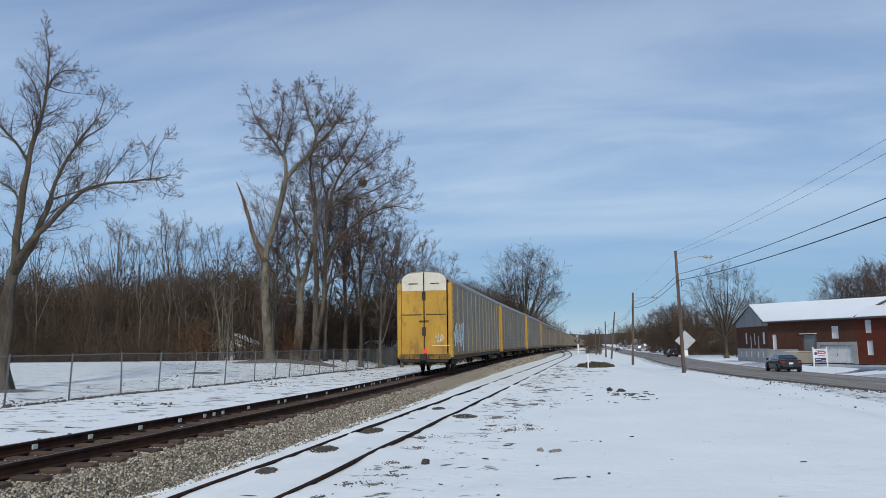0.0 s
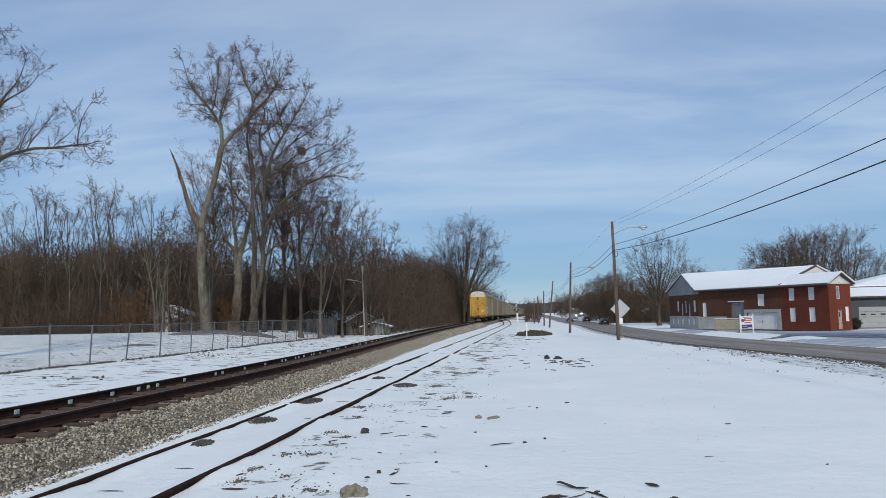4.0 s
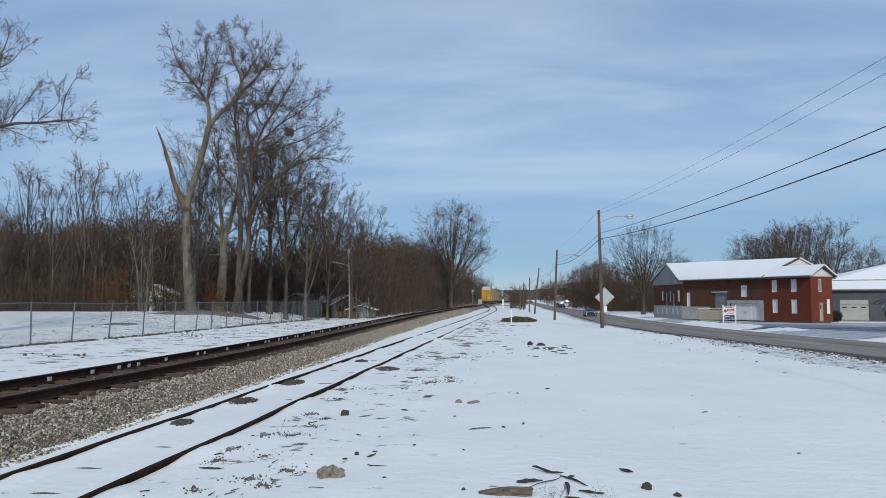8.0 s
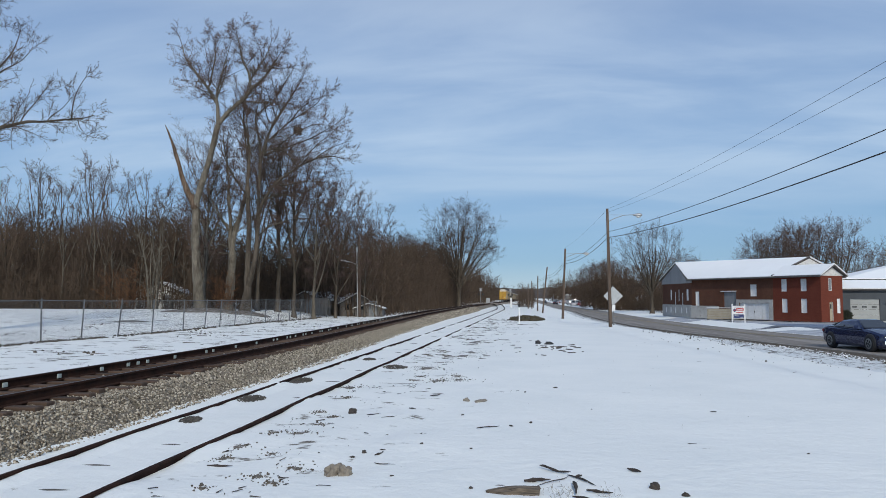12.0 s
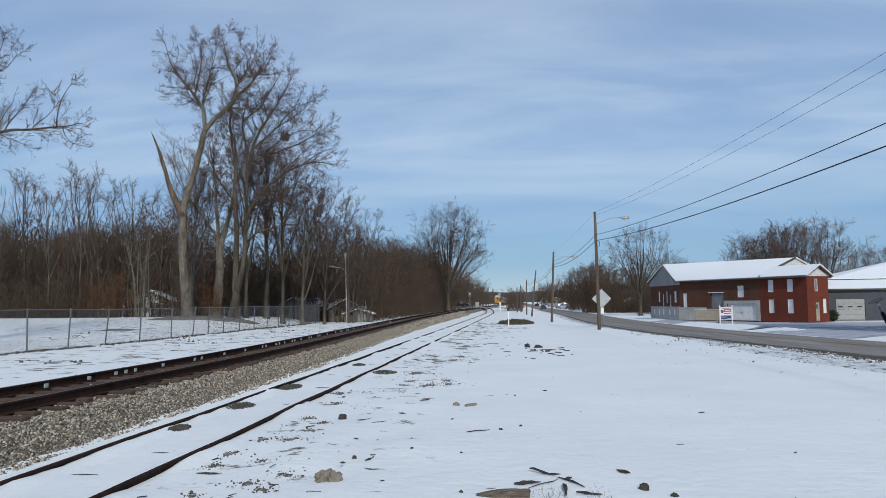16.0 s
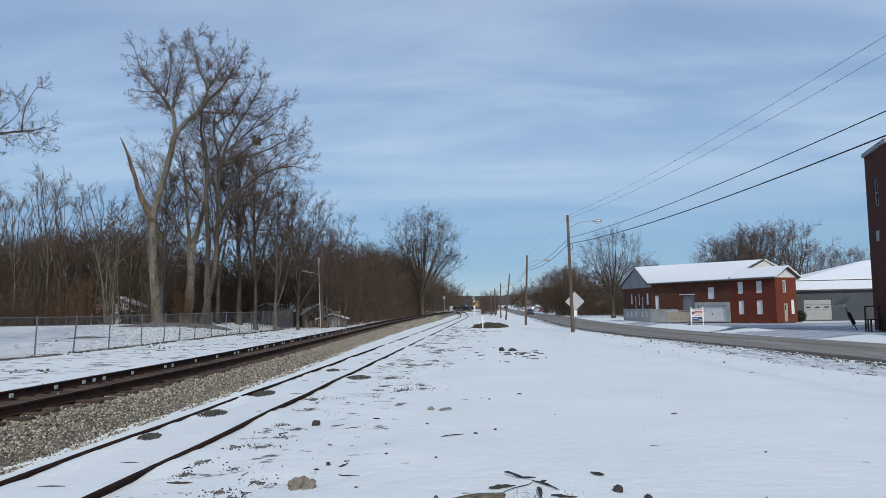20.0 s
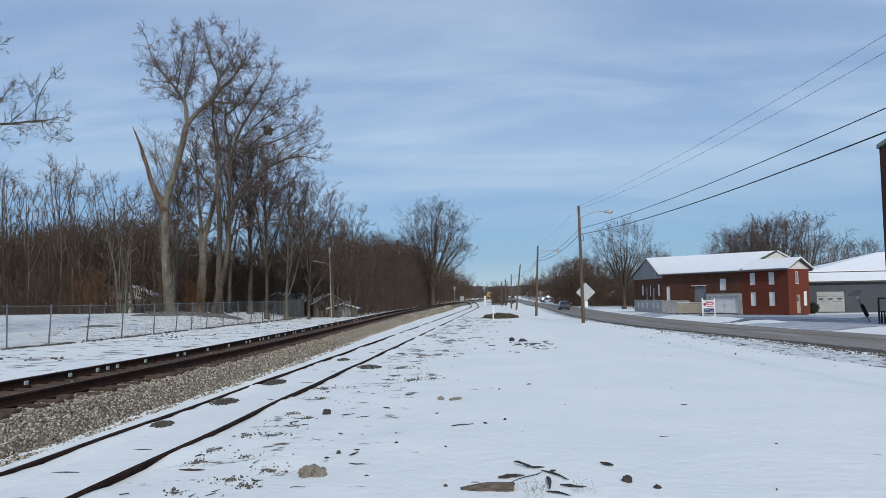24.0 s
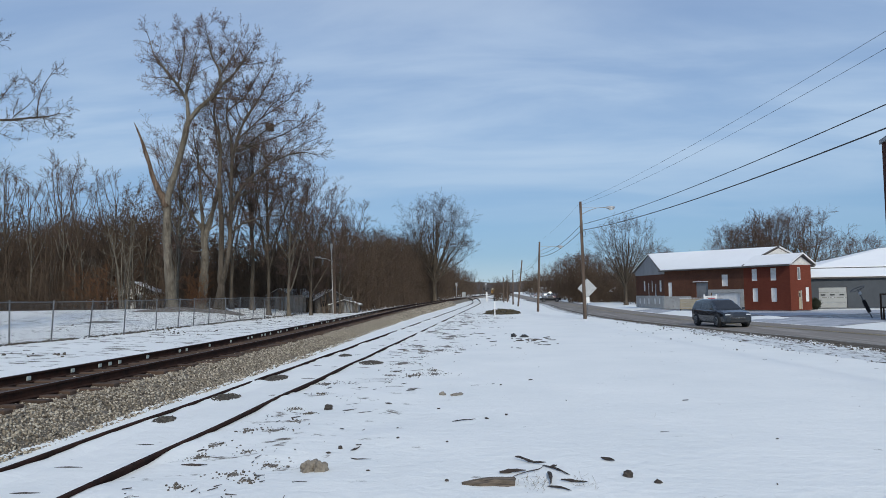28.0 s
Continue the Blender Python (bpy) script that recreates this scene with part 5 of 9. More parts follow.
def offshoots(g, pts, dirs, rr, L, n, angle, ratio, up):
    """n side shoots on each shoot: bases, directions, lengths and radii."""
    m, k = dirs.shape[:2]
    u = 0.15 + 0.85 * (np.arange(n)[None] + g.uniform(0, 1, (m, n))) / n
    f = np.minimum(u * k, k - 1e-3)
    j = f.astype(int)
    w = (f - j)[:, :, None]
    i = np.arange(m)[:, None]
    B = pts[i, j] * (1 - w) + pts[i, j + 1] * w
    T = dirs[i, j]
    r = rr[i, j]
    V = g.normal(0, 1, T.shape)
    V -= (V * T).sum(2, keepdims=True) * T
    V /= np.maximum(np.linalg.norm(V, axis=2, keepdims=True), 1e-6)
    a = g.normal(angle, 0.22, (m, n, 1))
    D = T * np.cos(a) + V * np.sin(a) + np.array([0, 0, up])
    ln_ = L[:, None] * ratio * (1.25 - 0.6 * u) * g.uniform(0.55, 1.3, (m, n))
    return B.reshape(-1, 3), D.reshape(-1, 3), ln_.reshape(-1), (r * 0.6).reshape(-1)


def crown_tree(seed, h, start=0.35, width=0.25, r=0.2, limbs=12, n=70, length=0.17, counts=(6, 4, 2), twig_r=0.008, step=0.5, lean=0.3, fan=False):
    """An upright tree: a stem, limbs that leave it in a spiral and rise, branches on them. fan: the stem soon divides."""
    t = Grown(seed, step)
    g = t.g
    lx, ly = g.normal(0, lean), g.normal(0, lean)
    if fan:
        t.limb([(0, 0, -0.3), (lx * 0.2, ly * 0.2, h * start), (lx * 0.4, ly * 0.4, h * (start + 0.14))], r, r * 0.8)
    else:
        t.limb([(0, 0, -0.3), (lx * 0.2, ly * 0.2, h * 0.3), (lx * 0.6, ly * 0.6, h * 0.6), (lx, ly, h * 0.86)], r, r * 0.12).tip()
    first = max(2, int(len(t.pos) * start))
    for k in range(limbs):
        u = start + (0.74 - start) * (k + g.uniform(0, 1)) / limbs
        z0, a = h * u, 2.4 * k + g.normal(0, 0.4)
        reach = h * width * g.uniform(0.6, 1.05) * (1.1 - 0.55 * k / limbs)
        dz = (h - z0) * g.uniform(0.55, 0.88)
        if fan:
            q = ((k * 7) % limbs + 0.5) / limbs
            u = start + 0.14 * g.uniform(0, 1)
            z0, reach = h * u, h * width * math.sqrt(q) * g.uniform(0.85, 1.05)
            dz = h * (0.97 - 0.42 * q * q) - z0
        c, s_ = math.cos(a), math.sin(a)
        x, y = lx * u, ly * u
        t.limb([(x, y, z0), (x + 0.45 * reach * c, y + 0.45 * reach * s_, z0 + 0.38 * dz), (x + 0.85 * reach * c, y + 0.85 * reach * s_, z0 + 0.72 * dz), (x + reach * c, y + reach * s_, z0 + dz)], r * (0.42 if fan else 0.48 - 0.2 * k / limbs), 0.018).tip()
    return t.branch(first, n, h * length, counts, 0.10, 0.15, twig_r, 0.02, 0.85, 0.85)


TREE_Z = 0.85
# forked old tree with a dead snag
t = Grown(11, 0.42)
t.limb([(-0.3, 0, -0.4), (-0.3, 0, 0), (-0.6, 0, 2.7), (-0.8, 0, 4.1)], 0.46, 0.37)
t.limb([(-0.8, 0, 4.1), (-0.95, 0, 6.0), (-0.9, 0, 8.0), (-1.0, 0, 9.3)], 0.36, 0.33)
t.limb([(-1.0, 0, 9.3), (-0.55, 0, 10.6), (-0.15, 0, 11.8), (0.2, 0, 13.0), (0.6, 0, 14.7), (0.85, 0, 15.9)], 0.28, 0.23)
t.limb([(0.85, 0, 15.9), (0.8, 0, 16.6), (0.7, 0, 17.6), (0.6, 0, 18.3)], 0.18, 0.11)
crown_from = len(t.pos)
t.limb([(0.7, 0, 17.9), (-0.3, 0.5, 19.4), (-1.7, 0.8, 20.9), (-2.7, 0.8, 22.3), (-2.8, 0.8, 23.4), (-3.2, 0.8, 24.2)], 0.15, 0.02).tip()
t.limb([(-0.2, 0.5, 19.6), (-0.1, 0.8, 21.0), (0.1, 1.0, 22.4), (0.1, 1.0, 23.8)], 0.09, 0.02).tip()
t.limb([(0.6, 0, 18.3), (1.2, -0.6, 19.6), (1.8, -1.0, 21.2), (2.3, -1.2, 22.8)], 0.09, 0.02).tip()
t.limb([(0.6, 0, 18.2), (0.9, 0.8, 20.0), (0.8, 1.6, 22.0), (0.7, 1.8, 23.6)], 0.07, 0.02).tip()
t.limb([(0.6, 0, 18.2), (-0.3, -0.6, 18.9), (-1.3, -0.8, 19.3), (-1.8, -0.8, 19.0)], 0.04, 0.012).tip()
t.limb([(0.9, 0, 16.0), (1.5, 0, 16.8), (2.2, 0, 17.3), (3.2, 0, 18.2), (3.7, 0, 19.0)], 0.20, 0.14)
t.limb([(3.7, 0, 19.0), (3.5, 0.3, 19.9), (3.2, 0.6, 20.9), (2.4, 0.8, 21.9), (2.2, 0.8, 23.2), (1.9, 0.8, 24.7)], 0.13, 0.02).tip()
t.limb([(3.7, 0, 19.0), (4.4, -0.5, 19.3), (5.2, -0.6, 19.9), (6.0, -0.7, 21.0), (6.8, -0.8, 22.4)], 0.14, 0.02).tip()
t.limb([(3.6, 0.2, 20.0), (4.2, 1.0, 21.5), (4.6, 1.6, 22.8), (4.9, 1.8, 24.0)], 0.09, 0.02).tip()
t.limb([(3.0, 0, 18.0), (4.2, 0.8, 18.1), (5.6, 1.0, 18.1), (6.9, 1.0, 18.0), (8.0, 1.0, 17.5)], 0.09, 0.02).tip()
t.fork(crown_from, 90, 3.0, 0.04, 0.85)
t.branch(crown_from, 560, 1.5, (6, 4, 1), 0.03, 0.06, 0.0085, 0.02, 0.85, 0.7)
old_tree = t.build("old_forked_tree", pose(-27.0, 59.4, TREE_Z), "tall bare forked tree with a broken dead snag", M["pale_bark"], M["twig"], M["twig_tip"])
# the dead fork: bare, split and pointed
s = Shape()
s.tube([(-1.0, 0, 8.8), (-1.35, 0, 9.7), (-1.8, 0, 10.5), (-2.3, 0, 11.7), (-2.55, 0.05, 12.6), (-2.8, 0, 13.4), (-3.1, 0, 14.2), (-3.35, 0.04, 14.9), (-3.6, 0, 15.5), (-3.85, 0, 15.95), (-3.95, 0, 16.15)], [0.30, 0.26, 0.23, 0.20, 0.16, 0.18, 0.13, 0.09, 0.075, 0.05, 0.012], 10)
s.v = [(x + 0.07 * noise.noise(Vector((x * 4, y * 4, z * 1.1))), y, z) for x, y, z in s.v]
s.tube([(-2.5, 0.1, 12.3), (-2.75, 0.25, 13.0), (-2.85, 0.25, 13.7)], [0.13, 0.09, 0.01], 7)
part("dead_snag", s, M["snag_wood"], old_tree, "barkless broken dead fork", smooth=True)

# the great tree beside it: twin stems with long arching limbs
t = Grown(21, 0.42)
t.limb([(-0.95, 0, -0.4), (-0.95, 0, 0), (-0.8, 0, 2.3)], 0.38, 0.33)
t.limb([(-0.8, 0, 2.3), (-0.85, 0, 4.2), (-0.8, 0, 6.6), (-0.9, 0, 9.0), (-1.05, 0, 11.5), (-0.9, 0, 14.4), (-1.2, 0, 15.9), (-1.5, 0, 17.2), (-1.2, 0, 19.5), (-0.9, 0, 21.0)], 0.27, 0.03).tip()
t.limb([(-0.8, 0, 2.4), (-0.5, -0.3, 3.0), (0.1, -0.6, 4.7), (0.2, -0.6, 7.1), (0.2, -0.6, 11.5), (0.3, -0.6, 12.9), (0.0, -0.4, 15.0), (-0.4, -0.2, 17.0), (0.1, 0, 19.5)], 0.24, 0.03).tip()
crown_from = len(t.pos)
t.limb([(0.3, -0.6, 12.9), (0.9, -0.9, 14.6), (1.4, -1, 15.9), (2.4, -1, 17.3), (3.6, -1, 19.2)], 0.15, 0.02).tip()
t.limb([(0.3, -0.6, 13.2), (1.0, -1.4, 13.9), (2.2, -1.6, 14.0), (3.0, -1.6, 13.7), (3.7, -1.6, 12.8), (4.4, -1.6, 11.4)], 0.12, 0.02).tip()
t.limb([(0.2, -0.6, 8.3), (0.95, -1.2, 10.0), (1.9, -1.5, 10.9), (2.7, -1.5, 11.6), (3.7, -1.5, 12.3), (5.4, -1.5, 13.0), (7.0, -1.5, 13.2), (8.2, -1.5, 12.7)], 0.15, 0.02).tip()
t.limb([(0.2, -0.6, 6.6), (1.5, -1.8, 7.3), (3.5, -2.2, 7.9), (5.5, -2.2, 8.0), (7.2, -2.2, 7.4)], 0.08, 0.015).tip()
t.limb([(0.2, -0.6, 9.6), (1.6, 0.4, 10.2), (3.6, 0.8, 10.1), (5.8, 0.8, 9.6)], 0.07, 0.015).tip()
t.limb([(-1.0, 0, 13.6), (-2.0, 1.6, 16.5), (-3.2, 2, 20.0)], 0.10, 0.02).tip()
t.limb([(0.9, -0.8, 14.6), (2.4, 1, 16.8), (4.9, 1, 18.5), (5.5, 1, 19.5)], 0.09, 0.02).tip()
t.limb([(0.3, -0.6, 13.4), (2.4, 0.5, 14.4), (4.1, 0.5, 15.0), (6.4, 0.5, 16.2), (7.4, 0.5, 16.9)], 0.09, 0.02).tip()
t.limb([(-0.9, 0, 9.8), (-2.4, -1, 12.5), (-3.6, -1.2, 15.5)], 0.09, 0.02).tip()
t.limb([(3.7, -1.5, 12.3), (5.0, -0.5, 14.2), (6.4, 0.2, 15.6)], 0.06, 0.02).tip()
t.limb([(5.4, -1.5, 13.0), (6.6, -0.8, 14.2), (7.8, -0.6, 14.6)], 0.05, 0.02).tip()
t.limb([(1.4, -1, 15.9), (2.2, -0.2, 17.8), (3.3, 0.2, 19.6), (4.1, 0.3, 21.4)], 0.09, 0.02).tip()
t.limb([(-0.4, -0.2, 17.0), (1.0, 0.8, 18.6), (2.0, 1.2, 20.6), (2.8, 1.2, 22.0)], 0.08, 0.02).tip()
t.limb([(2.4, 0.9, 16.8), (3.8, -0.4, 17.6), (5.0, -0.8, 18.2), (6.1, -0.8, 18.5)], 0.06, 0.02).tip()
t.limb([(2.2, -1.6, 14.0), (4.0, -2.4, 14.9), (5.6, -2.6, 15.6), (7.0, -2.6, 15.4)], 0.06, 0.02).tip()
t.limb([(1.9, -1.5, 10.9), (3.2, -2.4, 10.6), (5.0, -2.8, 10.9), (6.8, -2.8, 10.8)], 0.06, 0.02).tip()
t.fork(crown_from, 105, 3.2, 0.04, 0.85)
t.fork(16, 40, 3.2, 0.2, 0.9)
t.branch(16, 850, 1.55, (6, 4, 1), 0.03, 0.05, 0.0085, 0.02, 0.85, 0.7)
t.build("tall_tree", pose(-22.9, 60.6, ground_z(-22.9, 60.6)), "tall bare twin-stemmed tree with long arching limbs", M["bark"], M["twig"], M["twig_tip"], group="tall trees behind the fence")
# pale trunk between the two
t = Grown(22, 0.42)
t.limb([(0, 0, -0.4), (0, 0, 0), (0.15, 0, 3.2), (0.25, 0, 5.2)], 0.40, 0.33)
t.limb([(0.25, 0, 5.2), (0.5, 0, 7.2), (1.1, 0, 9.2), (1.6, 0, 11.5), (1.5, 0, 15.0), (1.2, 0, 18.0)], 0.24, 0.03).tip()
t.limb([(0.2, 0, 5.0), (-0.2, 0.4, 7.0), (-0.6, 0.8, 9.5), (-0.9, 1.0, 13.0), (-1.4, 1.2, 16.5)], 0.20, 0.03).tip()
t.limb([(-0.2, 0.4, 7.0), (-1.4, -0.6, 9.5), (-2.3, -0.8, 12.5)], 0.10, 0.02).tip()
t.fork(18, 50, 3.2, 0.25, 0.8)
t.branch(18, 260, 1.5, (6, 4, 1), 0.12, 0.1, 0.008, 0.05, 0.85, 0.6)
t.build("tall_tree", pose(-26.4, 63.0, ground_z(-26.4, 63.0)), "tall bare tree with a pale thick trunk", M["pale_bark"], M["twig"], M["twig_tip"], group="tall trees behind the fence")
for i, (x, y, h, r, seed, cs, wd, n) in enumerate([(-29.3, 64.5, 16.5, 0.2, 25, 0.25, 0.19, 750), (-24.6, 65.2, 17.0, 0.24, 29, 0.2, 0.15, 600), (-20.9, 64.6, 16.5, 0.22, 30, 0.2, 0.17, 700), (-19.2, 65.0, 13.8, 0.2, 23, 0.15, 0.28, 800), (-17.6, 66.6, 12.2, 0.15, 24, 0.15, 0.28, 750), (-23.6, 68.0, 17.0, 0.26, 26, 0.25, 0.17, 600), (-31.6, 69, 12.5, 0.15, 27, 0.2, 0.22, 500), (-15.9, 71, 9.5, 0.12, 28, 0.15, 0.26, 420)]):
    t = crown_tree(seed, h, cs, wd, r * 0.8, 13, n // 8, 0.15, (6, 4, 1))
    t.fork(8, 26, h * 0.16, 0.25, 0.8).branch(8, n // 9, h * 0.10, (6, 4, 1), 0.1, 0.1, 0.008, 0.04, 0.85, 0.7)
    t.build("tall_tree", pose(x, y, ground_z(x, y)), "tall bare grey-barked deciduous tree in winter", M["bark"] if i % 3 else M["pale_bark"], M["twig"], M["twig_tip"], group="tall trees behind the fence")
# the spreading tree by the fence at the clip's beginning
t = Grown(31, 0.3)
t.limb([(0, 0, -0.4), (0, 0, 0), (-0.1, 0, 2.4), (0, 0, 4.6), (0.2, 0, 5.9)], 0.34, 0.27)
limb_from = len(t.pos) + 6
t.limb([(0.2, 0, 5.9), (0.4, 0, 7.9), (0.6, 0, 9.8), (0.7, 0, 11.4), (1.0, 0, 12.4), (1.3, 0, 13.5), (1.5, 0, 14.5), (1.6, 0, 15.6), (1.7, 0, 16.4), (1.4, 0, 17.3), (1.1, 0, 18.2)], 0.20, 0.012).tip()
t.limb([(0.1, 0, 5.2), (0.8, 0.6, 7.3), (1.1, 0.8, 8.7), (1.4, 0.8, 9.5)], 0.17, 0.13)
t.limb([(1.4, 0.8, 9.5), (1.5, 0.8, 10.2), (2.1, 0.8, 11.2), (2.8, 0.8, 12.1), (3.5, 0.8, 13.1), (4.0, 0.8, 13.7), (4.2, 0.8, 14.7)], 0.10, 0.012).tip()
t.limb([(1.4, 0.8, 9.4), (2.3, 1.4, 9.6), (3.1, 1.6, 10.1), (3.5, 1.6, 10.5), (3.6, 1.6, 11.2)], 0.06, 0.012).tip()
t.limb([(2.7, 0.8, 12.0), (3.7, 0.4, 12.5), (4.6, 0.2, 12.8), (5.1, 0.2, 13.2), (5.3, 0.2, 13.5)], 0.055, 0.012).tip()
t.limb([(0.4, 0, 5.6), (1.1, -0.3, 6.6), (1.7, -0.3, 7.8), (1.5, 0.4, 9.3)], 0.12, 0.09)
t.limb([(0.7, 0, 11.0), (0.3, -0.5, 12.0), (-0.5, -0.8, 12.9), (-1.4, -0.8, 13.7), (-2.6, -0.8, 14.4)], 0.08, 0.012).tip()
t.limb([(0.8, 0, 11.9), (0.4, 0.5, 12.9), (-0.2, 0.8, 13.9), (-0.5, 0.8, 14.8)], 0.05, 0.012).tip()
t.limb([(1.2, 0, 13.4), (0.7, 0.4, 14.4), (0.4, 0.5, 15.1), (-0.2, 0.5, 16.1)], 0.05, 0.012).tip()
t.limb([(1.5, 0, 14.7), (2.1, -0.4, 15.2), (2.9, -0.5, 15.5), (4.0, -0.5, 15.2)], 0.045, 0.010).tip()
t.limb([(1.5, 0, 15.0), (2.0, 0.5, 14.8), (3.3, 0.7, 14.6)], 0.035, 0.010).tip()
t.limb([(0.5, 0, 8.6), (-0.8, 0.8, 10.0), (-2.4, 1.0, 11.0), (-4.2, 1.0, 12.2)], 0.08, 0.012).tip()
t.limb([(0.2, 0, 5.6), (1.0, -0.6, 6.1), (2.0, -1, 7.0), (3.1, -1, 8.0), (3.9, -1, 8.9), (4.7, -1, 9.4), (5.6, -1, 9.6), (6.6, -1, 9.7), (7.5, -1, 9.8), (8.3, -1, 9.7), (9.1, -1, 9.8)], 0.17, 0.02).tip()
t.limb([(8.0, -1, 9.7), (8.2, -1.2, 10.4), (8.4, -1.3, 10.9), (8.9, -1.3, 11.4)], 0.035, 0.010).tip()
t.limb([(5.3, -1, 9.6), (5.9, -1.6, 9.1), (7.0, -1.8, 8.7)], 0.035, 0.010).tip()
t.limb([(4.4, -1, 9.2), (4.0, -0.6, 10.2), (3.8, -0.4, 11.1)], 0.04, 0.010).tip()
t.limb([(5.7, -1, 9.7), (6.1, -0.6, 10.6), (6.4, -0.4, 11.3)], 0.035, 0.010).tip()
t.limb([(8.4, -1, 9.7), (8.7, -1.4, 9.1), (9.2, -1.5, 8.7)], 0.03, 0.010).tip()
t.limb([(6.9, -1, 9.8), (7.3, -0.6, 10.3), (7.5, -0.4, 10.8)], 0.03, 0.010).tip()
t.branch(limb_from, 300, 1.9, (5, 4, 1), 0.15, 0.0, 0.0075, 0.03, 0.95)
t.build("fence_tree", pose(-27.9, 30.8, ground_z(-27.9, 30.8)), "bare spreading tree with a long low limb behind the fence", M["bark"], M["twig"])

# woods: a few grown trees, placed many times
wood_kinds = []
for i in range(7):
    t = crown_tree(50 + i, 11.0, 0.26, (0.15, 0.20, 0.13)[i % 3], 0.085, 12, 40, 0.13, (5, 3, 0), 0.011)
    wood_kinds.append(t.build("wood_tree", pose(0, -40 - 8 * i, 0), "slender bare tree at the wood's edge", M["bark"] if i % 2 else M["pale_bark"], M["dark_twig"], M["twig_tip"] if i % 3 == 0 else None, group="trees of the wood"))
round_kinds = []
for i in range(3):
    t = crown_tree(70 + i, 11.0, 0.14, 0.40, 0.2, 24, 80, 0.26, (7, 4, 0), 0.013, fan=True)
    round_kinds.append(t.build("broad_tree", pose(0, -40 - 8 * i, 0), "broad bare tree with a rounded crown", M["bark"], M["twig"], M["twig_tip"], group="broad trees"))
rng = random.Random(77)


def plant(x, y, h, i=None):
    k = wood_kinds[rng.randrange(len(wood_kinds))] if i is None else round_kinds[i % 3]
    ob = copy_thing(k, pose(x, y, ground_z(x, y) - 0.1, 0, 0, rng.uniform(0, 360)))
    f = h / 11.0
    ob.scale = (f * rng.uniform(0.9, 1.15), f * rng.uniform(0.9, 1.15), f)
    return ob


def thicket(name, spots, seed, mat, label, r=0.035, twigs=16, sub=2, lean=0.12, twig_len=0.22, twig_r=0.010):
    """Undergrowth of thin stems with side twigs, one object. spots: x, y, height."""
    g = np.random.RandomState(seed)
    S = np.array([(x, y, ground_z(x, y) - 0.1, h) for x, y, h in spots])
    n = len(S)
    base, H = S[:, :3], S[:, 3:4]
    d1 = np.c_[g.normal(0, lean, (n, 2)), np.ones(n)]
    d2 = d1 + np.c_[g.normal(0, lean * 1.4, (n, 2)), np.zeros(n)]
    m1 = base + d1 * H * 0.45
    m2 = m1 + d2 * H * 0.55
    rr = r * np.sqrt(H[:, 0] / 8)
    P0, P1, R0, R1 = [base, m1], [m1, m2], [rr, rr * 0.7], [rr * 0.7, rr * 0.2]
    for k in range(twigs):
        u = g.uniform(0.12, 1.0, (n, 1))
        q = np.where(u < 0.45, base + (m1 - base) * (u / 0.45), m1 + (m2 - m1) * ((u - 0.45) / 0.55))
        d = np.c_[g.normal(0, 0.55, (n, 2)), g.uniform(0.15, 1.1, n)]
        ln_ = H * twig_len * g.uniform(0.5, 1.3, (n, 1)) * (1.15 - 0.6 * u)
        e = q + d * ln_
        P0.append(q); P1.append(e); R0.append(rr * 0.38); R1.append(np.full(n, twig_r * 0.7))
        for j in range(sub):
            v = g.uniform(0.3, 0.9, (n, 1))
            q2 = q + (e - q) * v
            d2_ = d + np.c_[g.normal(0, 0.6, (n, 2)), g.normal(0.1, 0.4, n)]
            P0.append(q2); P1.append(q2 + d2_ * ln_ * 0.5); R0.append(np.full(n, twig_r)); R1.append(np.full(n, twig_r * 0.5))
    ob = new(name, prisms(name, np.concatenate(P0), np.concatenate(P1), np.concatenate(R0), np.concatenate(R1), mat))
    return tagged(ob, label, "undergrowth", kind="stuff")


def glade(spots):
    """Leaves the gaps in the brush through which the sheds and the cottage show."""
    out = []
    for i, (x, y, h) in enumerate(spots):
        q = x / y
        if y < 80 and -0.262 < q < -0.205 and i % 2:
            continue
        if y < 82 and -0.56 < q < -0.475 and i % 2:
            h = min(h, 1.6)
        out.append((x, y, h))
    return out


# the wood on the far side of the fence
for k in range(54):
    x = rng.uniform(-118, -34)
    plant(x, rng.uniform(75, 92), rng.uniform(9.0, 13.0) if x < -44 else rng.uniform(8, 11.5))
for k in range(26):
    plant(rng.uniform(-140, -62), rng.uniform(92, 120), rng.uniform(11, 14.5))
# single trees that stand out over the wood
for x, h in ((-54.6, 16.6), (-51.4, 15.6), (-48.0, 17.2), (-46.8, 15.4), (-43.4, 16.0), (-59.5, 15.0), (-64.5, 16.2), (-70.0, 14.6), (-38.6, 13.4), (-36.4, 12.2)):
    plant(x, 76.0 + rng.uniform(0, 3), h)
for i, ob in enumerate(wood_kinds):
    x, y = -95 + 8 * i, 82 + 2.5 * (i % 3)
    ob.matrix_basis = pose(x, y, ground_z(x, y) - 0.1)
for ob, (x, y) in zip(round_kinds, ((47, 147), (66, 158), (24, 216))):
    ob.matrix_basis = pose(x, y, ground_z(x, y) - 0.1)
    ob.scale = (1.15, 1.15, 1.15)
g = np.random.RandomState(3)
spots = [(x, g.uniform(73, 112), g.uniform(3.5, 12.0) if x < -42 else g.uniform(3, 8.5)) for x in g.uniform(-150, -24, 2000)]
spots += [(g.uniform(-34, -18), g.uniform(74, 95), g.uniform(3, 8)) for k in range(220)]
thicket("wood_undergrowth", glade(spots), 4, M["dark_twig"], "dense brown leafless undergrowth of the wood", 0.05, 17, 1, 0.12, 0.22, 0.025)
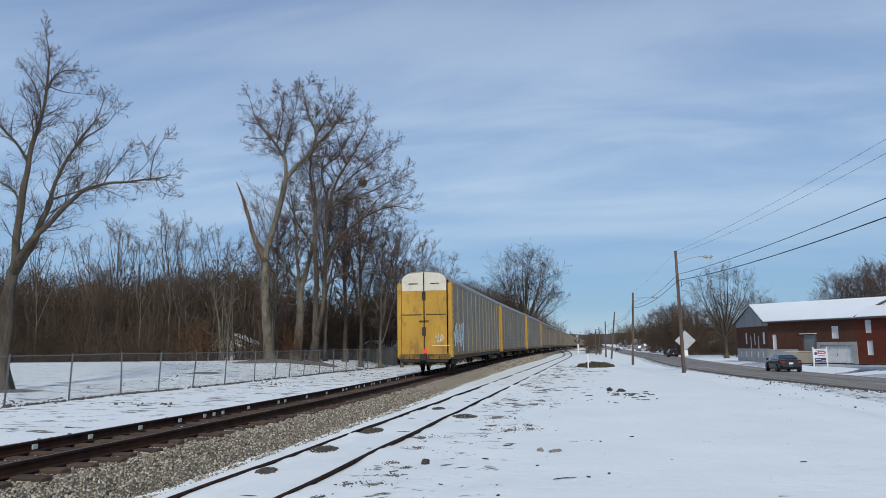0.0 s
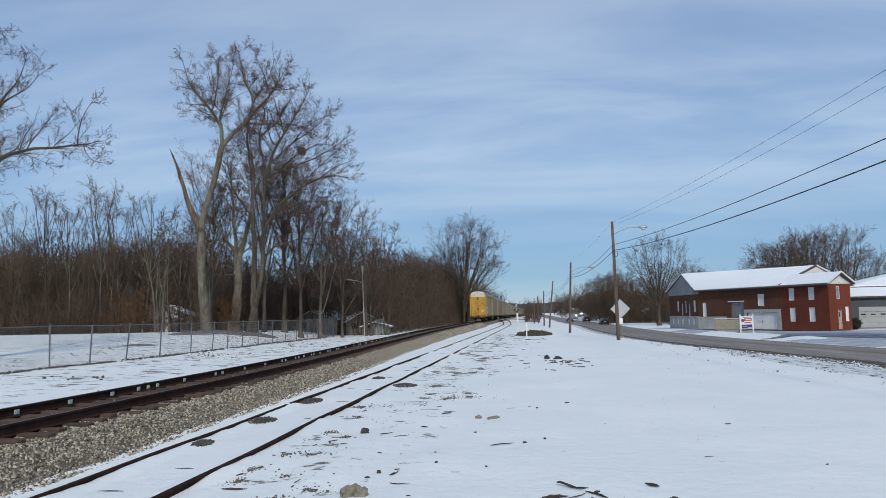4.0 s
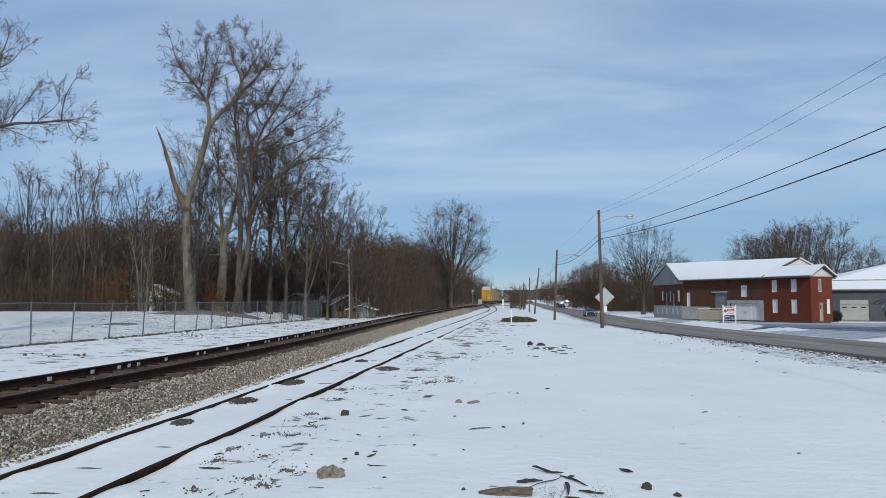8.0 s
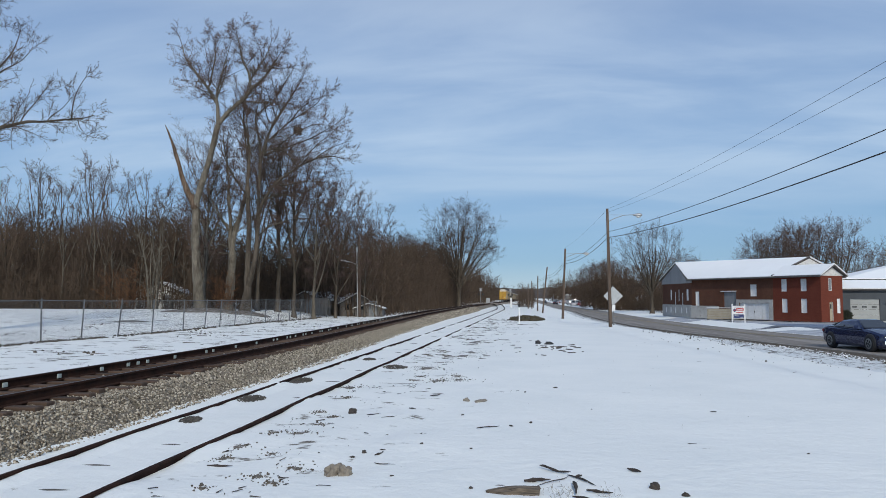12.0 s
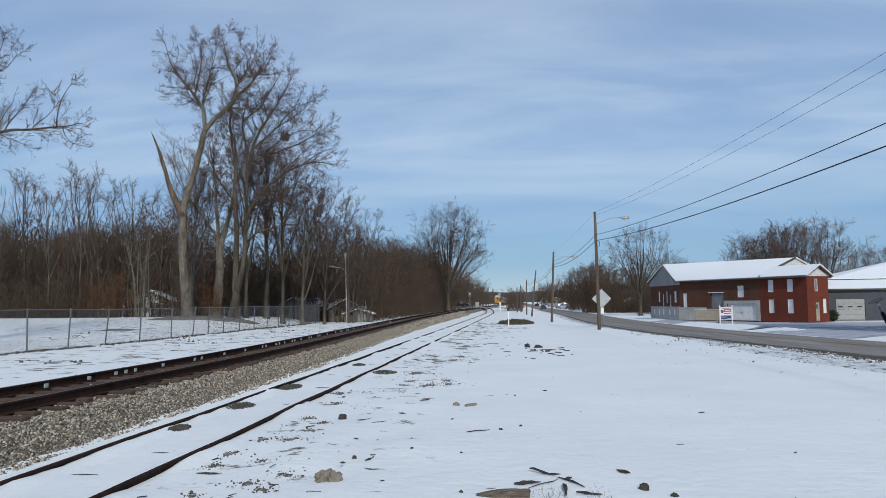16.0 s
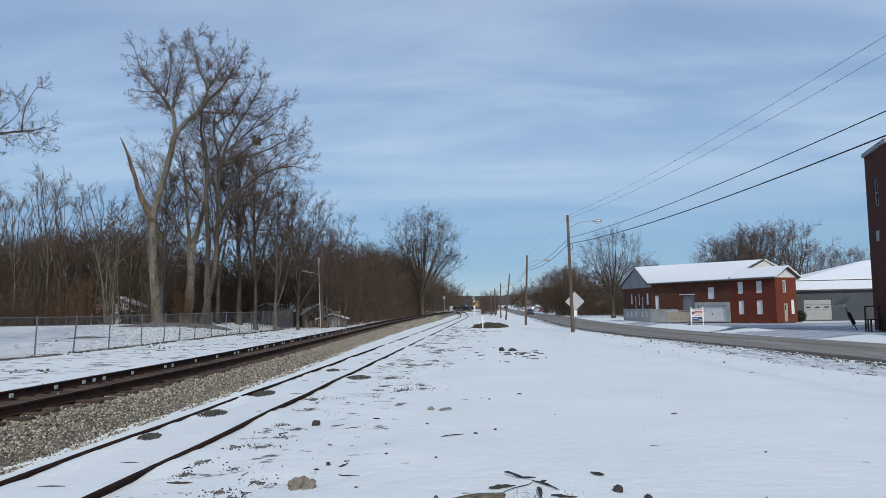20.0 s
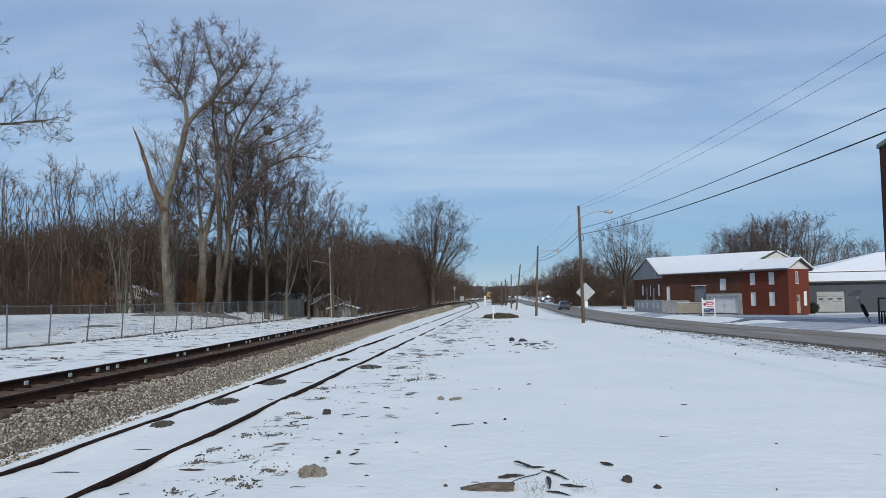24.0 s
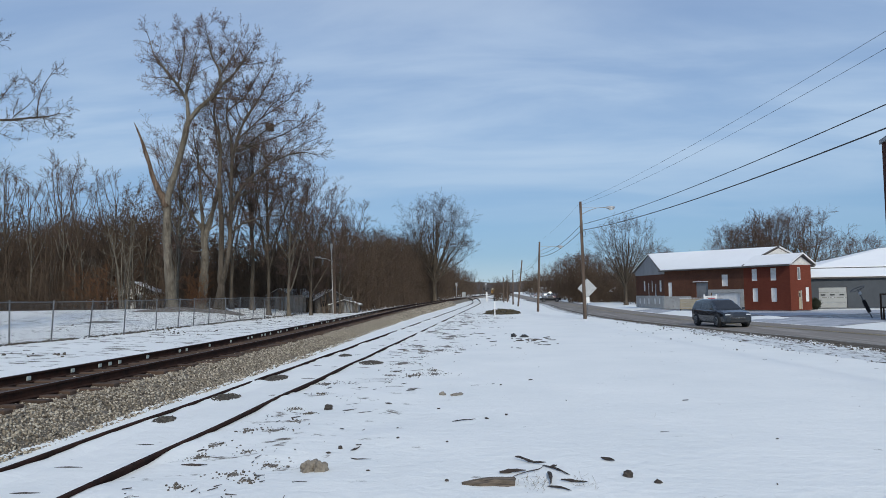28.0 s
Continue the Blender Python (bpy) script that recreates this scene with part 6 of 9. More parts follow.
spots = [(g.uniform(-150, -27), g.uniform(73, 84), g.uniform(4, 9)) for k in range(190)]
thicket("wood_edge", glade(spots), 44, M["bark"], "pale slender stems along the wood's edge", 0.05, 14, 2, 0.07, 0.2, 0.010)
spots = [(x, g.uniform(112, 150), g.uniform(11, 17) if x < -58 else g.uniform(6, 11)) for x in g.uniform(-240, -30, 1900)]
thicket("deep_wood", spots, 5, M["dark_twig"], "leafless wood behind, dense and brown", 0.10, 13, 1, 0.10, 0.22, 0.05)
spots = [(x, 72.5 + 0.02 * (x + 24) + abs(g.normal(0, 4.0)), g.uniform(1.2, 4.6)) for x in g.uniform(-130, -25, 1500)]
thicket("wood_brush", glade(spots), 45, M["dark_twig"], "low tangled brown brush at the foot of the wood", 0.045, 10, 1, 0.2, 0.3, 0.018)
M["leaf_litter"] = simple("leaf_litter", (0.06, 0.045, 0.034), (0.15, 0.115, 0.085), 1.2, 0.95, 0, 0.6, 12, dirt=(0.34, 0.34, 0.33), coords="World", dist=0.05)


def litter_z(x, y):
    edge = min(smooth(72.6, 75.0, y + 1.2 * noise.noise(Vector((x * 0.25, y * 0.25, 61)))), smooth(-24.5, -28.0, x))
    return ground_z(x, y) - 0.12 + 0.17 * edge


wood_floor = new("wood_floor", sheet("wood_floor", steps((-240, -130, 10), (-130, -24, 1.5)), steps((72, 90, 0.7), (90, 150, 4)), litter_z, M["leaf_litter"]))
tagged(wood_floor, "brown leaf litter under the trees of the wood", "wood floor", kind="structure")
# copper-leaved saplings
M["copper"] = simple("copper", (0.11, 0.058, 0.032), (0.19, 0.10, 0.055), 1, 0.9, bump=0, spec=0.1)
spots = [(-40.5 + g.normal(0, 1.6), 70.5 + g.normal(0, 1.2), g.uniform(2.0, 5.0)) for k in range(18)]
thicket("copper_saplings", spots, 6, M["copper"], "copper-brown saplings that keep dead leaves", 0.03, 16, 3, 0.16, 0.28, 0.015)
spots = [(-26.0 + g.normal(0, 0.55), 62.0 + g.normal(0, 0.4), g.uniform(1.5, 4.2)) for k in range(12)]
thicket("copper_saplings", spots, 16, M["copper"], "copper-brown brush with dead leaves between trunks", 0.025, 16, 3, 0.14, 0.24, 0.013)
# pale multi-stemmed saplings at the wood's edge
spots = [(-37.2 + g.normal(0, 0.7), 70.0 + g.normal(0, 0.5), g.uniform(7, 10)) for k in range(9)]
thicket("pale_saplings", spots, 7, M["pale_bark"], "pale multi-stemmed saplings at the wood's edge", 0.085, 10, 2, 0.09, 0.2, 0.014)

# hedge wood beside the main line
spots = []
for k in range(1200):
    y = 73.6 + 108 * g.uniform(0, 1) ** 1.15
    d = g.uniform(4.6, 15)
    h = (6.5 + 4.0 * g.uniform(0, 1) + 0.055 * (y - 72)) * (0.5 + 0.5 * min(1.0, (d - 4.0) / 4.0)) * (0.9 + 0.3 * noise.noise(Vector((y * 0.12, 0, 20))))
    spots.append((rail_line(y)[0] - d, y, h))
hedge_spots = glade(spots)
thicket("hedge_wood", hedge_spots[::2], 8, M["red_twig"], "leafless brown hedge wood beside the main line", 0.05, 18, 2, 0.09, 0.2, 0.012)
thicket("hedge_wood", hedge_spots[1::2], 28, M["dark_twig"], "dark leafless hedge wood beside the main line", 0.05, 18, 2, 0.12, 0.2, 0.013)
low = []
for k in range(900):
    y = 73 + 127 * g.uniform(0, 1)
    low.append((rail_line(y)[0] - g.uniform(3.6, 9), y, g.uniform(0.5, 2.4)))
thicket("line_brush", glade(low), 18, M["red_twig"], "low tangled brush along the main line", 0.03, 8, 1, 0.25, 0.35, 0.014)
for k in range(22):
    y = rng.uniform(84, 165)
    plant(rail_line(y)[0] - rng.uniform(6, 15), y, rng.uniform(9.5, 14))
spots = []
for k in range(900):
    y = 175 + 265 * g.uniform() ** 1.3
    spots.append((rail_line(y)[0] - g.uniform(6, 26), y, g.uniform(7, 14.5)))
thicket("line_wood", spots, 9, M["dark_twig"], "leafless wood along the line in the distance", 0.07, 14, 1, 0.10, 0.24, 0.045)
t = crown_tree(41, 18.6, 0.2, 0.40, 0.40, 34, 190, 0.25, (8, 5, 0), 0.014, fan=True)
t.build("round_tree", pose(-13.7, 148, 0.3), "large bare tree with a rounded fan-shaped crown by the line", M["bark"], M["twig"])

# right of the road
t = crown_tree(42, 15.4, 0.18, 0.42, 0.30, 26, 130, 0.26, (8, 5, 0), 0.012, fan=True)
t.build("yard_tree", pose(24.4, 150, -0.5), "large bare spreading yard tree beyond the warehouse", M["bark"], M["twig"])
for x, y, h, i in ((43.5, 142, 13.0, 0), (48, 140, 14.8, 1), (52, 144, 15, 2), (56, 141, 15.6, 0), (46, 150, 14, 2), (55.5, 152, 15.6, 1), (33, 168, 11.5, 1), (37, 172, 11, 2), (64, 140, 10.6, 1), (67.5, 143, 11.2, 2), (77, 144, 10.4, 0), (82, 144, 10, 2), (19.6, 203, 11.5, 2), (23, 208, 11.5, 0), (28, 210, 10, 1), (50.5, 150, 14.5, 2)):
    plant(x, y, h, i)
spots = [(g.uniform(17, 66), g.uniform(192, 262), g.uniform(4, 10)) for k in range(560)]
spots += [(g.uniform(17, 25), g.uniform(186, 202), g.uniform(7, 11.5)) for k in range(90)]
spots += [(g.uniform(16, 60), g.uniform(184, 200), g.uniform(0.8, 3)) for k in range(500)]
spots = [p for p in spots if p[0] > 0.086 * p[1]]
spots += [(g.uniform(28, 44), g.uniform(165, 190), g.uniform(3, 8)) for k in range(120)]
thicket("far_thicket", spots, 10, M["dark_twig"], "leafless brown thicket beyond the road", 0.05, 15, 1, 0.12, 0.24, 0.022)
spots = [(x, g.uniform(146, 190), g.uniform(5, 11.5) if x < 63 else g.uniform(4, 9.5)) for x in g.uniform(40, 110, 800)]
thicket("yard_thicket", spots, 11, M["dark_twig"], "leafless trees and brush behind the buildings", 0.06, 15, 1, 0.12, 0.24, 0.042)
spots = [(g.uniform(-2.6, 1.6), g.uniform(192, 225), g.uniform(3.0, 6.5)) for k in range(110)]
thicket("crossing_brush", spots, 12, M["red_twig"], "leafless brush beside the level crossing", 0.05, 16, 2, 0.10, 0.22, 0.018)
spots = [(g.uniform(-120, 260), g.uniform(430, 760), g.uniform(8, 17)) for k in range(1500)]
spots = [p for p in spots if not (rail_line(p[1])[0] - 6 < p[0] < road_line(p[1])[0] + ROAD_W + 5)]
thicket("horizon_wood", spots, 13, M["dark_twig"], "distant leafless woods on the horizon", 0.12, 10, 1, 0.08, 0.24, 0.07)


spots = [(g.uniform(0.012, 0.16) * y, y, g.uniform(7, 15)) for y in g.uniform(470, 560, 620)]
spots += [(g.uniform(0.10, 0.2) * y, y, g.uniform(5, 11)) for y in g.uniform(300, 400, 300)]
spots = [p for p in spots if p[0] > road_line(p[1])[0] + ROAD_W + 4]
thicket("lot_trees", spots, 48, M["dark_twig"], "dark leafless trees behind the distant parked cars", 0.10, 13, 1, 0.12, 0.24, 0.075)


# rounded clump of trees and brush at the bend of the road
for x, y, h, i in ((20.5, 250, 12.4, 0), (24.5, 246, 13.6, 1), (28.5, 251, 13.0, 2), (18.8, 264, 11.6, 1), (33, 244, 12.0, 0), (38, 238, 11.0, 2), (22.5, 258, 12.8, 2)):
    plant(x, y, h, i)
spots = [(g.uniform(17.5, 44), g.uniform(238, 256), g.uniform(2.5, 10)) for k in range(420)]
spots += [(g.uniform(19.5, 40), g.uniform(184, 206), g.uniform(1.0, 5.2)) for k in range(520)]
spots += [(g.uniform(27, 45), g.uniform(150, 178), g.uniform(0.8, 4.6)) for k in range(300)]
spots = [p for p in spots if p[0] > 0.066 * p[1]]
thicket("roadside_brush", spots, 46, M["dark_twig"], "dense brown leafless brush beyond the road", 0.05, 14, 1, 0.2, 0.28, 0.028)
spots = [(x, g.uniform(94, 114), g.uniform(7, 13) if x < -48 else g.uniform(5, 10)) for x in g.uniform(-190, -26, 1500)]
thicket("inner_wood", spots, 47, M["dark_twig"], "dense brown leafless inner wood", 0.08, 14, 1, 0.12, 0.24, 0.05)


# far wooded ridge that closes the horizon
M["ridge"] = simple("ridge", (0.062, 0.050, 0.042), (0.10, 0.082, 0.07), 0.02, 0.95, bump=0, fine=0.2, stretch=(1, 1, 0.3), coords="World")
s = Shape()
front, top, rear = [], [], []
for k in range(241):
    a = radians(-100 + 200 * k / 240)
    R = 1150
    h = 20 + 10 * noise.noise(Vector((k * 0.06, 0, 30))) + 3.0 * noise.noise(Vector((k * 0.7, 0, 31)))
    for row, rad, z in ((front, R, -4), (top, R + 60, h), (rear, R + 200, -4)):
        row.append((rad * math.sin(a), rad * math.cos(a), z))
s.loft([front, top, rear], closed=False, caps=False)
backdrop = new("backdrop", s.mesh("backdrop", M["ridge"], smooth=True, fix=False))
tagged(backdrop, "low wooded ridge along the horizon", "backdrop", kind="structure")


# ---- vehicles ----
def paint(name, c, rough=0.25, metal=0.3):
    m = simple(name, tuple(v * 0.85 for v in c), c, 1.2, rough, metal, 0.0, 8, dirt=tuple(0.6 * v + 0.06 for v in c), spec=0.5)
    m.node_tree.nodes["Principled BSDF"].inputs["Coat Weight"].default_value = 0.4
    return m


M["blue_paint"] = paint("blue_paint", (0.010, 0.021, 0.078))
M["slate_paint"] = paint("slate_paint", (0.042, 0.050, 0.062), 0.2, 0.4)
M["navy_paint"] = paint("navy_paint", (0.012, 0.015, 0.024))
M["jet_paint"] = paint("jet_paint", (0.010, 0.010, 0.012))
M["white_body"] = paint("white_body", (0.45, 0.46, 0.47), 0.45, 0.0)
M["silver_body"] = paint("silver_body", (0.22, 0.23, 0.24), 0.45, 0.2)
M["red_body"] = paint("red_body", (0.22, 0.02, 0.02), 0.3, 0.1)
M["chrome"] = simple("chrome", (0.5, 0.5, 0.5), (0.62, 0.62, 0.62), 4, 0.18, 0.95, 0)
M["head_glass"] = simple("head_glass", (0.55, 0.57, 0.58), (0.7, 0.72, 0.73), 5, 0.1, 0.2, 0)
M["red_glass"] = simple("red_glass", (0.25, 0.01, 0.01), (0.34, 0.02, 0.02), 5, 0.15, 0, 0)
m_, nt_, ln_, b_ = material("day_lamp", 0.3)
b_.inputs["Base Color"].default_value = (0.8, 0.85, 0.9, 1)
b_.inputs["Emission Color"].default_value = (0.9, 0.95, 1.0, 1)
b_.inputs["Emission Strength"].default_value = 2.2
M["day_lamp"] = m_

# each: length, width, stations of the lower body (y share from rear 0 to front 1, bottom, belt height, half-width share),
# stations of the cabin (y share, height, half-width share at the top)
KINDS = {
    "coupe": (4.78, 1.90, [(0.0, 0.42, 0.78, 0.78), (0.02, 0.24, 0.98, 0.90), (0.10, 0.18, 1.02, 0.99), (0.25, 0.17, 1.00, 1.0), (0.45, 0.17, 0.96, 0.95), (0.66, 0.17, 0.97, 0.97), (0.80, 0.17, 0.92, 0.99), (0.93, 0.17, 0.80, 0.93), (0.985, 0.20, 0.70, 0.84), (1.0, 0.30, 0.60, 0.74)],
              [(0.13, 1.03, 0.74), (0.27, 1.29, 0.64), (0.40, 1.35, 0.62), (0.50, 1.33, 0.63), (0.68, 0.97, 0.78)]),
    "sedan": (4.70, 1.82, [(0.0, 0.42, 0.85, 0.80), (0.02, 0.26, 1.02, 0.92), (0.10, 0.20, 1.06, 0.99), (0.30, 0.19, 1.00, 1.0), (0.50, 0.19, 0.98, 1.0), (0.70, 0.19, 0.97, 0.99), (0.85, 0.19, 0.90, 0.97), (0.97, 0.22, 0.74, 0.88), (1.0, 0.32, 0.62, 0.76)],
              [(0.10, 1.06, 0.76), (0.24, 1.38, 0.68), (0.40, 1.46, 0.66), (0.54, 1.43, 0.67), (0.72, 0.98, 0.82)]),
    "crossover": (4.88, 1.86, [(0.0, 0.45, 0.95, 0.84), (0.015, 0.28, 1.10, 0.94), (0.10, 0.24, 1.12, 0.99), (0.30, 0.23, 1.08, 1.0), (0.55, 0.23, 1.05, 1.0), (0.74, 0.23, 1.05, 0.99), (0.86, 0.23, 1.00, 0.98), (0.96, 0.25, 0.90, 0.92), (0.99, 0.28, 0.78, 0.86), (1.0, 0.36, 0.66, 0.80)],
                  [(0.015, 1.10, 0.84), (0.06, 1.60, 0.72), (0.25, 1.70, 0.70), (0.50, 1.69, 0.70), (0.56, 1.62, 0.72), (0.75, 1.06, 0.86)]),
    "pickup": (5.75, 2.0, [(0.0, 0.60, 1.05, 0.94), (0.01, 0.48, 1.16, 0.98), (0.30, 0.45, 1.16, 1.0), (0.55, 0.42, 1.14, 1.0), (0.78, 0.42, 1.15, 0.99), (0.95, 0.42, 1.10, 0.96), (1.0, 0.50, 0.98, 0.90)],
               [(0.34, 1.16, 0.86), (0.37, 1.82, 0.74), (0.48, 1.88, 0.73), (0.60, 1.84, 0.74), (0.72, 1.15, 0.86)]),
}


def vehicle(kind, m, body, label, category="car", group="", lit=False, plain=False):
    L, W, low, cab = KINDS[kind]
    hw = W / 2
    v = thing({"pickup": "pickup_truck", "crossover": "crossover_car", "coupe": "coupe_car", "sedan": "sedan_car"}[kind], m, label, category, group)
    s = Shape()
    rings = []
    for u, zb, zt, ws in low:
        y, w = (u - 0.5) * L, hw * ws
        mid = zb + (zt - zb) * 0.55
        rings.append([(-w * 0.90, y, zb), (-w * 0.985, y, zb + 0.10), (-w, y, mid), (-w * 0.975, y, zt - 0.10), (-w * 0.90, y, zt - 0.015), (-w * 0.45, y, zt + 0.02), (w * 0.45, y, zt + 0.02), (w * 0.90, y, zt - 0.015), (w * 0.975, y, zt - 0.10), (w, y, mid), (w * 0.985, y, zb + 0.10), (w * 0.90, y, zb)])
    s.loft(rings)
    part("body", s, body, v, smooth=False)

    def belt(u):
        for a, b in zip(low[:-1], low[1:]):
            if a[0] <= u <= b[0]:
                k = (u - a[0]) / max(b[0] - a[0], 1e-6)
                return a[2] + (b[2] - a[2]) * k
        return low[-1][2]
    s = Shape()
    rings, side = [], []
    for u, zt, wt in cab:
        y, zb, wb = (u - 0.5) * L, belt(u) - 0.03, hw * 0.93
        w = hw * wt
        zt = max(zt, zb + 0.02)
        rings.append([(-wb, y, zb), (-w - 0.02, y, zt - 0.07), (-w * 0.82, y, zt), (w * 0.82, y, zt), (w + 0.02, y, zt - 0.07), (wb, y, zb)])
        side.append((y, zb, wb, zt, w))
    s.loft(rings)
    part("cabin", s, body, v, smooth=False)
    # glass set just proud of the cabin
    def pane(nm, quad):
        a, b, c, d = [Vector(q) for q in quad]
        n = (b - a).cross(d - a).normalized()
        mid = (a + b + c + d) / 4
        if n.dot(mid - Vector((0, 0, 0.7))) < 0:
            n = -n
        sh = [mid + (q - mid) * 0.90 for q in (a, b, c, d)]
        part(nm, Shape().loft([[q - n * 0.02 for q in sh], [q + n * 0.012 for q in sh]]), M["dark_glass"], v)
    (y1, zb1, wb1, zt1, w1), (y0, zb0, wb0, zt0, w0) = side[-2], side[-1]
    pane("windscreen", [(-wb0 * 0.92, y0, zb0 + 0.05), (wb0 * 0.92, y0, zb0 + 0.05), (w1 * 0.92, y1, zt1 - 0.01), (-w1 * 0.92, y1, zt1 - 0.01)])
    (ya, zba, wba, zta, wa), (yb, zbb, wbb, ztb, wb_) = side[0], side[1]
    pane("rear_window", [(-wba * 0.9, ya, zba + 0.06), (wba * 0.9, ya, zba + 0.06), (wb_ * 0.9, yb, ztb - 0.02), (-wb_ * 0.9, yb, ztb - 0.02)])
    for sx in (-1, 1):
        cuts = [(yb + 0.05, 0.0), ((yb + y1) / 2 - 0.04, 0.0), ((yb + y1) / 2 + 0.04, 0.0), (y1 - 0.02, 0.0)]
        for (a, _), (b, _) in ((cuts[0], cuts[1]), (cuts[2], cuts[3])):
            fr = (y0 - y1) * 0.62 if b == cuts[3][0] else 0.0
            rr_ = (yb - ya) * 0.35 if a == cuts[0][0] else 0.0
            zt = min(ztb, zt1) - 0.12
            pane("side_window", [(sx * (wb1 + 0.004), a - rr_, zb1 + 0.06), (sx * (wb1 + 0.004), b + fr, zb1 + 0.06), (sx * (w1 + 0.035), b, zt), (sx * (w1 + 0.035), a, zt)])
    r = 0.34 if kind in ("coupe", "sedan") else (0.37 if kind == "crossover" else 0.42)
    for sy in (0.185, 0.81):
        for sx in (-1, 1):
            y = (sy - 0.5) * L
            part("wheel_arch", Shape().disc(sx * (hw * 0.90), y, r + 0.03, r + 0.06, hw * 0.205, 20, "x"), M["black_paint"], v)
            wh = part("wheel", Shape().disc(sx * (hw * 0.93), y, r, r, 0.22, 22, "x"), M["rubber"], v, smooth=False)
            if not plain:
                rim = Shape().disc(sx * (hw * 0.93 + 0.10), y, r, r * 0.66, 0.05, 20, "x", inner=r * 0.52)
                for k in range(5):
                    a = 2 * math.pi * k / 5
                    rim.tube([(sx * (hw * 0.93 + 0.11), y + 0.05 * math.cos(a), r + 0.05 * math.sin(a)), (sx * (hw * 0.93 + 0.11), y + r * 0.6 * math.cos(a), r + r * 0.6 * math.sin(a))], 0.028, 4)
                part("rim", rim, M["silver_body"], wh)
    zf = low[-2][2]
    yf = L / 2
    for sx in (-1, 1):
        part("headlight", Shape().box(sx * hw * 0.66, yf - 0.10, zf - 0.02, 0.34, 0.14, 0.11, 0.04), M["dark_glass"] if lit else M["head_glass"], v)
        part("tail_light", Shape().box(sx * hw * 0.72, -yf + 0.05, low[1][2] - 0.20, 0.36, 0.12, 0.15, 0.03), M["red_glass"], v)
        part("mirror", Shape().box(sx * (hw + 0.08), (side[-1][0] * 0.75 + side[-2][0] * 0.25), side[-1][1] + 0.10, 0.20, 0.10, 0.14, 0.03), body, v)
        if lit:
            part("day_light", Shape().box(sx * hw * 0.80, yf - 0.06, 0.42, 0.045, 0.14, 0.17, 0.02), M["day_lamp"], v, "lit white running light")
            part("day_light", Shape().box(sx * hw * 0.68, yf - 0.035, zf - 0.06, 0.30, 0.06, 0.022, 0.006), M["day_lamp"], v, "lit white running light")
    if not plain:
        g_ = part("grille", Shape().box(0, yf - 0.02, zf - 0.20, hw * 0.95, 0.08, 0.15, 0.02), M["black_paint"], v)
        if kind == "crossover":
            part("grille_bar", Shape().box(0, yf + 0.025, zf - 0.20, hw * 0.9, 0.03, 0.035, 0.01), M["chrome"], g_)
            part("grille_bar", Shape().box(0, yf + 0.025, zf - 0.20, 0.05, 0.03, 0.14, 0.01), M["chrome"], g_)
        part("lower_grille", Shape().box(0, yf - 0.02, 0.38, hw * 1.1, 0.08, 0.14, 0.02), M["black_paint"], v)
        part("number_plate", Shape().box(0, -yf - 0.005, low[1][2] - 0.30, 0.34, 0.03, 0.16, 0.008), M["white_paint"], v)
    if kind == "pickup":
        part("load_bed", Shape().box(0, -0.29 * L, 1.165, hw * 1.7, L * 0.31, 0.02), M["rubber"], v, "dark open load bed")
    return v


def road_pose(y, off, toward):
    x, z = road_line(y)
    xa, za = road_line(y - 1.5)
    xb, zb = road_line(y + 1.5)
    turn = math.degrees(math.atan2(-(xb - xa), 3.0)) + (180 if toward else 0)
    crown = 0.08 * (1 - abs(2 * off / ROAD_W - 1)) - 0.01
    return pose(x + off, y, z + crown, 0, 0, turn)


blue_car = vehicle("coupe", pose(0, 0, 0), M["blue_paint"], "dark blue sports coupe with lit running lights on the road", lit=True)
slate_car = vehicle("crossover", pose(0, 0, 0), M["slate_paint"], "slate-blue family crossover driving on the road")
navy_car = vehicle("sedan", pose(0, 0, 0), M["navy_paint"], "black sedan driving away on the road")
black_suv = vehicle("crossover", pose(0, 0, 0), M["jet_paint"], "black sport-utility car driving away on the road")
black_truck = vehicle("pickup", pose(0, 0, 0), M["jet_paint"], "black pickup truck crossing the tracks", "truck")

NEAR, FAR = ROAD_W * 0.27, ROAD_W * 0.75
BLUE_ROWS = [(0.0, 320), (3.5, 245), (5.5, 200), (7.0, 158), (8.0, 127), (9.0, 94), (9.6, 78.5), (10.3, 63.8), (11.0, 51.0), (11.8, 38.2), (12.3, 32), (13.5, 18), (15.0, 0), (18.0, -36), (19.0, -46), (28.0, -52)]
SLATE_ROWS = [(0.0, 620), (10.0, 420), (17.0, 268), (19.0, 236), (21.5, 196), (23.5, 162), (24.7, 122), (25.3, 102.5), (26.2, 79.5), (27.1, 62), (27.7, 52.3), (28.0, 47.6)]
NAVY_ROWS = [(0.0, 67.5), (1.0, 92), (2.0, 117), (3.0, 145), (6.0, 215), (12.0, 340), (28.0, 660)]
SUV_ROWS = [(0.0, 165), (2.0, 190), (3.5, 212), (8.0, 280), (28.0, 620)]
TRUCK_ROWS = [(0.0, -75), (8.0, -45), (14.0, -20.5), (16.0, -16.2), (18.0, -12.4), (19.0, -10.0), (20.0, -7.7), (21.0, -5.2), (21.5, -3.6), (23.5, 0.3), (25.0, 2.4), (26.0, 4.7), (26.8, 8.2), (28.0, 12.8)]
CROSS_Y = 205.0


def crossing_z(x):
    z0 = rail_line(CROSS_Y)[1] + 0.01
    return z0 + (road_line(CROSS_Y)[1] - z0) * smooth(-5.5, 6.0, x) + (0.25 - z0) * smooth(-14, -32, x)


def truck_pose(x):
    return pose(x, CROSS_Y, crossing_z(x), 0, math.degrees(math.atan2(crossing_z(x - 1) - crossing_z(x + 1), 2)) * 0, -90)


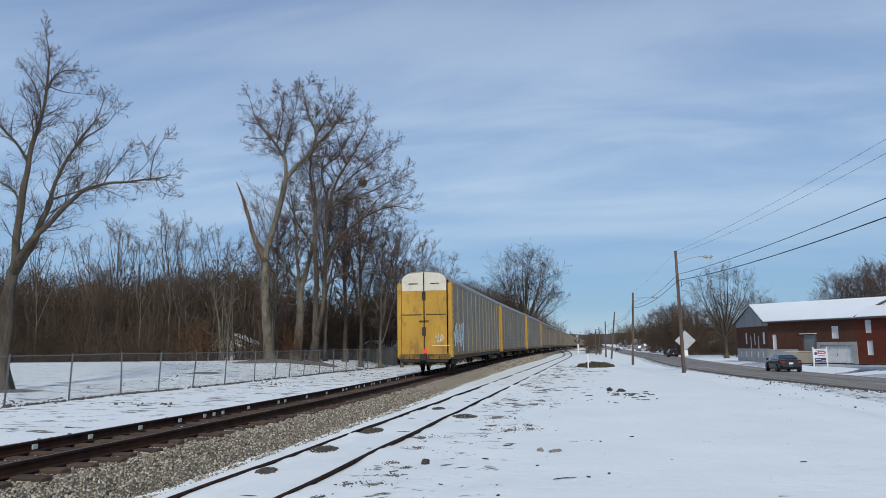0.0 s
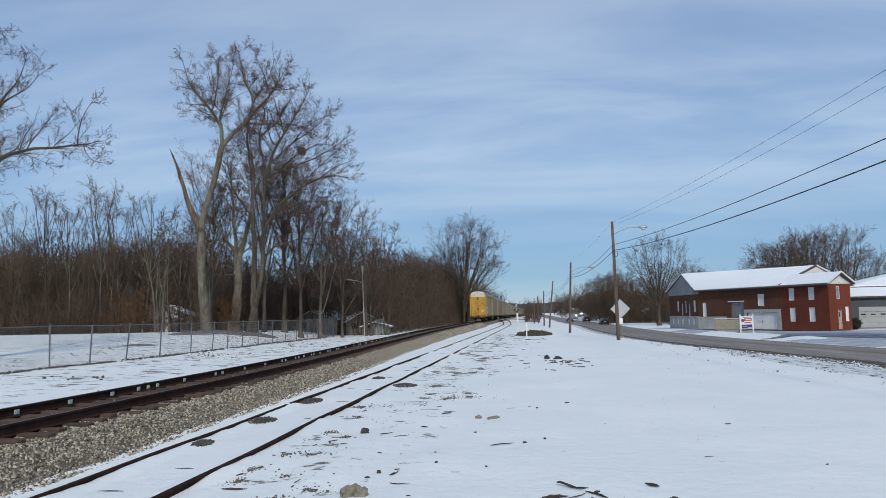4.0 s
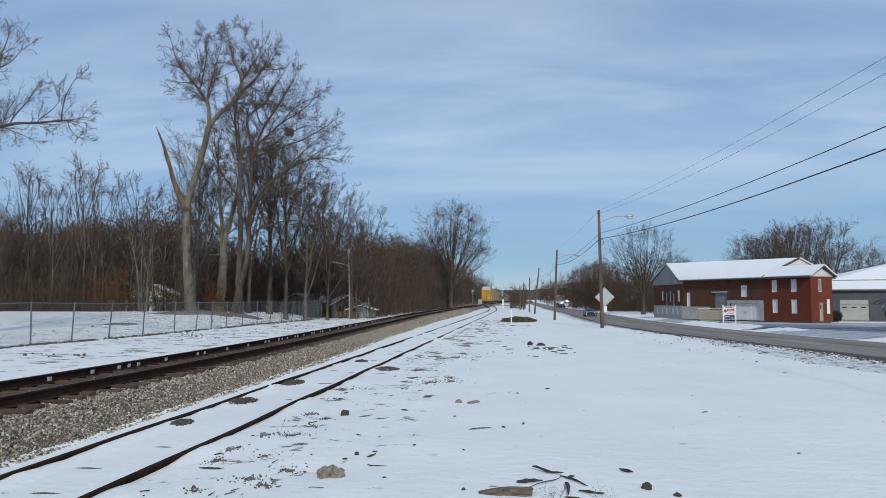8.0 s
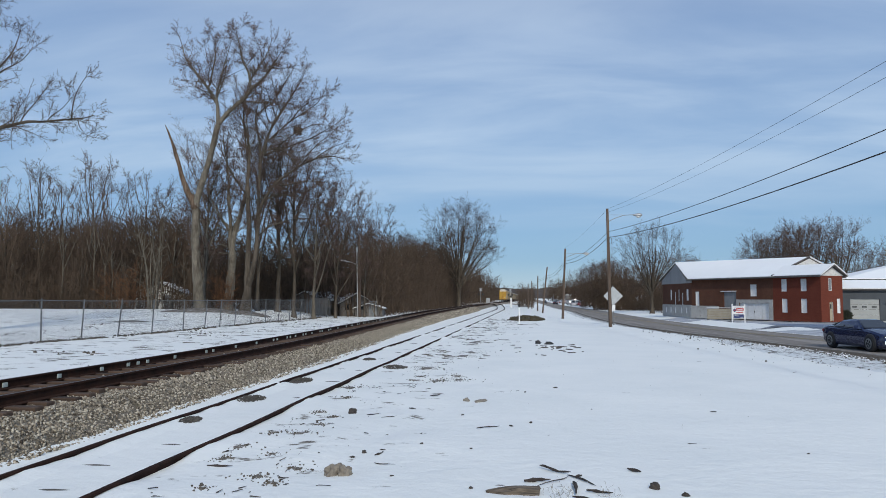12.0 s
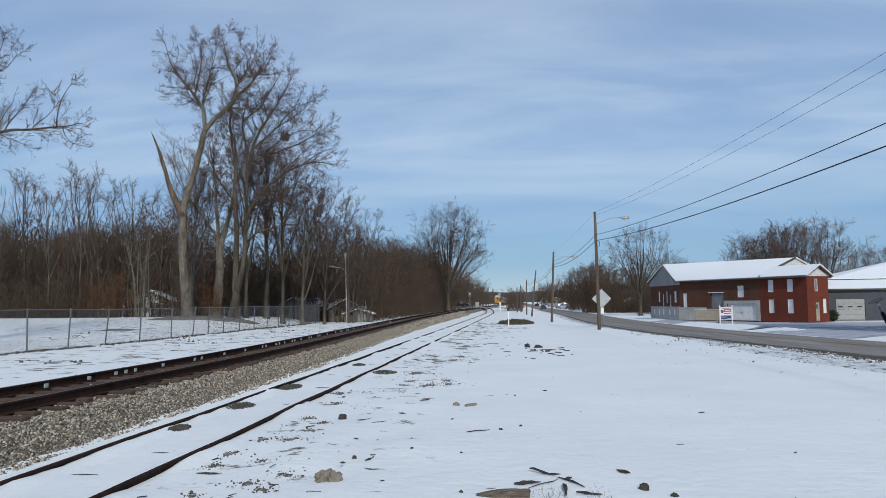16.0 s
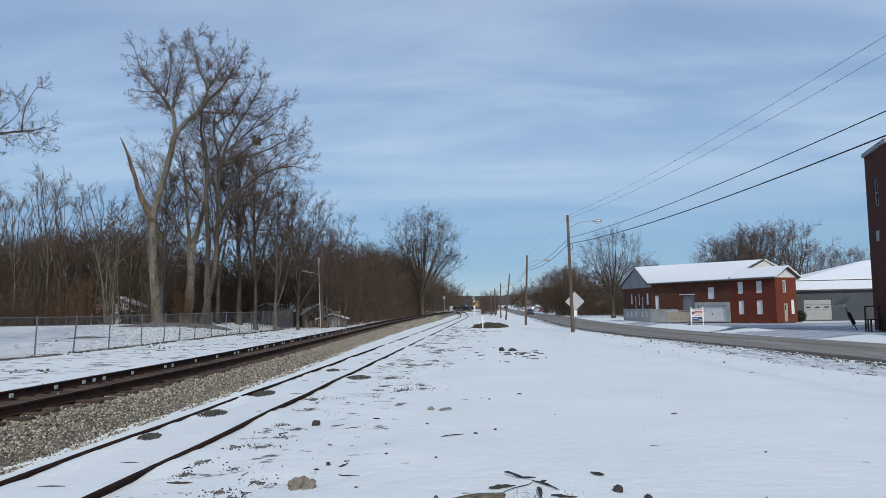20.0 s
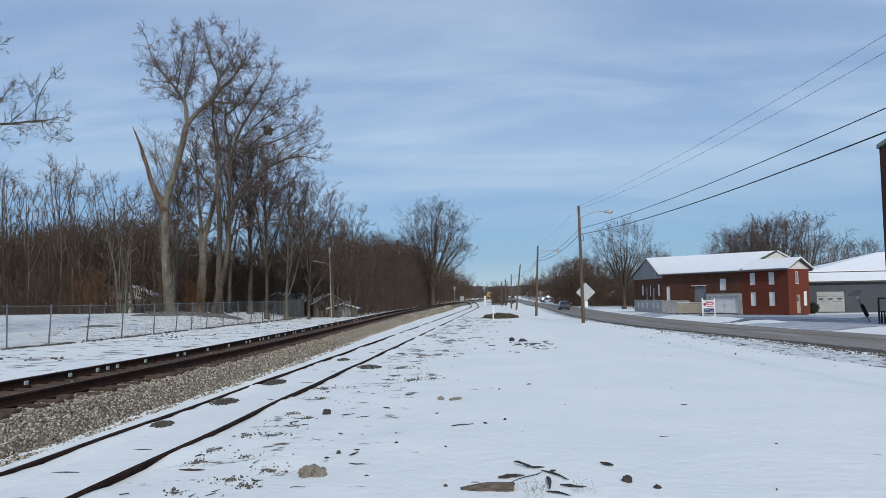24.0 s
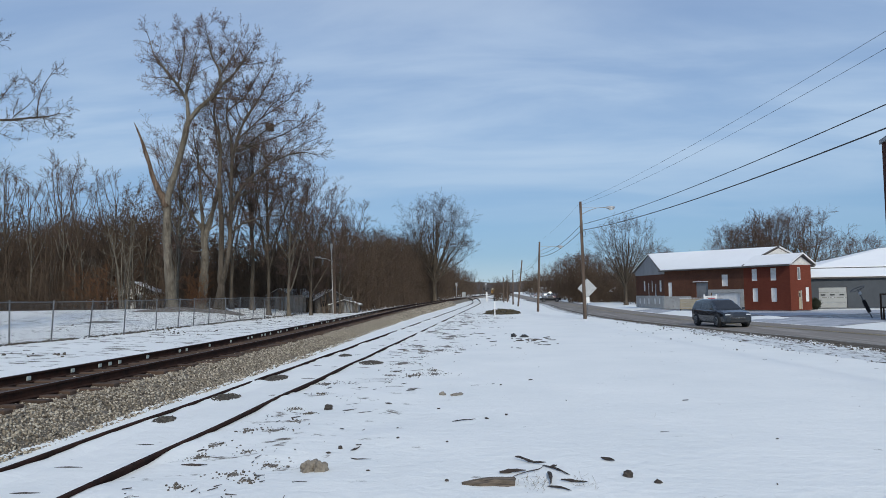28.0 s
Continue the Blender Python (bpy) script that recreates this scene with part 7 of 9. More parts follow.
# side road over the crossing
s = Shape()
s.loft([[(x, CROSS_Y - 3.4, crossing_z(x) - 0.25), (x, CROSS_Y - 3.2, crossing_z(x) - 0.015), (x, CROSS_Y + 3.2, crossing_z(x) - 0.015), (x, CROSS_Y + 3.4, crossing_z(x) - 0.25)] for x in steps((-90, 14, 2), (14, 16, 2))], closed=False, caps=False)
cross_road = new("side_road", s.mesh("side_road", M["asphalt"]))
tagged(cross_road, "narrow asphalt side road over the level crossing", "road", kind="structure")

# parked cars in the far lot
rng = random.Random(9)
lot = [vehicle("sedan", pose(0, 0, -50), M["white_body"], "white sedan parked in the distant lot", group="parked cars", plain=True), vehicle("crossover", pose(0, 0, -50), M["silver_body"], "silver car parked in the distant lot", group="parked cars", plain=True), vehicle("pickup", pose(0, 0, -50), M["white_body"], "white pickup parked in the distant lot", "truck", "parked cars", plain=True), vehicle("sedan", pose(0, 0, -50), M["red_body"], "dark red sedan parked in the distant lot", group="parked cars", plain=True)]
used = set()
for k in range(34):
    row, col = divmod(k, 7)
    x, y = 14.5 + col * 2.7 + 0.6 * (row % 2) + 0.5 * row, 372 + row * 17
    q = lot[rng.choice((0, 0, 1, 2, 0, 1, 3))]
    at = pose(x, y, ground_z(x, y), 0, 0, rng.choice((0, 180)) + rng.uniform(-4, 4))
    if id(q) in used:
        copy_thing(q, at)
    else:
        q.matrix_basis = at
        used.add(id(q))
for q in lot:
    if id(q) not in used:
        q.matrix_basis = pose(17.5, 290, ground_z(17.5, 290), 0, 0, 20)
for k in range(16):
    y = 292 + 9 * (k // 4) + rng.uniform(-1, 1)
    x = road_line(y)[0] + ROAD_W + 2.6 + 2.9 * (k % 4) + rng.uniform(-0.3, 0.3)
    q = copy_thing(lot[rng.choice((0, 1, 3, 3, 2))], pose(x, y, ground_z(x, y), 0, 0, rng.choice((0, 180)) + rng.uniform(-4, 4)))
yard_truck = copy_thing(lot[2], pose(36, 236, ground_z(36, 236), 0, 0, 100))
tagged(yard_truck, "white pickup parked in a snowy yard", "truck")


# ---- lineside fence ----
FENCE_X = -19.4
post_ys = [10.0, 13.0, 15.9, 18.7, 21.5, 24.6, 27.7, 30.4, 33.3, 36.5, 40.0, 42.8, 45.0, 47.4, 50.3, 53.2, 56.0, 58.8, 61.6, 64.5, 67.3, 70.0]
fence = thing("chain_link_fence", pose(0, 0, 0), "grey chain-link fence with leaning steel posts along the snow bank", "fence")
rng = random.Random(4)
tops = []
for y in post_ys:
    z = ground_z(FENCE_X, y) - 0.05
    lx, ly = rng.uniform(-0.06, 0.12), rng.uniform(-0.02, 0.20)
    s = Shape().tube([(FENCE_X, y, z), (FENCE_X + lx, y + ly, z + 1.78)], 0.032, 7)
    s.tube([(FENCE_X + lx, y + ly, z + 1.78), (FENCE_X + lx, y + ly, z + 1.82)], [0.04, 0.02], 7)
    part("post", s, M["galv_post"], fence)
    tops.append((FENCE_X + lx, y + ly, z + 1.74))
for a, b in zip(tops[:-1], tops[1:]):
    part("top_rail", Shape().tube([a, b], 0.02, 5), M["galv_post"], fence)
P0, P1 = [], []
for (xa, ya, za), (xb, yb, zb) in zip(tops[:-1], tops[1:]):
    n = int((yb - ya) / 0.10)
    hgt = 1.66
    for k in range(-int(hgt / 0.10), n):
        for sgn in (0, 1):
            u0, u1 = k / n, k / n + hgt / (yb - ya)
            c0, c1 = max(u0, 0.0), min(u1, 1.0)
            if c1 <= c0:
                continue
            h0, h1 = (c0 - u0) / (u1 - u0), (c1 - u0) / (u1 - u0)
            if sgn:
                h0, h1 = 1 - h0, 1 - h1
            P0.append((xa + (xb - xa) * c0, ya + (yb - ya) * c0, za + (zb - za) * c0 - hgt * (1 - h0)))
            P1.append((xa + (xb - xa) * c1, ya + (yb - ya) * c1, za + (zb - za) * c1 - hgt * (1 - h1)))
mesh_ob = part("wire_mesh", prisms("wire_mesh", P0, P1, [0.0026] * len(P0), [0.0026] * len(P0), M["galv_post"]), None, fence, "fine diamond wire mesh")
tagged(mesh_ob, kind="stuff")
# weedy strip at the fence foot
spots = [(FENCE_X + rng.gauss(0, 0.12), rng.uniform(10, 70), rng.uniform(0.08, 0.30)) for k in range(500)]
thicket("fence_weeds", spots, 21, M["dead_grass"], "dry weeds along the fence foot", 0.012, 4, 1, 0.4, 0.4, 0.004)
# dark slatted screen behind the trees
M["grey_board"] = simple("grey_board", (0.07, 0.068, 0.065), (0.16, 0.155, 0.145), 2, 0.9, 0, 0.2, 14, vary=0.4)
screen = thing("board_fence", pose(-21.4, 72.5, ground_z(-21.4, 72.5), 0, 0, 2), "weathered grey board fence at the wood's edge", "fence")
for k in range(9):
    part("board", Shape().box(k * 0.2, rng.uniform(-0.01, 0.01), 0.85 + rng.uniform(-0.04, 0.04), 0.175, 0.025, 1.75), M["grey_board"], screen)

# ---- sheds behind the line ----
M["shed_wall"] = simple("shed_wall", (0.12, 0.11, 0.10), (0.22, 0.20, 0.18), 1.0, 0.9, 0, 0.2, 14, stretch=(2, 2, 0.4))


def shed(x, y, z, w, d, h, rise, turn, wall_m, label):
    sh = thing("shed", pose(x, y, z, 0, 0, turn), label, "shed")
    s = Shape()
    s.box(0, 0, h / 2, w, d, h)
    body = part("wall", s, wall_m, sh)
    part("gable", Shape().loft([[(-w / 2, yy, h), (w / 2, yy, h), (0, yy, h + rise)] for yy in (-d / 2, d / 2)]), wall_m, sh)
    for sx in (-1, 1):
        part("roof", slab([(sx * (w / 2 + 0.25), -d / 2 - 0.25, h - 0.12), (sx * (w / 2 + 0.25), d / 2 + 0.25, h - 0.12), (0, d / 2 + 0.25, h + rise + 0.06), (0, -d / 2 - 0.25, h + rise + 0.06)], 0.08), M["fascia"], sh)
        part("roof_snow", slab([(sx * (w / 2 + 0.22), -d / 2 - 0.22, h - 0.02), (sx * (w / 2 + 0.22), d / 2 + 0.22, h - 0.02), (0, d / 2 + 0.22, h + rise + 0.15), (0, -d / 2 - 0.22, h + rise + 0.15)], 0.07), M["roof_snow"], sh, "patchy snow")
    part("door", Shape().box(w * 0.15, -d / 2 - 0.02, 0.95, 0.8, 0.06, 1.9, 0.01), M["grey_door"], body)
    part("window", Shape().box(-w * 0.25, -d / 2 - 0.02, 1.3, 0.6, 0.05, 0.6, 0.01), M["dark_glass"], body)
    return sh


shed(-18.7, 78, -0.05, 3.6, 3.6, 1.7, 0.95, 25, M["shed_wall"], "small weathered shed with snow on its roof")
shed(-16.3, 75.5, 0.0, 2.8, 2.2, 1.2, 0.35, 5, M["shed_wall"], "low grey lean-to with a snowy roof")
shed(-22.6, 77.5, 0.1, 4.0, 4.0, 1.9, 0.8, -20, M["shed_wall"], "grey shed half hidden by trunks")
shed(-43.0, 84, 0.6, 5.6, 5.0, 2.1, 1.2, 12, M["white_siding"], "pale cottage glimpsed through the trees")
shed(-48.0, 86, 0.6, 3.6, 3.0, 1.2, 0.4, 0, M["shed_wall"], "low shed glimpsed through the trees")

# ---- lamp pole on the far side of the line ----
lp = thing("lamp_pole", pose(-16.6, 72, ground_z(-16.6, 72) - 0.05), "wooden pole with a small street lamp and service cable", "utility pole")
part("shaft", Shape().tube([(0, 0, 0), (-0.05, 0, 4), (-0.15, 0, 8.2)], [0.16, 0.14, 0.11], 10), M["pole_wood"], lp, smooth=True)
part("conduit", Shape().tube([(-0.14, -0.16, 0), (-0.24, -0.16, 4), (-0.30, -0.16, 6.6)], 0.055, 8), M["conduit_grey"], lp, "pale steel conduit")
part("meter_box", Shape().box(-0.3, -0.14, 6.75, 0.2, 0.2, 0.5, 0.03), M["lamp_metal"], lp)
part("lamp_arm", Shape().tube([(-0.2, -0.1, 5.2), (-0.8, -0.1, 5.5), (-1.6, -0.1, 5.62)], 0.04, 6), M["conduit_grey"], lp)
part("lamp_head", Shape().box(-1.7, 0, 5.68, 0.5, 0.2, 0.13, 0.05), M["lens"], lp)

# two pale dead stems leaning out of the brush
for k, (x0, z0, x1) in enumerate(((-14.5, 0.3, -15.25), (-15.2, 0.3, -15.95))):
    ob = new("dead_sapling", Shape().tube([(x0, 73.0 + 0.3 * k, ground_z(x0, 73.0) - 0.05), ((x0 + x1) / 2 - 0.04, 73.2 + 0.3 * k, 1.1), (x1, 73.4 + 0.3 * k, 2.5 - 0.6 * k)], [0.055, 0.05, 0.03], 7).mesh("dead_sapling", M["pale_bark"], smooth=True))
    tagged(ob, "pale dead stem leaning out of the lineside brush", "dead stem", "leaning stems")

# ---- nest in the tall trees ----
g = np.random.RandomState(31)
c = g.normal(0, 1, (420, 3))
c = c / np.linalg.norm(c, axis=1, keepdims=True) * g.uniform(0.05, 0.42, (420, 1))
dd = g.normal(0, 0.13, (420, 3))
nest = new("nest", prisms("nest", c + np.array([-19.7, 61.2, 16.6]), c + dd + np.array([-19.7, 61.2, 16.6]), [0.03] * 420, [0.015] * 420, M["dark_twig"]))
tagged(nest, "dark leafy ball nest caught in bare branches", "nest")

# ---- signs and markers ----
sign = thing("warning_sign", pose(7.15, 63.7, ground_z(7.15, 63.7) - 0.05, 0, 0, 4), "bare metal back of a diamond road sign on a post", "road sign")
part("post", Shape().box(0, 0, 1.7, 0.06, 0.05, 3.4, 0.008), M["galv_post"], sign)
part("plate", Shape().loft([[(0, y, 1.68), (0.82, y, 2.5), (0, y, 3.32), (-0.82, y, 2.5)] for y in (-0.045, -0.035)]), M["lamp_metal"], sign, "silvery back of the diamond plate")
part("rider_plate", Shape().box(0.03, -0.04, 1.48, 0.28, 0.012, 0.52), M["white_paint"], sign)
mk = thing("marker_post", pose(-0.72, 62.2, ground_z(-0.72, 62.2) - 0.03), "thin white marker post with a dark cap in the snow", "marker post")
part("post", Shape().box(0, 0, 0.75, 0.10, 0.10, 1.5, 0.012), M["white_paint"], mk)
part("cap", Shape().box(-0.02, 0, 1.62, 0.16, 0.14, 0.30, 0.03), M["black_paint"], mk)
part("foot", Shape().box(0.08, -0.05, 0.04, 0.45, 0.28, 0.06, 0.02), M["dead_wood"], mk)
sw = thing("switch_stand", pose(-3.6, 160, 0.35), "white-painted switch stand with dark target by the siding", "switch stand")
part("post", Shape().box(0, 0, 1.0, 0.34, 0.3, 2.0, 0.03), M["white_paint"], sw)
part("target", Shape().box(-0.1, 0, 2.35, 0.5, 0.06, 0.34, 0.02), M["black_paint"], sw)
for x, y in ((-12.7, 200.5), (-4.9, 209.5)):
    cs = thing("crossing_signal", pose(x, y, crossing_z(x) - 0.2), "level crossing signal mast with crossbuck and twin lamps", "crossing signal", "crossing signals")
    part("mast", Shape().tube([(0, 0, 0), (0, 0, 4.3)], 0.06, 8), M["lamp_metal"], cs)
    for a in (-45, 45):
        part("crossbuck", Shape().box(0, -0.1 - 0.0002 * (a + 60), 3.9, 1.1, 0.012, 0.16), M["lamp_metal"], cs, at=Matrix.Translation((0, 0, 3.9)) @ pose(0, 0, 0, 0, a, 0) @ Matrix.Translation((0, 0, -3.9)))
    part("arm", Shape().box(0, -0.05, 2.6, 1.3, 0.06, 0.06), M["black_paint"], cs)
    for sx in (-1, 1):
        part("lamp_hood", Shape().disc(sx * 0.55, -0.1, 2.6, 0.28, 0.06, 16, "y"), M["black_paint"], cs)
cab = thing("relay_cabinet", pose(-12.3, 230, 0.8), "grey steel relay cabinet beside the line", "cabinet")
part("case", Shape().box(0, 0, 0.85, 1.1, 0.9, 1.6, 0.03), M["lamp_metal"], cab)
part("door", Shape().box(-0.25, -0.46, 0.85, 0.5, 0.03, 1.4, 0.01), M["lamp_metal"], cab)
part("base", Shape().box(0, 0, 0.0, 1.4, 1.1, 0.12, 0.02), M["concrete"], cab)
# board for sale beside the warehouse: unreadable rows stay bars
M["sign_red"] = simple("sign_red", (0.40, 0.03, 0.035), (0.48, 0.05, 0.05), 2, 0.6, 0, 0)
M["sign_blue"] = simple("sign_blue", (0.03, 0.045, 0.13), (0.05, 0.065, 0.17), 2, 0.6, 0, 0)
sb = thing("sale_board", pose(21.55, 81.6, -0.36, 0, 0, 20), "white sale board with red and blue panels, on two posts", "sign board")
for x in (0.0, 1.5):
    part("post", Shape().box(x, 0, 1.0, 0.13, 0.12, 2.0, 0.015), M["white_paint"], sb)
part("board", Shape().box(0.75, 0, 1.15, 1.37, 0.06, 1.35, 0.01), M["white_paint"], sb)
part("red_panel", Shape().box(0.92, -0.036, 1.45, 0.9, 0.012, 0.26), M["sign_red"], sb)
part("blue_panel", Shape().box(0.75, -0.036, 0.72, 1.24, 0.012, 0.4), M["sign_blue"], sb)
part("badge", Shape().disc(0.27, -0.036, 1.36, 0.17, 0.014, 18, "y"), M["sign_blue"], sb)
part("badge_center", Shape().disc(0.27, -0.046, 1.36, 0.09, 0.014, 14, "y"), M["sign_red"], sb)
for x, z, w_, h_, mt in ((0.92, 1.45, 0.62, 0.07, "white_paint"), (0.78, 1.70, 1.0, 0.06, "sign_blue"), (0.88, 1.13, 0.8, 0.08, "sign_red"), (0.5, 0.76, 0.55, 0.05, "white_paint"), (1.1, 0.62, 0.4, 0.05, "white_paint")):
    part("text_bar", Shape().box(x, -0.045, z, w_, 0.008, h_), M[mt], sb)
ct = thing("hay_cart", pose(20.2, 87.0, -0.38, 0, 0, -44), "tan slatted wooden cart with white top rail", "cart")
for k in range(6):
    part("slat", Shape().box(1.5, 0, 0.42 + k * 0.19, 2.9, 0.04, 0.17, 0.01), M["tan_wood"], ct)
for x in (0.1, 2.9):
    part("leg", Shape().box(x, 0.04, 0.65, 0.09, 0.09, 1.35, 0.01), M["fascia"], ct)
    part("foot", Shape().box(x, 0, 0.06, 0.5, 0.4, 0.08, 0.02), M["fascia"], ct)
part("top_rail", Shape().box(1.5, 0, 1.58, 3.0, 0.10, 0.07, 0.01), M["white_paint"], ct)
# leaning sign, bench and table by the brick block
ls = thing("leaning_sign", pose(28.6, 60, -0.38, 0, -24, 0), "leaning dark sign post with a wheel-shaped top", "sign")
part("post", Shape().tube([(0, 0, 0), (0, 0, 2.6)], 0.04, 6), M["galv_post"], ls)
part("panel", Shape().box(0, -0.05, 1.15, 0.30, 0.06, 1.05, 0.02), M["black_paint"], ls)
part("plate", Shape().box(0.02, -0.06, 2.25, 0.24, 0.03, 0.22, 0.01), M["white_paint"], ls)
s = Shape()
s.tube([(0.55 * math.cos(a), 0.0 + 0.30 * math.sin(a), 2.62 + 0.05 * math.sin(a)) for a in [2 * math.pi * k / 16 for k in range(17)]], 0.03, 5)
part("wheel", s, M["galv_post"], ls)
bn = thing("wooden_bench", pose(28.0, 57.0, -0.34, 0, 0, -8), "weathered wooden loading bench with uprights", "bench")
part("top", Shape().box(0.9, 0, 0.98, 2.0, 0.9, 0.09, 0.02), M["tie_wood"], bn)
for x in (0.0, 0.75):
    part("leg", Shape().box(x + 0.05, -0.3, 0.5, 0.11, 0.11, 1.0, 0.015), M["tie_wood"], bn)
    part("leg", Shape().box(x + 0.05, 0.3, 0.5, 0.11, 0.11, 1.0, 0.015), M["tie_wood"], bn)
part("upright", Shape().box(-0.12, 0.3, 1.0, 0.11, 0.11, 2.0, 0.015), M["tie_wood"], bn)
part("upright", Shape().box(0.78, 0.3, 1.45, 0.10, 0.10, 1.1, 0.015), M["tie_wood"], bn)
part("rail", Shape().box(0.33, 0.3, 1.95, 1.0, 0.09, 0.10, 0.015), M["tie_wood"], bn)
# evergreen shrub at the warehouse corner
g = np.random.RandomState(8)
c = g.normal(0, 1, (1500, 3))
c = c / np.linalg.norm(c, axis=1, keepdims=True) * g.uniform(0.3, 1.0, (1500, 1)) ** 0.5 * np.array([0.65, 0.65, 0.68]) + np.array([0, 0, 0.6])
dd = g.normal(0, 0.12, (1500, 3)) + np.array([0, 0, 0.08])
shrub = thing("shrub", pose(37.6, 93.0, -0.42), "dark evergreen shrub by the warehouse corner", "shrub")
part("foliage", prisms("foliage", c, c + dd, [0.035] * 1500, [0.01] * 1500, M["green_shrub"]), None, shrub)
part("stem", Shape().tube([(0, 0, 0), (0, 0, 0.7)], [0.06, 0.03], 6), M["bark"], shrub)
# trampled yard between the road and the buildings
M["slush"] = simple("slush", (0.33, 0.345, 0.375), (0.58, 0.595, 0.625), 0.55, 0.6, 0, 0.5, 6, stretch=(0.6, 1.6, 1), dirt=(0.24, 0.25, 0.275), coords="World", dist=0.05, spec=0.3)


def yard_cross(y):
    x0 = road_line(y)[0] + ROAD_W + 0.35 + 0.25 * noise.noise(Vector((y * 0.6, 0, 81)))
    if y < 86.9:
        x1 = 48.0 - 0.2 * max(0.0, 62.0 - y)
    elif y < 92.74:
        x1 = 32.4 - (y - 86.9) * 0.55
    else:
        x1 = 29.1 - (y - 92.74) * 0.55
    x1 = max(x1 - 0.3, x0 + 1.0)
    out = []
    for k in range(9):
        x = x0 + (x1 - x0) * k / 8
        out.append((x, y, ground_z(x, y) + (0.022 if 0 < k < 8 else -0.02)))
    return out


yard = new("yard", strip("yard", steps((47, 101, 1.2), (101, 102, 1)), yard_cross, M["slush"]))
tagged(yard, "trampled grey slush of the yard before the buildings", "yard", kind="structure")
# wet drive in front of the grey garage
s = Shape()
rows = []
for k in range(41):
    x = 18.2 + 30 * k / 40
    y0 = 62.9 - 0.12 * (x - 18) + 0.5 * noise.noise(Vector((x * 0.6, 0, 3)))
    y1 = 63.3 + 0.70 * (x - 18) ** 0.97 + 0.9 * noise.noise(Vector((x * 0.5, 0, 6)))
    rows.append([(x, y0 + (y1 - y0) * u, ground_z(x, y0 + (y1 - y0) * u) + (0.05 if 0 < u < 1 else 0.01)) for u in (0, 0.04, 0.3, 0.6, 0.96, 1.0)])
s.loft(rows, closed=False, caps=False)
drive = new("driveway", s.mesh("driveway", M["wet_asphalt"], smooth=True, fix=False))
tagged(drive, "wet dark asphalt drive with slush", "driveway", kind="structure")

# ---- spoil heap, rubble ----
s = Shape()
rings = []
for r_ in (1.0, 0.8, 0.55, 0.3, 0.05):
    ring = []
    for k in range(28):
        a = 2 * math.pi * k / 28
        x, y = -0.2 + 1.9 * r_ * math.cos(a) * (1 + 0.15 * noise.noise(Vector((math.cos(a) * 2, math.sin(a) * 2, 1)))), 77 + 5.0 * r_ * math.sin(a)
        ring.append((x, y, ground_z(x, y) - 0.04 + 0.42 * (1 - r_) ** 0.7 + 0.22 * (1 - r_) * noise.noise(Vector((x * 1.3, y * 0.8, 5)))))
    rings.append(ring)
s.loft(rings)
M["heap_earth"] = simple("heap_earth", (0.04, 0.033, 0.018), (0.11, 0.09, 0.05), 3, 0.95, 0, 0.8, 18, coords="World", dist=0.04)
heap = new("spoil_heap", s.mesh("spoil_heap", M["heap_earth"], smooth=True))
tagged(heap, "low brown heap of earth and dead grass in the snow", "earth heap")
spots = [(-0.2 + 1.5 * rng.gauss(0, 0.45), 77 + 4 * rng.gauss(0, 0.45), rng.uniform(0.15, 0.4)) for k in range(260)]
thicket("heap_grass", spots, 22, M["dead_grass"], "dead grass on the earth heap", 0.014, 4, 1, 0.5, 0.4, 0.006)

# ---- siding: bare gravel, drifts over the rail ----
M["wet_gravel"] = simple("wet_gravel", (0.055, 0.05, 0.042), (0.15, 0.135, 0.115), 16, 0.9, 0, 0.9, 40, coords="World", dist=0.03)


def low_mound(name, x, y, rx, ry, h, mat, label, cat, seed=0, group=""):
    s = Shape()
    rings = []
    for r_ in (1.0, 0.82, 0.55, 0.25, 0.03):
        ring = []
        for k in range(18):
            a = 2 * math.pi * k / 18
            q = 1 + 0.28 * noise.noise(Vector((math.cos(a) * 1.7, math.sin(a) * 1.7, seed)))
            px_, py_ = x + rx * r_ * q * math.cos(a), y + ry * r_ * q * math.sin(a)
            ring.append((px_, py_, ground_z(px_, py_) - 0.012 + h * (1 - r_ ** 2) + 0.3 * h * noise.noise(Vector((px_ * 9, py_ * 9, seed))) * (1 - r_)))
        rings.append(ring)
    s.loft(rings)
    ob = new(name, s.mesh(name, mat, smooth=True))
    return tagged(ob, label, cat, group)


for i, (x, y, w_) in enumerate([(-5.84, 15.1, 0.62), (-5.88, 18.67, 0.62), (-5.83, 12.35, 0.36)]):
    low_mound("gravel_patch", x, y, w_ * 0.5, w_ * 0.7, 0.05, M["wet_gravel"], "dark bare gravel patch melted out of the snow between rails", "gravel patch", i, "gravel patches")
for i, (x, y, rx, ry) in enumerate([(-6.08, 17.5, 0.28, 0.85), (-6.08, 42.5, 0.3, 1.3), (-6.08, 45.8, 0.3, 0.6), (-4.56, 39.5, 0.3, 1.0), (-4.56, 52.0, 0.3, 2.2), (-6.08, 55, 0.3, 1.5), (-6.08, 62, 0.3, 2), (-4.56, 70, 0.3, 2)]):
    low_mound("snow_drift", x, y, rx, ry, 0.11, M["snow"], "small snow drift lying over the siding rail", "snow drift", 40 + i, "snow drifts")

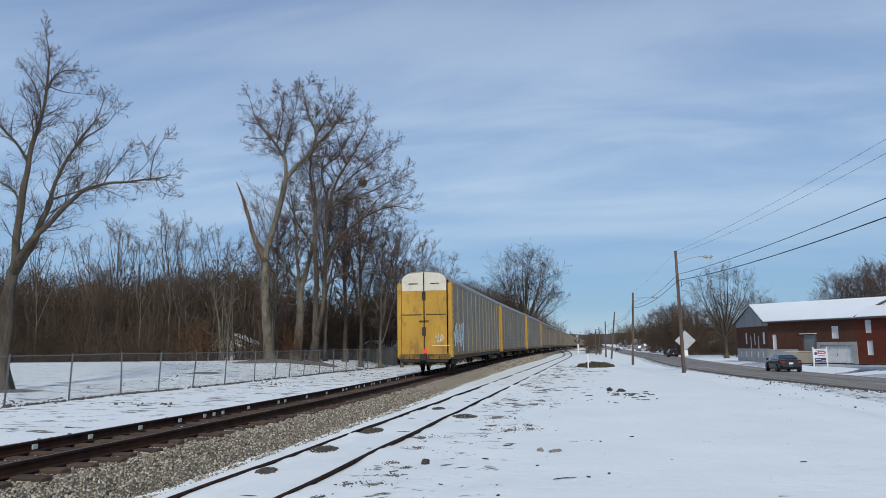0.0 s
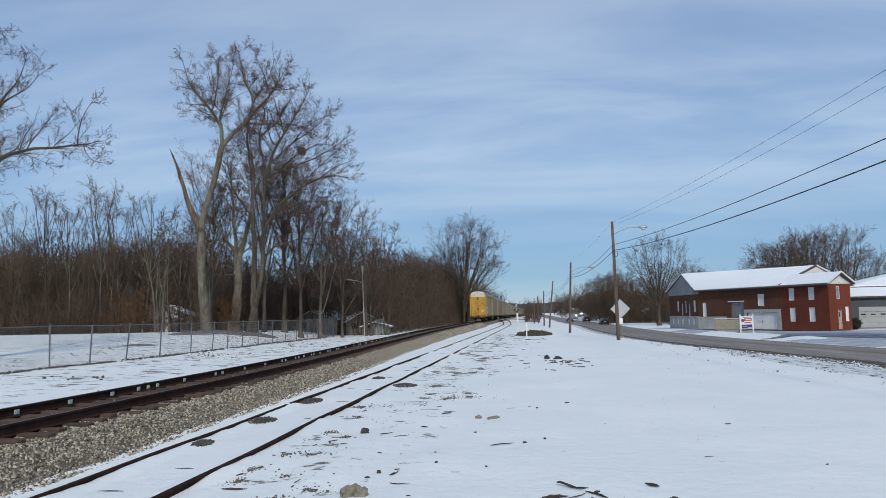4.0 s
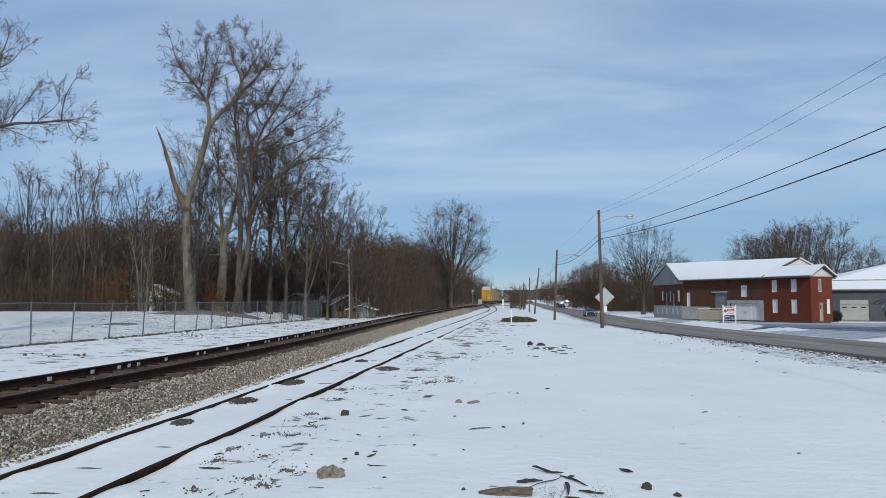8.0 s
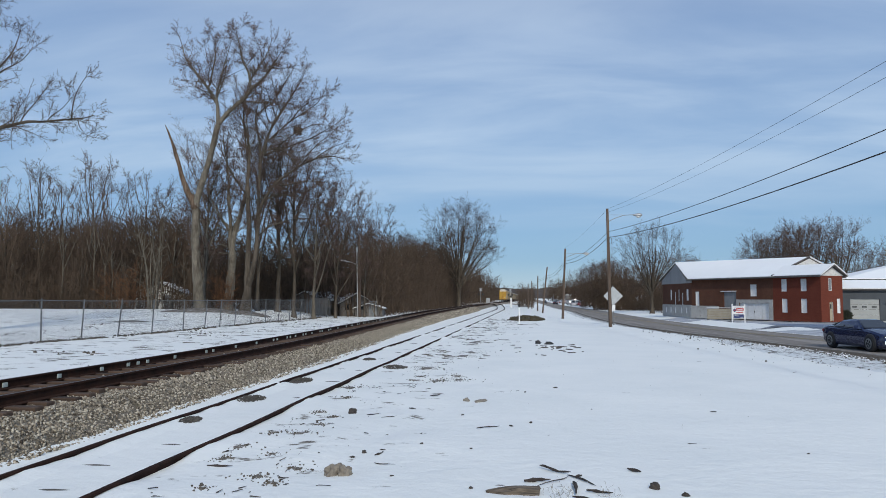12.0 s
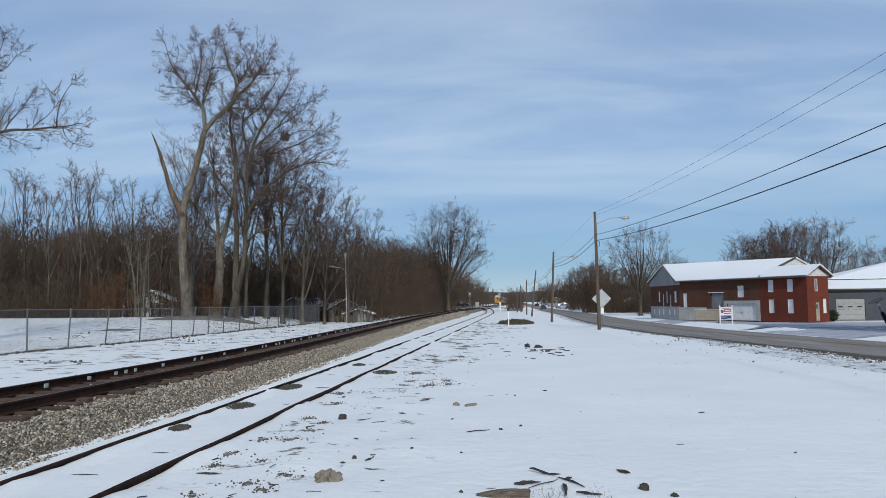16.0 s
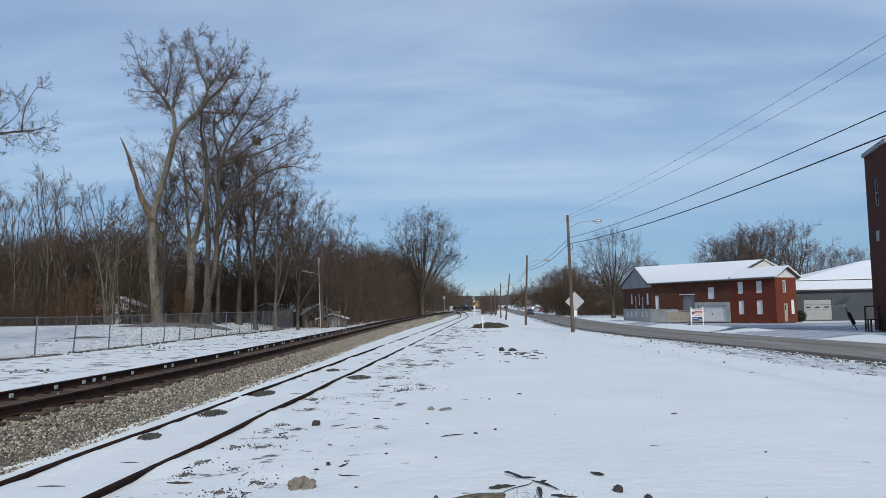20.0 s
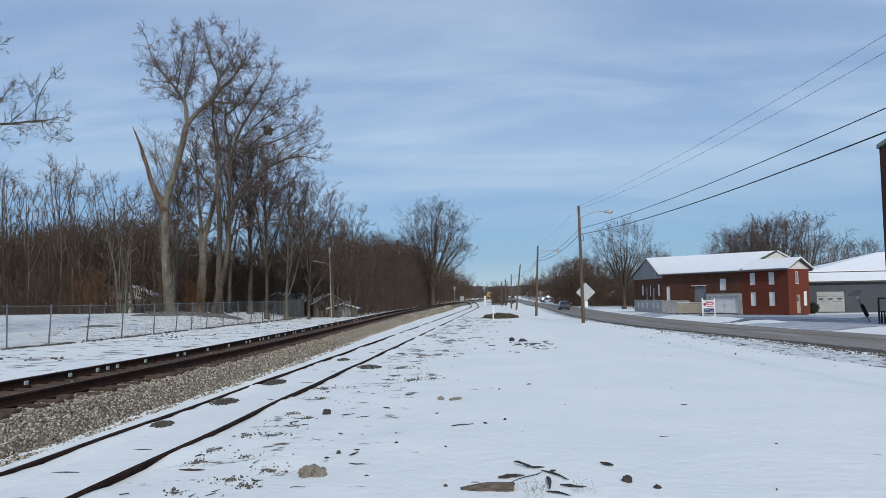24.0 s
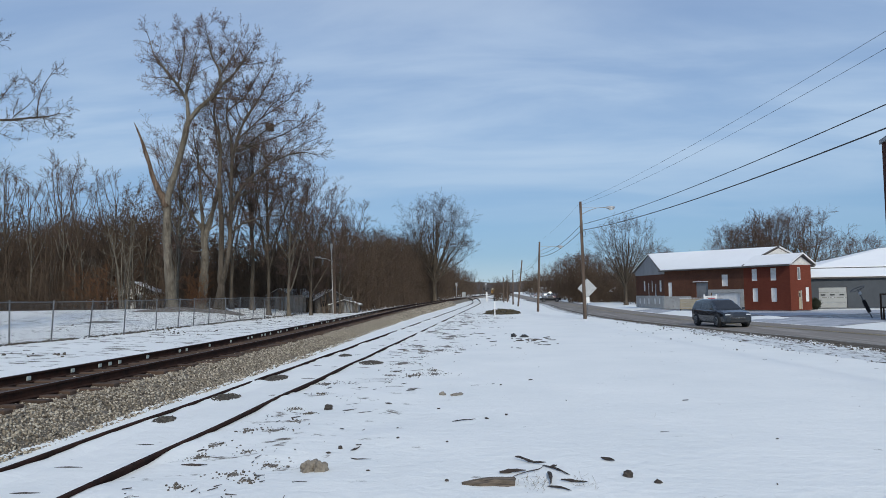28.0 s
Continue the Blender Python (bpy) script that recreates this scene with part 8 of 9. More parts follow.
# dark tie tops that show through between the siding rails
for i, (x, y, rx, ry) in enumerate([(-5.17, 10.4, 0.27, 0.05), (-5.46, 9.0, 0.34, 0.055), (-5.22, 7.8, 0.34, 0.05), (-5.6, 22.0, 0.24, 0.09), (-4.96, 21.5, 0.2, 0.1), (-5.0, 18.7, 0.34, 0.07), (-5.17, 25.9, 0.27, 0.12), (-5.05, 30.7, 0.25, 0.13), (-5.13, 29.1, 0.23, 0.12), (-4.91, 15.5, 0.2, 0.06), (-5.4, 35.0, 0.4, 0.2), (-5.2, 41.0, 0.4, 0.25), (-5.5, 47.0, 0.4, 0.3)]):
    low_mound("old_tie", x, y, rx * 0.8, ry * 0.8, 0.022, M["wet_gravel"], "rotten tie top showing through the snow of the siding", "railway tie", 110 + i, "bare ties of the siding")

# snow blown against the siding rails, with an uneven edge
def bank_cross(off, side):
    def cross(y):
        x, z = side_line(y)
        n = 0.5 + 0.9 * noise.noise(Vector((y * 0.5, off * 3 + side, 91))) + 0.5 * noise.noise(Vector((y * 2.3, off * 3 + side, 92)))
        n = min(max(n, 0.0), 1.15)
        c = x + off
        foot = ground_z(c + side * 0.42, y) - 0.015
        top = foot + (z - foot) * n * 0.9
        return [(c + side * 0.012, y, top - 0.01), (c + side * 0.07, y, top), (c + side * 0.16, y, foot + (top - foot) * 0.62), (c + side * 0.28, y, foot + (top - foot) * 0.25 + 0.01), (c + side * 0.42, y, foot)]
    return cross


for off in (-0.7535, 0.7535):
    for side in (-1, 1):
        bank = new("snow_bank", strip("snow_bank", steps((5, 60, 0.2), (60, 140, 1.0)), bank_cross(off, side), M["snow"]))
        tagged(bank, "wind-blown snow lying against the siding rail", "snow bank", kind="structure")

# ---- bare earth with dead grass in the field ----
M["earth"] = simple("earth", (0.10, 0.087, 0.07), (0.25, 0.225, 0.185), 7, 0.95, 0, 0.9, 30, dirt=(0.6, 0.61, 0.63), coords="World", dist=0.03)
EARTH = [(-4.28, 17.6, 0.63), (-3.06, 22.2, 0.9), (-2.38, 19.4, 0.54), (-1.83, 19.7, 0.6), (-2.88, 24.8, 0.46), (-3.92, 15.8, 0.2), (-3.87, 13.6, 0.24), (-3.47, 13.1, 0.25), (-3.49, 12.3, 0.24), (-3.53, 11.4, 0.47), (-3.98, 11.4, 0.28), (-4.11, 10.3, 0.35), (-4.05, 9.6, 0.32), (-3.47, 9.9, 0.31), (-2.87, 9.1, 0.27), (-3.19, 8.6, 0.31), (-2.92, 8.3, 0.2), (-3.59, 8.0, 0.16), (-1.93, 20.3, 0.31), (-2.27, 29.7, 0.9), (-2.59, 35.9, 1.2), (-2.95, 20.3, 0.25), (-2.98, 19.5, 0.25), (-2.41, 27.4, 0.85), (-2.65, 49.9, 1.15), (-2.2, 73, 1.5), (-4.1, 41.4, 0.58), (-2.96, 64.8, 1.4), (-3.4, 56, 1.2), (-3.6, 30.5, 0.4), (-3.0, 38.5, 0.5)]
gspots, clods = [], []
for i, (x, y, w_) in enumerate(EARTH):
    low_mound("earth_patch", x, y, w_ * 0.26, w_ * (0.24 + 0.012 * y), 0.028, M["earth"], "bare earth and dead grass showing through the snow", "earth patch", 60 + i, "earth patches")
    for k in range(int((40 if y < 15 else 80) + 90 * w_)):
        a, r_ = rng.uniform(0, 6.283), abs(rng.gauss(0, 0.5))
        px_, py_ = x + w_ * 0.75 * r_ * math.cos(a) * 1.2, y + w_ * (0.75 + 0.02 * y) * r_ * math.sin(a)
        sz = rng.uniform(0.008, 0.028) * (1.6 if rng.random() < 0.12 else 1.0)
        clods.append((px_, py_, ground_z(px_, py_) + 0.002, sz))
        if k % 3 == 0:
            gspots.append((px_, py_, rng.uniform(0.03, 0.11)))
for k in range(60):
    gspots.append((rng.uniform(-4, 6), rng.uniform(8, 30), rng.uniform(0.05, 0.16)))
for k in range(46):
    gspots.append((rng.choice((0.28, 0.36, 0.87)) + rng.gauss(0, 0.05), 8.1 + rng.gauss(0, 0.1), rng.uniform(0.08, 0.24)))
thicket("grass_tufts", gspots, 23, M["dead_grass"], "sparse dead grass blades poking through snow", 0.006, 3, 0, 0.35, 0.5, 0.003)


def rock(name, x, y, sx, sy, sz, seed, mat, label, cat="rock", lumps=1):
    bm = bmesh.new()
    bmesh.ops.create_icosphere(bm, subdivisions=4, radius=1)
    for v in bm.verts:
        n = 1 + 0.45 * noise.noise(v.co * 1.7 + Vector((seed, 0, 0))) + 0.22 * abs(noise.noise(v.co * 3.4 + Vector((0, seed, 0)))) + 0.10 * noise.noise(v.co * 9 + Vector((0, 0, seed)))
        v.co = Vector((v.co.x * sx * n, v.co.y * sy * n, max(v.co.z, -0.5) * sz * n))
    me = bpy.data.meshes.new(name)
    bm.to_mesh(me)
    bm.free()
    me.materials.append(mat)
    for p in me.polygons:
        p.use_smooth = True
    ob = new(name, me)
    ob.matrix_basis = pose(x, y, ground_z(x, y) + 0.25 * sz, 0, 0, seed * 47)
    return tagged(ob, label, cat)


M["pale_stone"] = simple("pale_stone", (0.19, 0.16, 0.125), (0.38, 0.34, 0.275), 6, 0.95, 0, 0.9, 22, dirt=(0.12, 0.10, 0.08), dist=0.03, low=0.5)
rock("rock", -2.34, 8.92, 0.12, 0.10, 0.10, 5, M["pale_stone"], "lumpy tan rock lying in the snow", "rock", 3)
rock("rock", -2.20, 8.88, 0.085, 0.085, 0.09, 9, M["pale_stone"], "lumpy tan rock lying in the snow", "rock", 3)
rock("rock", -3.24, 13.6, 0.09, 0.07, 0.07, 3, M["dead_wood"], "dark stone lying in the snow")
rock("rock", -1.28, 15.5, 0.06, 0.05, 0.05, 4, M["stone"], "grey stone lying in the snow")
rock("rock", -0.98, 15.55, 0.18, 0.07, 0.04, 5, M["stone"], "flat tan stone lying in the snow")
rock("rock", 1.39, 8.55, 0.07, 0.05, 0.05, 6, M["dead_wood"], "dark clod lying in the snow", "clod")
for x, y, sx, sy, sz, sd in ((1.66, 8.25, 0.06, 0.05, 0.05, 11), (0.64, 18.0, 0.10, 0.04, 0.03, 12), (0.04, 12.9, 0.05, 0.04, 0.035, 13), (-2.24, 10.1, 0.06, 0.05, 0.06, 14), (-0.64, 8.34, 0.035, 0.03, 0.035, 15), (-1.63, 8.89, 0.045, 0.03, 0.025, 16), (-1.52, 10.65, 0.06, 0.03, 0.022, 17), (-0.29, 12.6, 0.07, 0.04, 0.03, 18), (-2.34, 9.84, 0.05, 0.04, 0.03, 19), (-1.2, 13.65, 0.045, 0.03, 0.025, 20), (-0.07, 17.1, 0.065, 0.04, 0.03, 21), (-0.8, 10.5, 0.035, 0.025, 0.02, 22)):
    rock("rock", x, y, sx * 0.6, sy * 0.6, sz * 0.55, sd, M["dead_wood"], "small dark clod lying in the snow", "clod")
rock("rock", 0.46, 35.1, 0.12, 0.08, 0.13, 7, M["black_paint"], "black lump among scattered boards", "clod")
rock("rock", 0.95, 34.7, 0.17, 0.09, 0.10, 8, M["black_paint"], "black lump among scattered boards", "clod")


def stick(x0, y0, x1, y1, r, label="dark dead stick lying on the snow", bend=0.015, lift=0.02, mat="rotten_wood", name="stick"):
    pts = []
    for k in range(7):
        u = k / 6
        x, y = x0 + (x1 - x0) * u, y0 + (y1 - y0) * u
        b = bend * math.sin(u * 3.14159)
        pts.append((x + b, y + b * 0.4, ground_z(x, y) + r * 0.6 + lift * 0.4 * math.sin(u * 3.3 + x0 * 7) ** 2))
    r = r * 0.58
    s = Shape().tube(pts, [r * q * (1 + 0.5 * noise.noise(Vector((x0 * 9, k * 1.7, 2)))) for k, q in enumerate((0.45, 0.95, 1.1, 0.95, 0.8, 0.6, 0.2))], 6)
    # broken, flattened wood
    s.v = [(x + r * 0.35 * noise.noise(Vector((x * 30, y * 30, 4))), y + r * 0.35 * noise.noise(Vector((x * 30, y * 30, 7))), z + r * 0.3 * noise.noise(Vector((x * 25, y * 25, z * 40)))) for x, y, z in s.v]
    ob = new(name, s.mesh(name, M[mat], smooth=False))
    return tagged(ob, label, "stick" if name == "stick" else "log", "dead sticks" if name == "stick" else "")


stick(0.14, 9.36, 0.50, 9.02, 0.034, bend=-0.02, lift=0.06)
stick(-0.05, 8.66, 0.25, 8.72, 0.036, bend=0.0)
stick(0.10, 8.46, 0.48, 8.98, 0.012, bend=0.06, lift=0.05)
stick(0.46, 9.0, 0.74, 8.52, 0.022, bend=0.02)
stick(0.50, 8.62, 0.50, 8.10, 0.034, lift=0.05)
stick(0.53, 8.88, 0.63, 9.0, 0.022)
stick(0.62, 8.28, 0.90, 8.20, 0.026)
stick(0.46, 8.05, 0.70, 7.9, 0.022)
stick(-0.84, 12.2, -0.48, 12.52, 0.018)
stick(-1.97, 9.5, -1.68, 9.41, 0.012, bend=-0.03)
stick(1.20, 9.40, 1.34, 9.24, 0.035)
stick(-4.09, 9.21, -3.73, 9.15, 0.026, lift=0.0)
stick(-2.09, 15.9, -1.91, 16.17, 0.022)
stick(-2.33, 14.5, -2.17, 14.35, 0.024)
stick(-2.9, 13.26, -2.68, 13.45, 0.014)
stick(-2.6, 13.1, -2.35, 13.25, 0.012)
stick(-2.05, 9.9, -1.98, 10.15, 0.02)
lg = Shape()
rings = []
for k in range(9):
    u = k / 8
    w_ = 0.115 * min(1.0, 0.25 + 1.6 * u) * (1 + 0.12 * math.sin(9 * u))
    h_ = 0.075 * min(1.0, 0.2 + 1.5 * u)
    ring = []
    for i in range(14):
        a = 2 * math.pi * i / 14
        q = 1 + 0.3 * noise.noise(Vector((u * 3, math.cos(a) * 4, math.sin(a) * 4)))
        ring.append((-0.46 + 0.58 * u + 0.03 * noise.noise(Vector((a * 3, u, 5))), 8.24 - 0.03 * u + w_ * math.cos(a) * q, 0.02 + h_ * math.sin(a) * q))
    rings.append(ring)
lg.loft(rings)
log = new("log", lg.mesh("log", simple("log_wood", (0.035, 0.027, 0.020), (0.26, 0.205, 0.15), 14, 0.95, 0, 1.0, 50, stretch=(0.12, 2.5, 2.5)), smooth=False))
tagged(log, "weathered split log half buried in the snow", "log")
# scattered boards round the black lumps
for i in range(36):
    x, y = rng.gauss(1.0, 0.8), rng.gauss(32.4, 1.9)
    l_ = 0.06 + 0.34 * rng.random() ** 2
    ob = part("board", Shape().box(0, 0, 0.02, l_, rng.uniform(0.03, 0.09), 0.03, 0.006), M["dead_wood"], None, at=pose(x, y, ground_z(x, y) - 0.005, rng.uniform(-4, 4), rng.uniform(-4, 4), rng.gauss(5, 30)))
    tagged(ob, "broken dark board lying on the snow", "board", "broken boards")
# small litter: bark, clods, chips
P0, P1, R0, R1 = [], [], [], []
for k in range(620):
    y = 7.2 + 50 * rng.random() ** 1.7
    if rng.random() < 0.72:
        x = -4.3 + abs(rng.gauss(0, 1.25)) + 0.5 * noise.noise(Vector((y * 0.7, 0, 9)))
    else:
        x = rng.uniform(-4.2, 5.0 + 0.12 * y)
    if noise.noise(Vector((x * 0.9, y * 0.5, 17))) < (-0.05 if x < -1 else 0.12):
        continue
    a, l_ = rng.gauss(0.1, 0.6), 0.015 + 0.15 * rng.random() ** 2.5
    z = ground_z(x, y) + 0.006
    P0.append((x, y, z)); P1.append((x + l_ * math.cos(a), y + l_ * math.sin(a), z + rng.uniform(-0.01, 0.025)))
    r_ = rng.uniform(0.003, 0.011)
    R0.append(r_); R1.append(r_ * rng.uniform(0.3, 1))
litter = new("litter", prisms("litter", P0, P1, R0, R1, M["dead_wood"]))
tagged(litter, "scattered bark, clods and twigs on the snow", "litter", kind="stuff")
# dirty ridges in the snow where the siding runs out
P0, P1, R0, R1 = [], [], [], []
for k in range(520):
    y = 26 + 56 * rng.random()
    x = -4.2 + abs(rng.gauss(0, 1.5)) if y < 60 else rng.uniform(-4.4, 0.8)
    if noise.noise(Vector((x * 0.7, y * 0.25, 71))) < 0.0:
        continue
    a, l_ = rng.gauss(0.25, 0.5), rng.uniform(0.06, 0.5)
    z = ground_z(x, y) - 0.004
    P0.append((x, y, z)); P1.append((x + l_ * math.cos(a), y + l_ * math.sin(a) * 2, ground_z(x + l_ * math.cos(a), y + l_ * math.sin(a) * 2) + 0.004))
    r_ = rng.uniform(0.01, 0.04)
    R0.append(r_); R1.append(r_ * 0.35)
ridges = new("ridge_dirt", prisms("ridge_dirt", P0, P1, R0, R1, M["dirt"]))
tagged(ridges, "dark earth and stalks on broken snow beside the siding", "litter", kind="stuff")
# thin broken crust along the fence side of the line
P0, P1, R0, R1 = [], [], [], []
for k in range(110):
    y = 14 + 46 * rng.random() ** 1.2
    x = rail_line(y)[0] - rng.uniform(2.6, 10.6)
    if noise.noise(Vector((x * 0.35, y * 0.2, 31))) < -0.02:
        continue
    if rng.random() < 0.35:
        x = rng.uniform(-34, -19)
    a, l_ = rng.gauss(0.0, 0.4), rng.uniform(0.1, 0.5)
    z = ground_z(x, y) + 0.004
    P0.append((x, y, z)); P1.append((x + l_ * math.cos(a), y + l_ * math.sin(a), ground_z(x + l_ * math.cos(a), y + l_ * math.sin(a)) + 0.004))
    r_ = rng.uniform(0.01, 0.035)
    R0.append(r_); R1.append(r_ * 0.4)
crust = new("lineside_litter", prisms("lineside_litter", P0, P1, R0, R1, M["dirt"]))
tagged(crust, "scattered clods and stalks on the lineside snow", "litter", kind="stuff")

# ---- ties, plates and stones of the main line ----
tie_me = Shape().box(0, 0, -0.09, 2.6, 0.23, 0.18, 0.015).mesh("tie", M["tie_wood"])
rng = random.Random(12)
far_ties = Shape()
n_tie = 0
for k in range(1400):
    y = 4.0 + k * 0.535
    x, z = rail_line(y)
    if n_tie < 290:
        part("tie", tie_me, None, main_track, at=pose(x - 0.10 + rng.gauss(0.0, 0.07), y, z - 0.168 + rng.uniform(-0.012, 0.004), rng.uniform(-2, 2), rng.uniform(-0.8, 0.8), rng.gauss(0, 1.6)))
        n_tie += 1
    elif y < 330:
        far_ties.box(x, y, z - 0.275, 2.6, 0.23, 0.18)
ob = part("far_ties", far_ties, M["tie_wood"], main_track)
tagged(ob, "wooden ties further along", kind="stuff")
clip_me = Shape().box(0, 0, 0, 0.02, 0.13, 0.085, 0.006).mesh("rail_clip", simple("clip_paint", (0.36, 0.43, 0.40), (0.55, 0.60, 0.57), 8, 0.7, 0, 0.1, 30))
clip_ys = [13.95, 15.45, 16.55, 17.0, 17.45, 18.9, 20.9, 21.4]
y = 23.2
while y < 62:
    clip_ys.append(y)
    if rng.random() < 0.45:
        clip_ys.append(y + 0.45)
    y += rng.uniform(1.2, 2.2)
clip_ys += [11.0, 12.4, 9.2]
for y in clip_ys:
    x, z = rail_line(y)
    part("rail_clip", clip_me, None, main_track, "pale painted clip on the rail web", at=pose(x - 0.7535 + 0.026, y, z - 0.10))
old_tie = Shape().box(0, 0, -0.09, 2.5, 0.22, 0.18, 0.02).mesh("tie", M["tie_wood"])
for k in range(26):
    y = 7.0 + k * 2.2 + rng.uniform(-0.3, 0.3)
    part("tie", old_tie, None, side_track, at=pose(-5.31 + rng.uniform(-0.05, 0.05), y, -0.03 + rng.uniform(-0.03, 0.012), rng.uniform(-2, 2), 0, rng.uniform(-2, 2)))


def stones(name, spots, mat, seed, label, parent=None):
    """Many small broken stones, one mesh. spots: x, y, z, size."""
    g = np.random.RandomState(seed)
    S = np.array(spots)
    n = len(S)
    cube = np.array([[x, y, z] for z in (-1, 1) for y in (-1, 1) for x in (-1, 1)], float)
    V = cube[None] * g.uniform(0.55, 1.15, (n, 8, 1)) * g.uniform(0.6, 1.1, (n, 1, 3))
    ang = g.uniform(0, 6.283, (n, 2))
    c, s_ = np.cos(ang[:, 0])[:, None], np.sin(ang[:, 0])[:, None]
    X, Y = V[:, :, 0] * c - V[:, :, 1] * s_, V[:, :, 0] * s_ + V[:, :, 1] * c
    c, s_ = np.cos(ang[:, 1])[:, None], np.sin(ang[:, 1])[:, None]
    Y2, Z2 = Y * c - V[:, :, 2] * s_, Y * s_ + V[:, :, 2] * c
    W = np.stack([X, Y2, Z2], -1) * S[:, 3][:, None, None] * 0.5 + S[:, None, :3]
    quads = np.array([(0, 2, 3, 1), (4, 5, 7, 6), (0, 1, 5, 4), (2, 6, 7, 3), (0, 4, 6, 2), (1, 3, 7, 5)])
    idx = (np.arange(n)[:, None, None] * 8 + quads[None]).reshape(-1)
    me = bpy.data.meshes.new(name)
    me.vertices.add(n * 8)
    me.vertices.foreach_set("co", W.reshape(-1))
    me.loops.add(len(idx))
    me.loops.foreach_set("vertex_index", idx.astype(np.int32))
    me.polygons.add(n * 6)
    me.polygons.foreach_set("loop_start", np.arange(n * 6, dtype=np.int32) * 4)
    me.polygons.foreach_set("loop_total", np.full(n * 6, 4, dtype=np.int32))
    me.update(calc_edges=True)
    me.materials.append(mat)
    ob = new(name, me)
    return tagged(ob, label, "gravel", kind="stuff")


m_, nt_, ln_, b_ = material("ballast_stone", 0.92, 0, 0.3)
geo = nt_.new("ShaderNodeNewGeometry")
col_ = ramp_node(nt_, ln_, geo.outputs["Random Per Island"], [(0.0, (0.07, 0.056, 0.042)), (0.3, (0.25, 0.212, 0.16)), (0.7, (0.42, 0.365, 0.28)), (1.0, (0.64, 0.58, 0.47))])
gr_ = ramp_node(nt_, ln_, noise_node(nt_, ln_, 30, 4, 0.6, (1, 1, 1), "World"), [(0.3, (0.7, 0.7, 0.7)), (0.7, (1, 1, 1))])
ln_.new(mix_node(nt_, ln_, 0.8, col_, gr_, "MULTIPLY"), b_.inputs["Base Color"])
M["ballast_stone"] = m_
M["earth_clod"] = simple("earth_clod", (0.05, 0.042, 0.034), (0.16, 0.138, 0.11), 9, 0.95, 0, 0.3, 40, coords="World")
g = np.random.RandomState(2)
spots = []
for k in range(44000):
    y = 5.5 + 48 * g.uniform() ** 1.9
    x, z = rail_line(y)
    side = g.uniform()
    if side < 0.66:
        d = g.uniform(1.2, 2.14)
    elif side < 0.80:
        # in the cribs, between the tie ends
        d = g.uniform(0.84, 1.3)
        y = 4.0 + 0.535 * (int((y - 4.0) / 0.535) + 0.5) + g.uniform(-0.16, 0.16)
        x, z = rail_line(y)
    elif side < 0.91:
        d = g.uniform(-0.62, 0.62)
    else:
        d = g.uniform(-2.15, -1.2)
    row = ballast_cross(y)
    zz = float(np.interp(x + d, [p[0] for p in row][::-1], [p[2] for p in row][::-1]))
    spots.append((x + d, y, zz + g.uniform(-0.012, 0.018), g.uniform(0.022, 0.042) * (1 + 0.007 * y)))
for k in range(9000):
    y = 50 + 80 * g.uniform() ** 1.3
    x, z = rail_line(y)
    d = g.uniform(1.3, 2.14) if g.uniform() < 0.85 else g.uniform(-0.6, 1.3)
    row = ballast_cross(y)
    zz = float(np.interp(x + d, [p[0] for p in row][::-1], [p[2] for p in row][::-1]))
    spots.append((x + d, y, zz + g.uniform(-0.01, 0.02), g.uniform(0.06, 0.10) * (0.5 + 0.01 * y)))
stones("clods", clods, M["earth_clod"], 9, "small clods and gravel strewn on the snow")
stones("ballast_stones", spots, M["ballast_stone"], 3, "loose pale crushed stones of the ballast shoulder")

# dark gravel beyond the far rail and along the fence foot
spots = []
for k in range(4200):
    y = 9 + 52 * g.uniform() ** 1.4
    x, z = rail_line(y)
    d = 1.55 + abs(g.normal(0, 0.42))
    if noise.noise(Vector((d * 0.5, y * 0.22, 51))) < 0.02:
        continue
    spots.append((x - d, y, ground_z(x - d, y) + 0.03, 0.03 + 0.05 * g.uniform() ** 2))
for k in range(1700):
    y = 10 + 58 * g.uniform()
    x = FENCE_X + g.normal(0, 0.14)
    if noise.noise(Vector((0, y * 0.5, 52))) < -0.2:
        continue
    spots.append((x, y, ground_z(x, y) + 0.01, 0.03 + 0.11 * g.uniform() ** 2.2))
for k in range(2200):
    y = 22 + 44 * g.uniform()
    x = g.uniform(-34, -12.5)
    if noise.noise(Vector((x * 0.22, y * 0.12, 53))) < 0.2:
        continue
    spots.append((x, y, ground_z(x, y) - 0.004, 0.03 + 0.10 * g.uniform() ** 2.2))
stones("lineside_grit", spots, M["earth_clod"], 14, "dark gravel and clods on the lineside snow")
spots = []
for px_, py_, w_ in ((-5.84, 15.1, 0.62), (-5.88, 18.67, 0.62), (-5.83, 12.35, 0.36), (-5.5, 25.5, 0.4), (-4.1, 22.6, 0.7)):
    for k in range(220):
        a, r_ = g.uniform(0, 6.283), g.uniform() ** 0.6
        x, y = px_ + 0.55 * w_ * r_ * math.cos(a), py_ + 0.8 * w_ * r_ * math.sin(a)
        spots.append((x, y, ground_z(x, y) + 0.045 * (1 - r_) + 0.008, g.uniform(0.02, 0.055)))
stones("siding_gravel", spots, M["wet_gravel"], 15, "dark wet gravel melted out between the siding rails")

spots = []
for k in range(420):
    a, r_ = g.uniform(0, 6.283), g.uniform() ** 0.6
    x, y = -0.2 + 1.95 * r_ * math.cos(a), 77 + 5.0 * r_ * math.sin(a)
    spots.append((x, y, ground_z(x, y) + 0.38 * (1 - min(r_, 1)) ** 0.7, 0.07 + 0.26 * g.uniform() ** 2))
stones("heap_clods", spots, M["heap_earth"], 16, "rough clods on the earth heap")
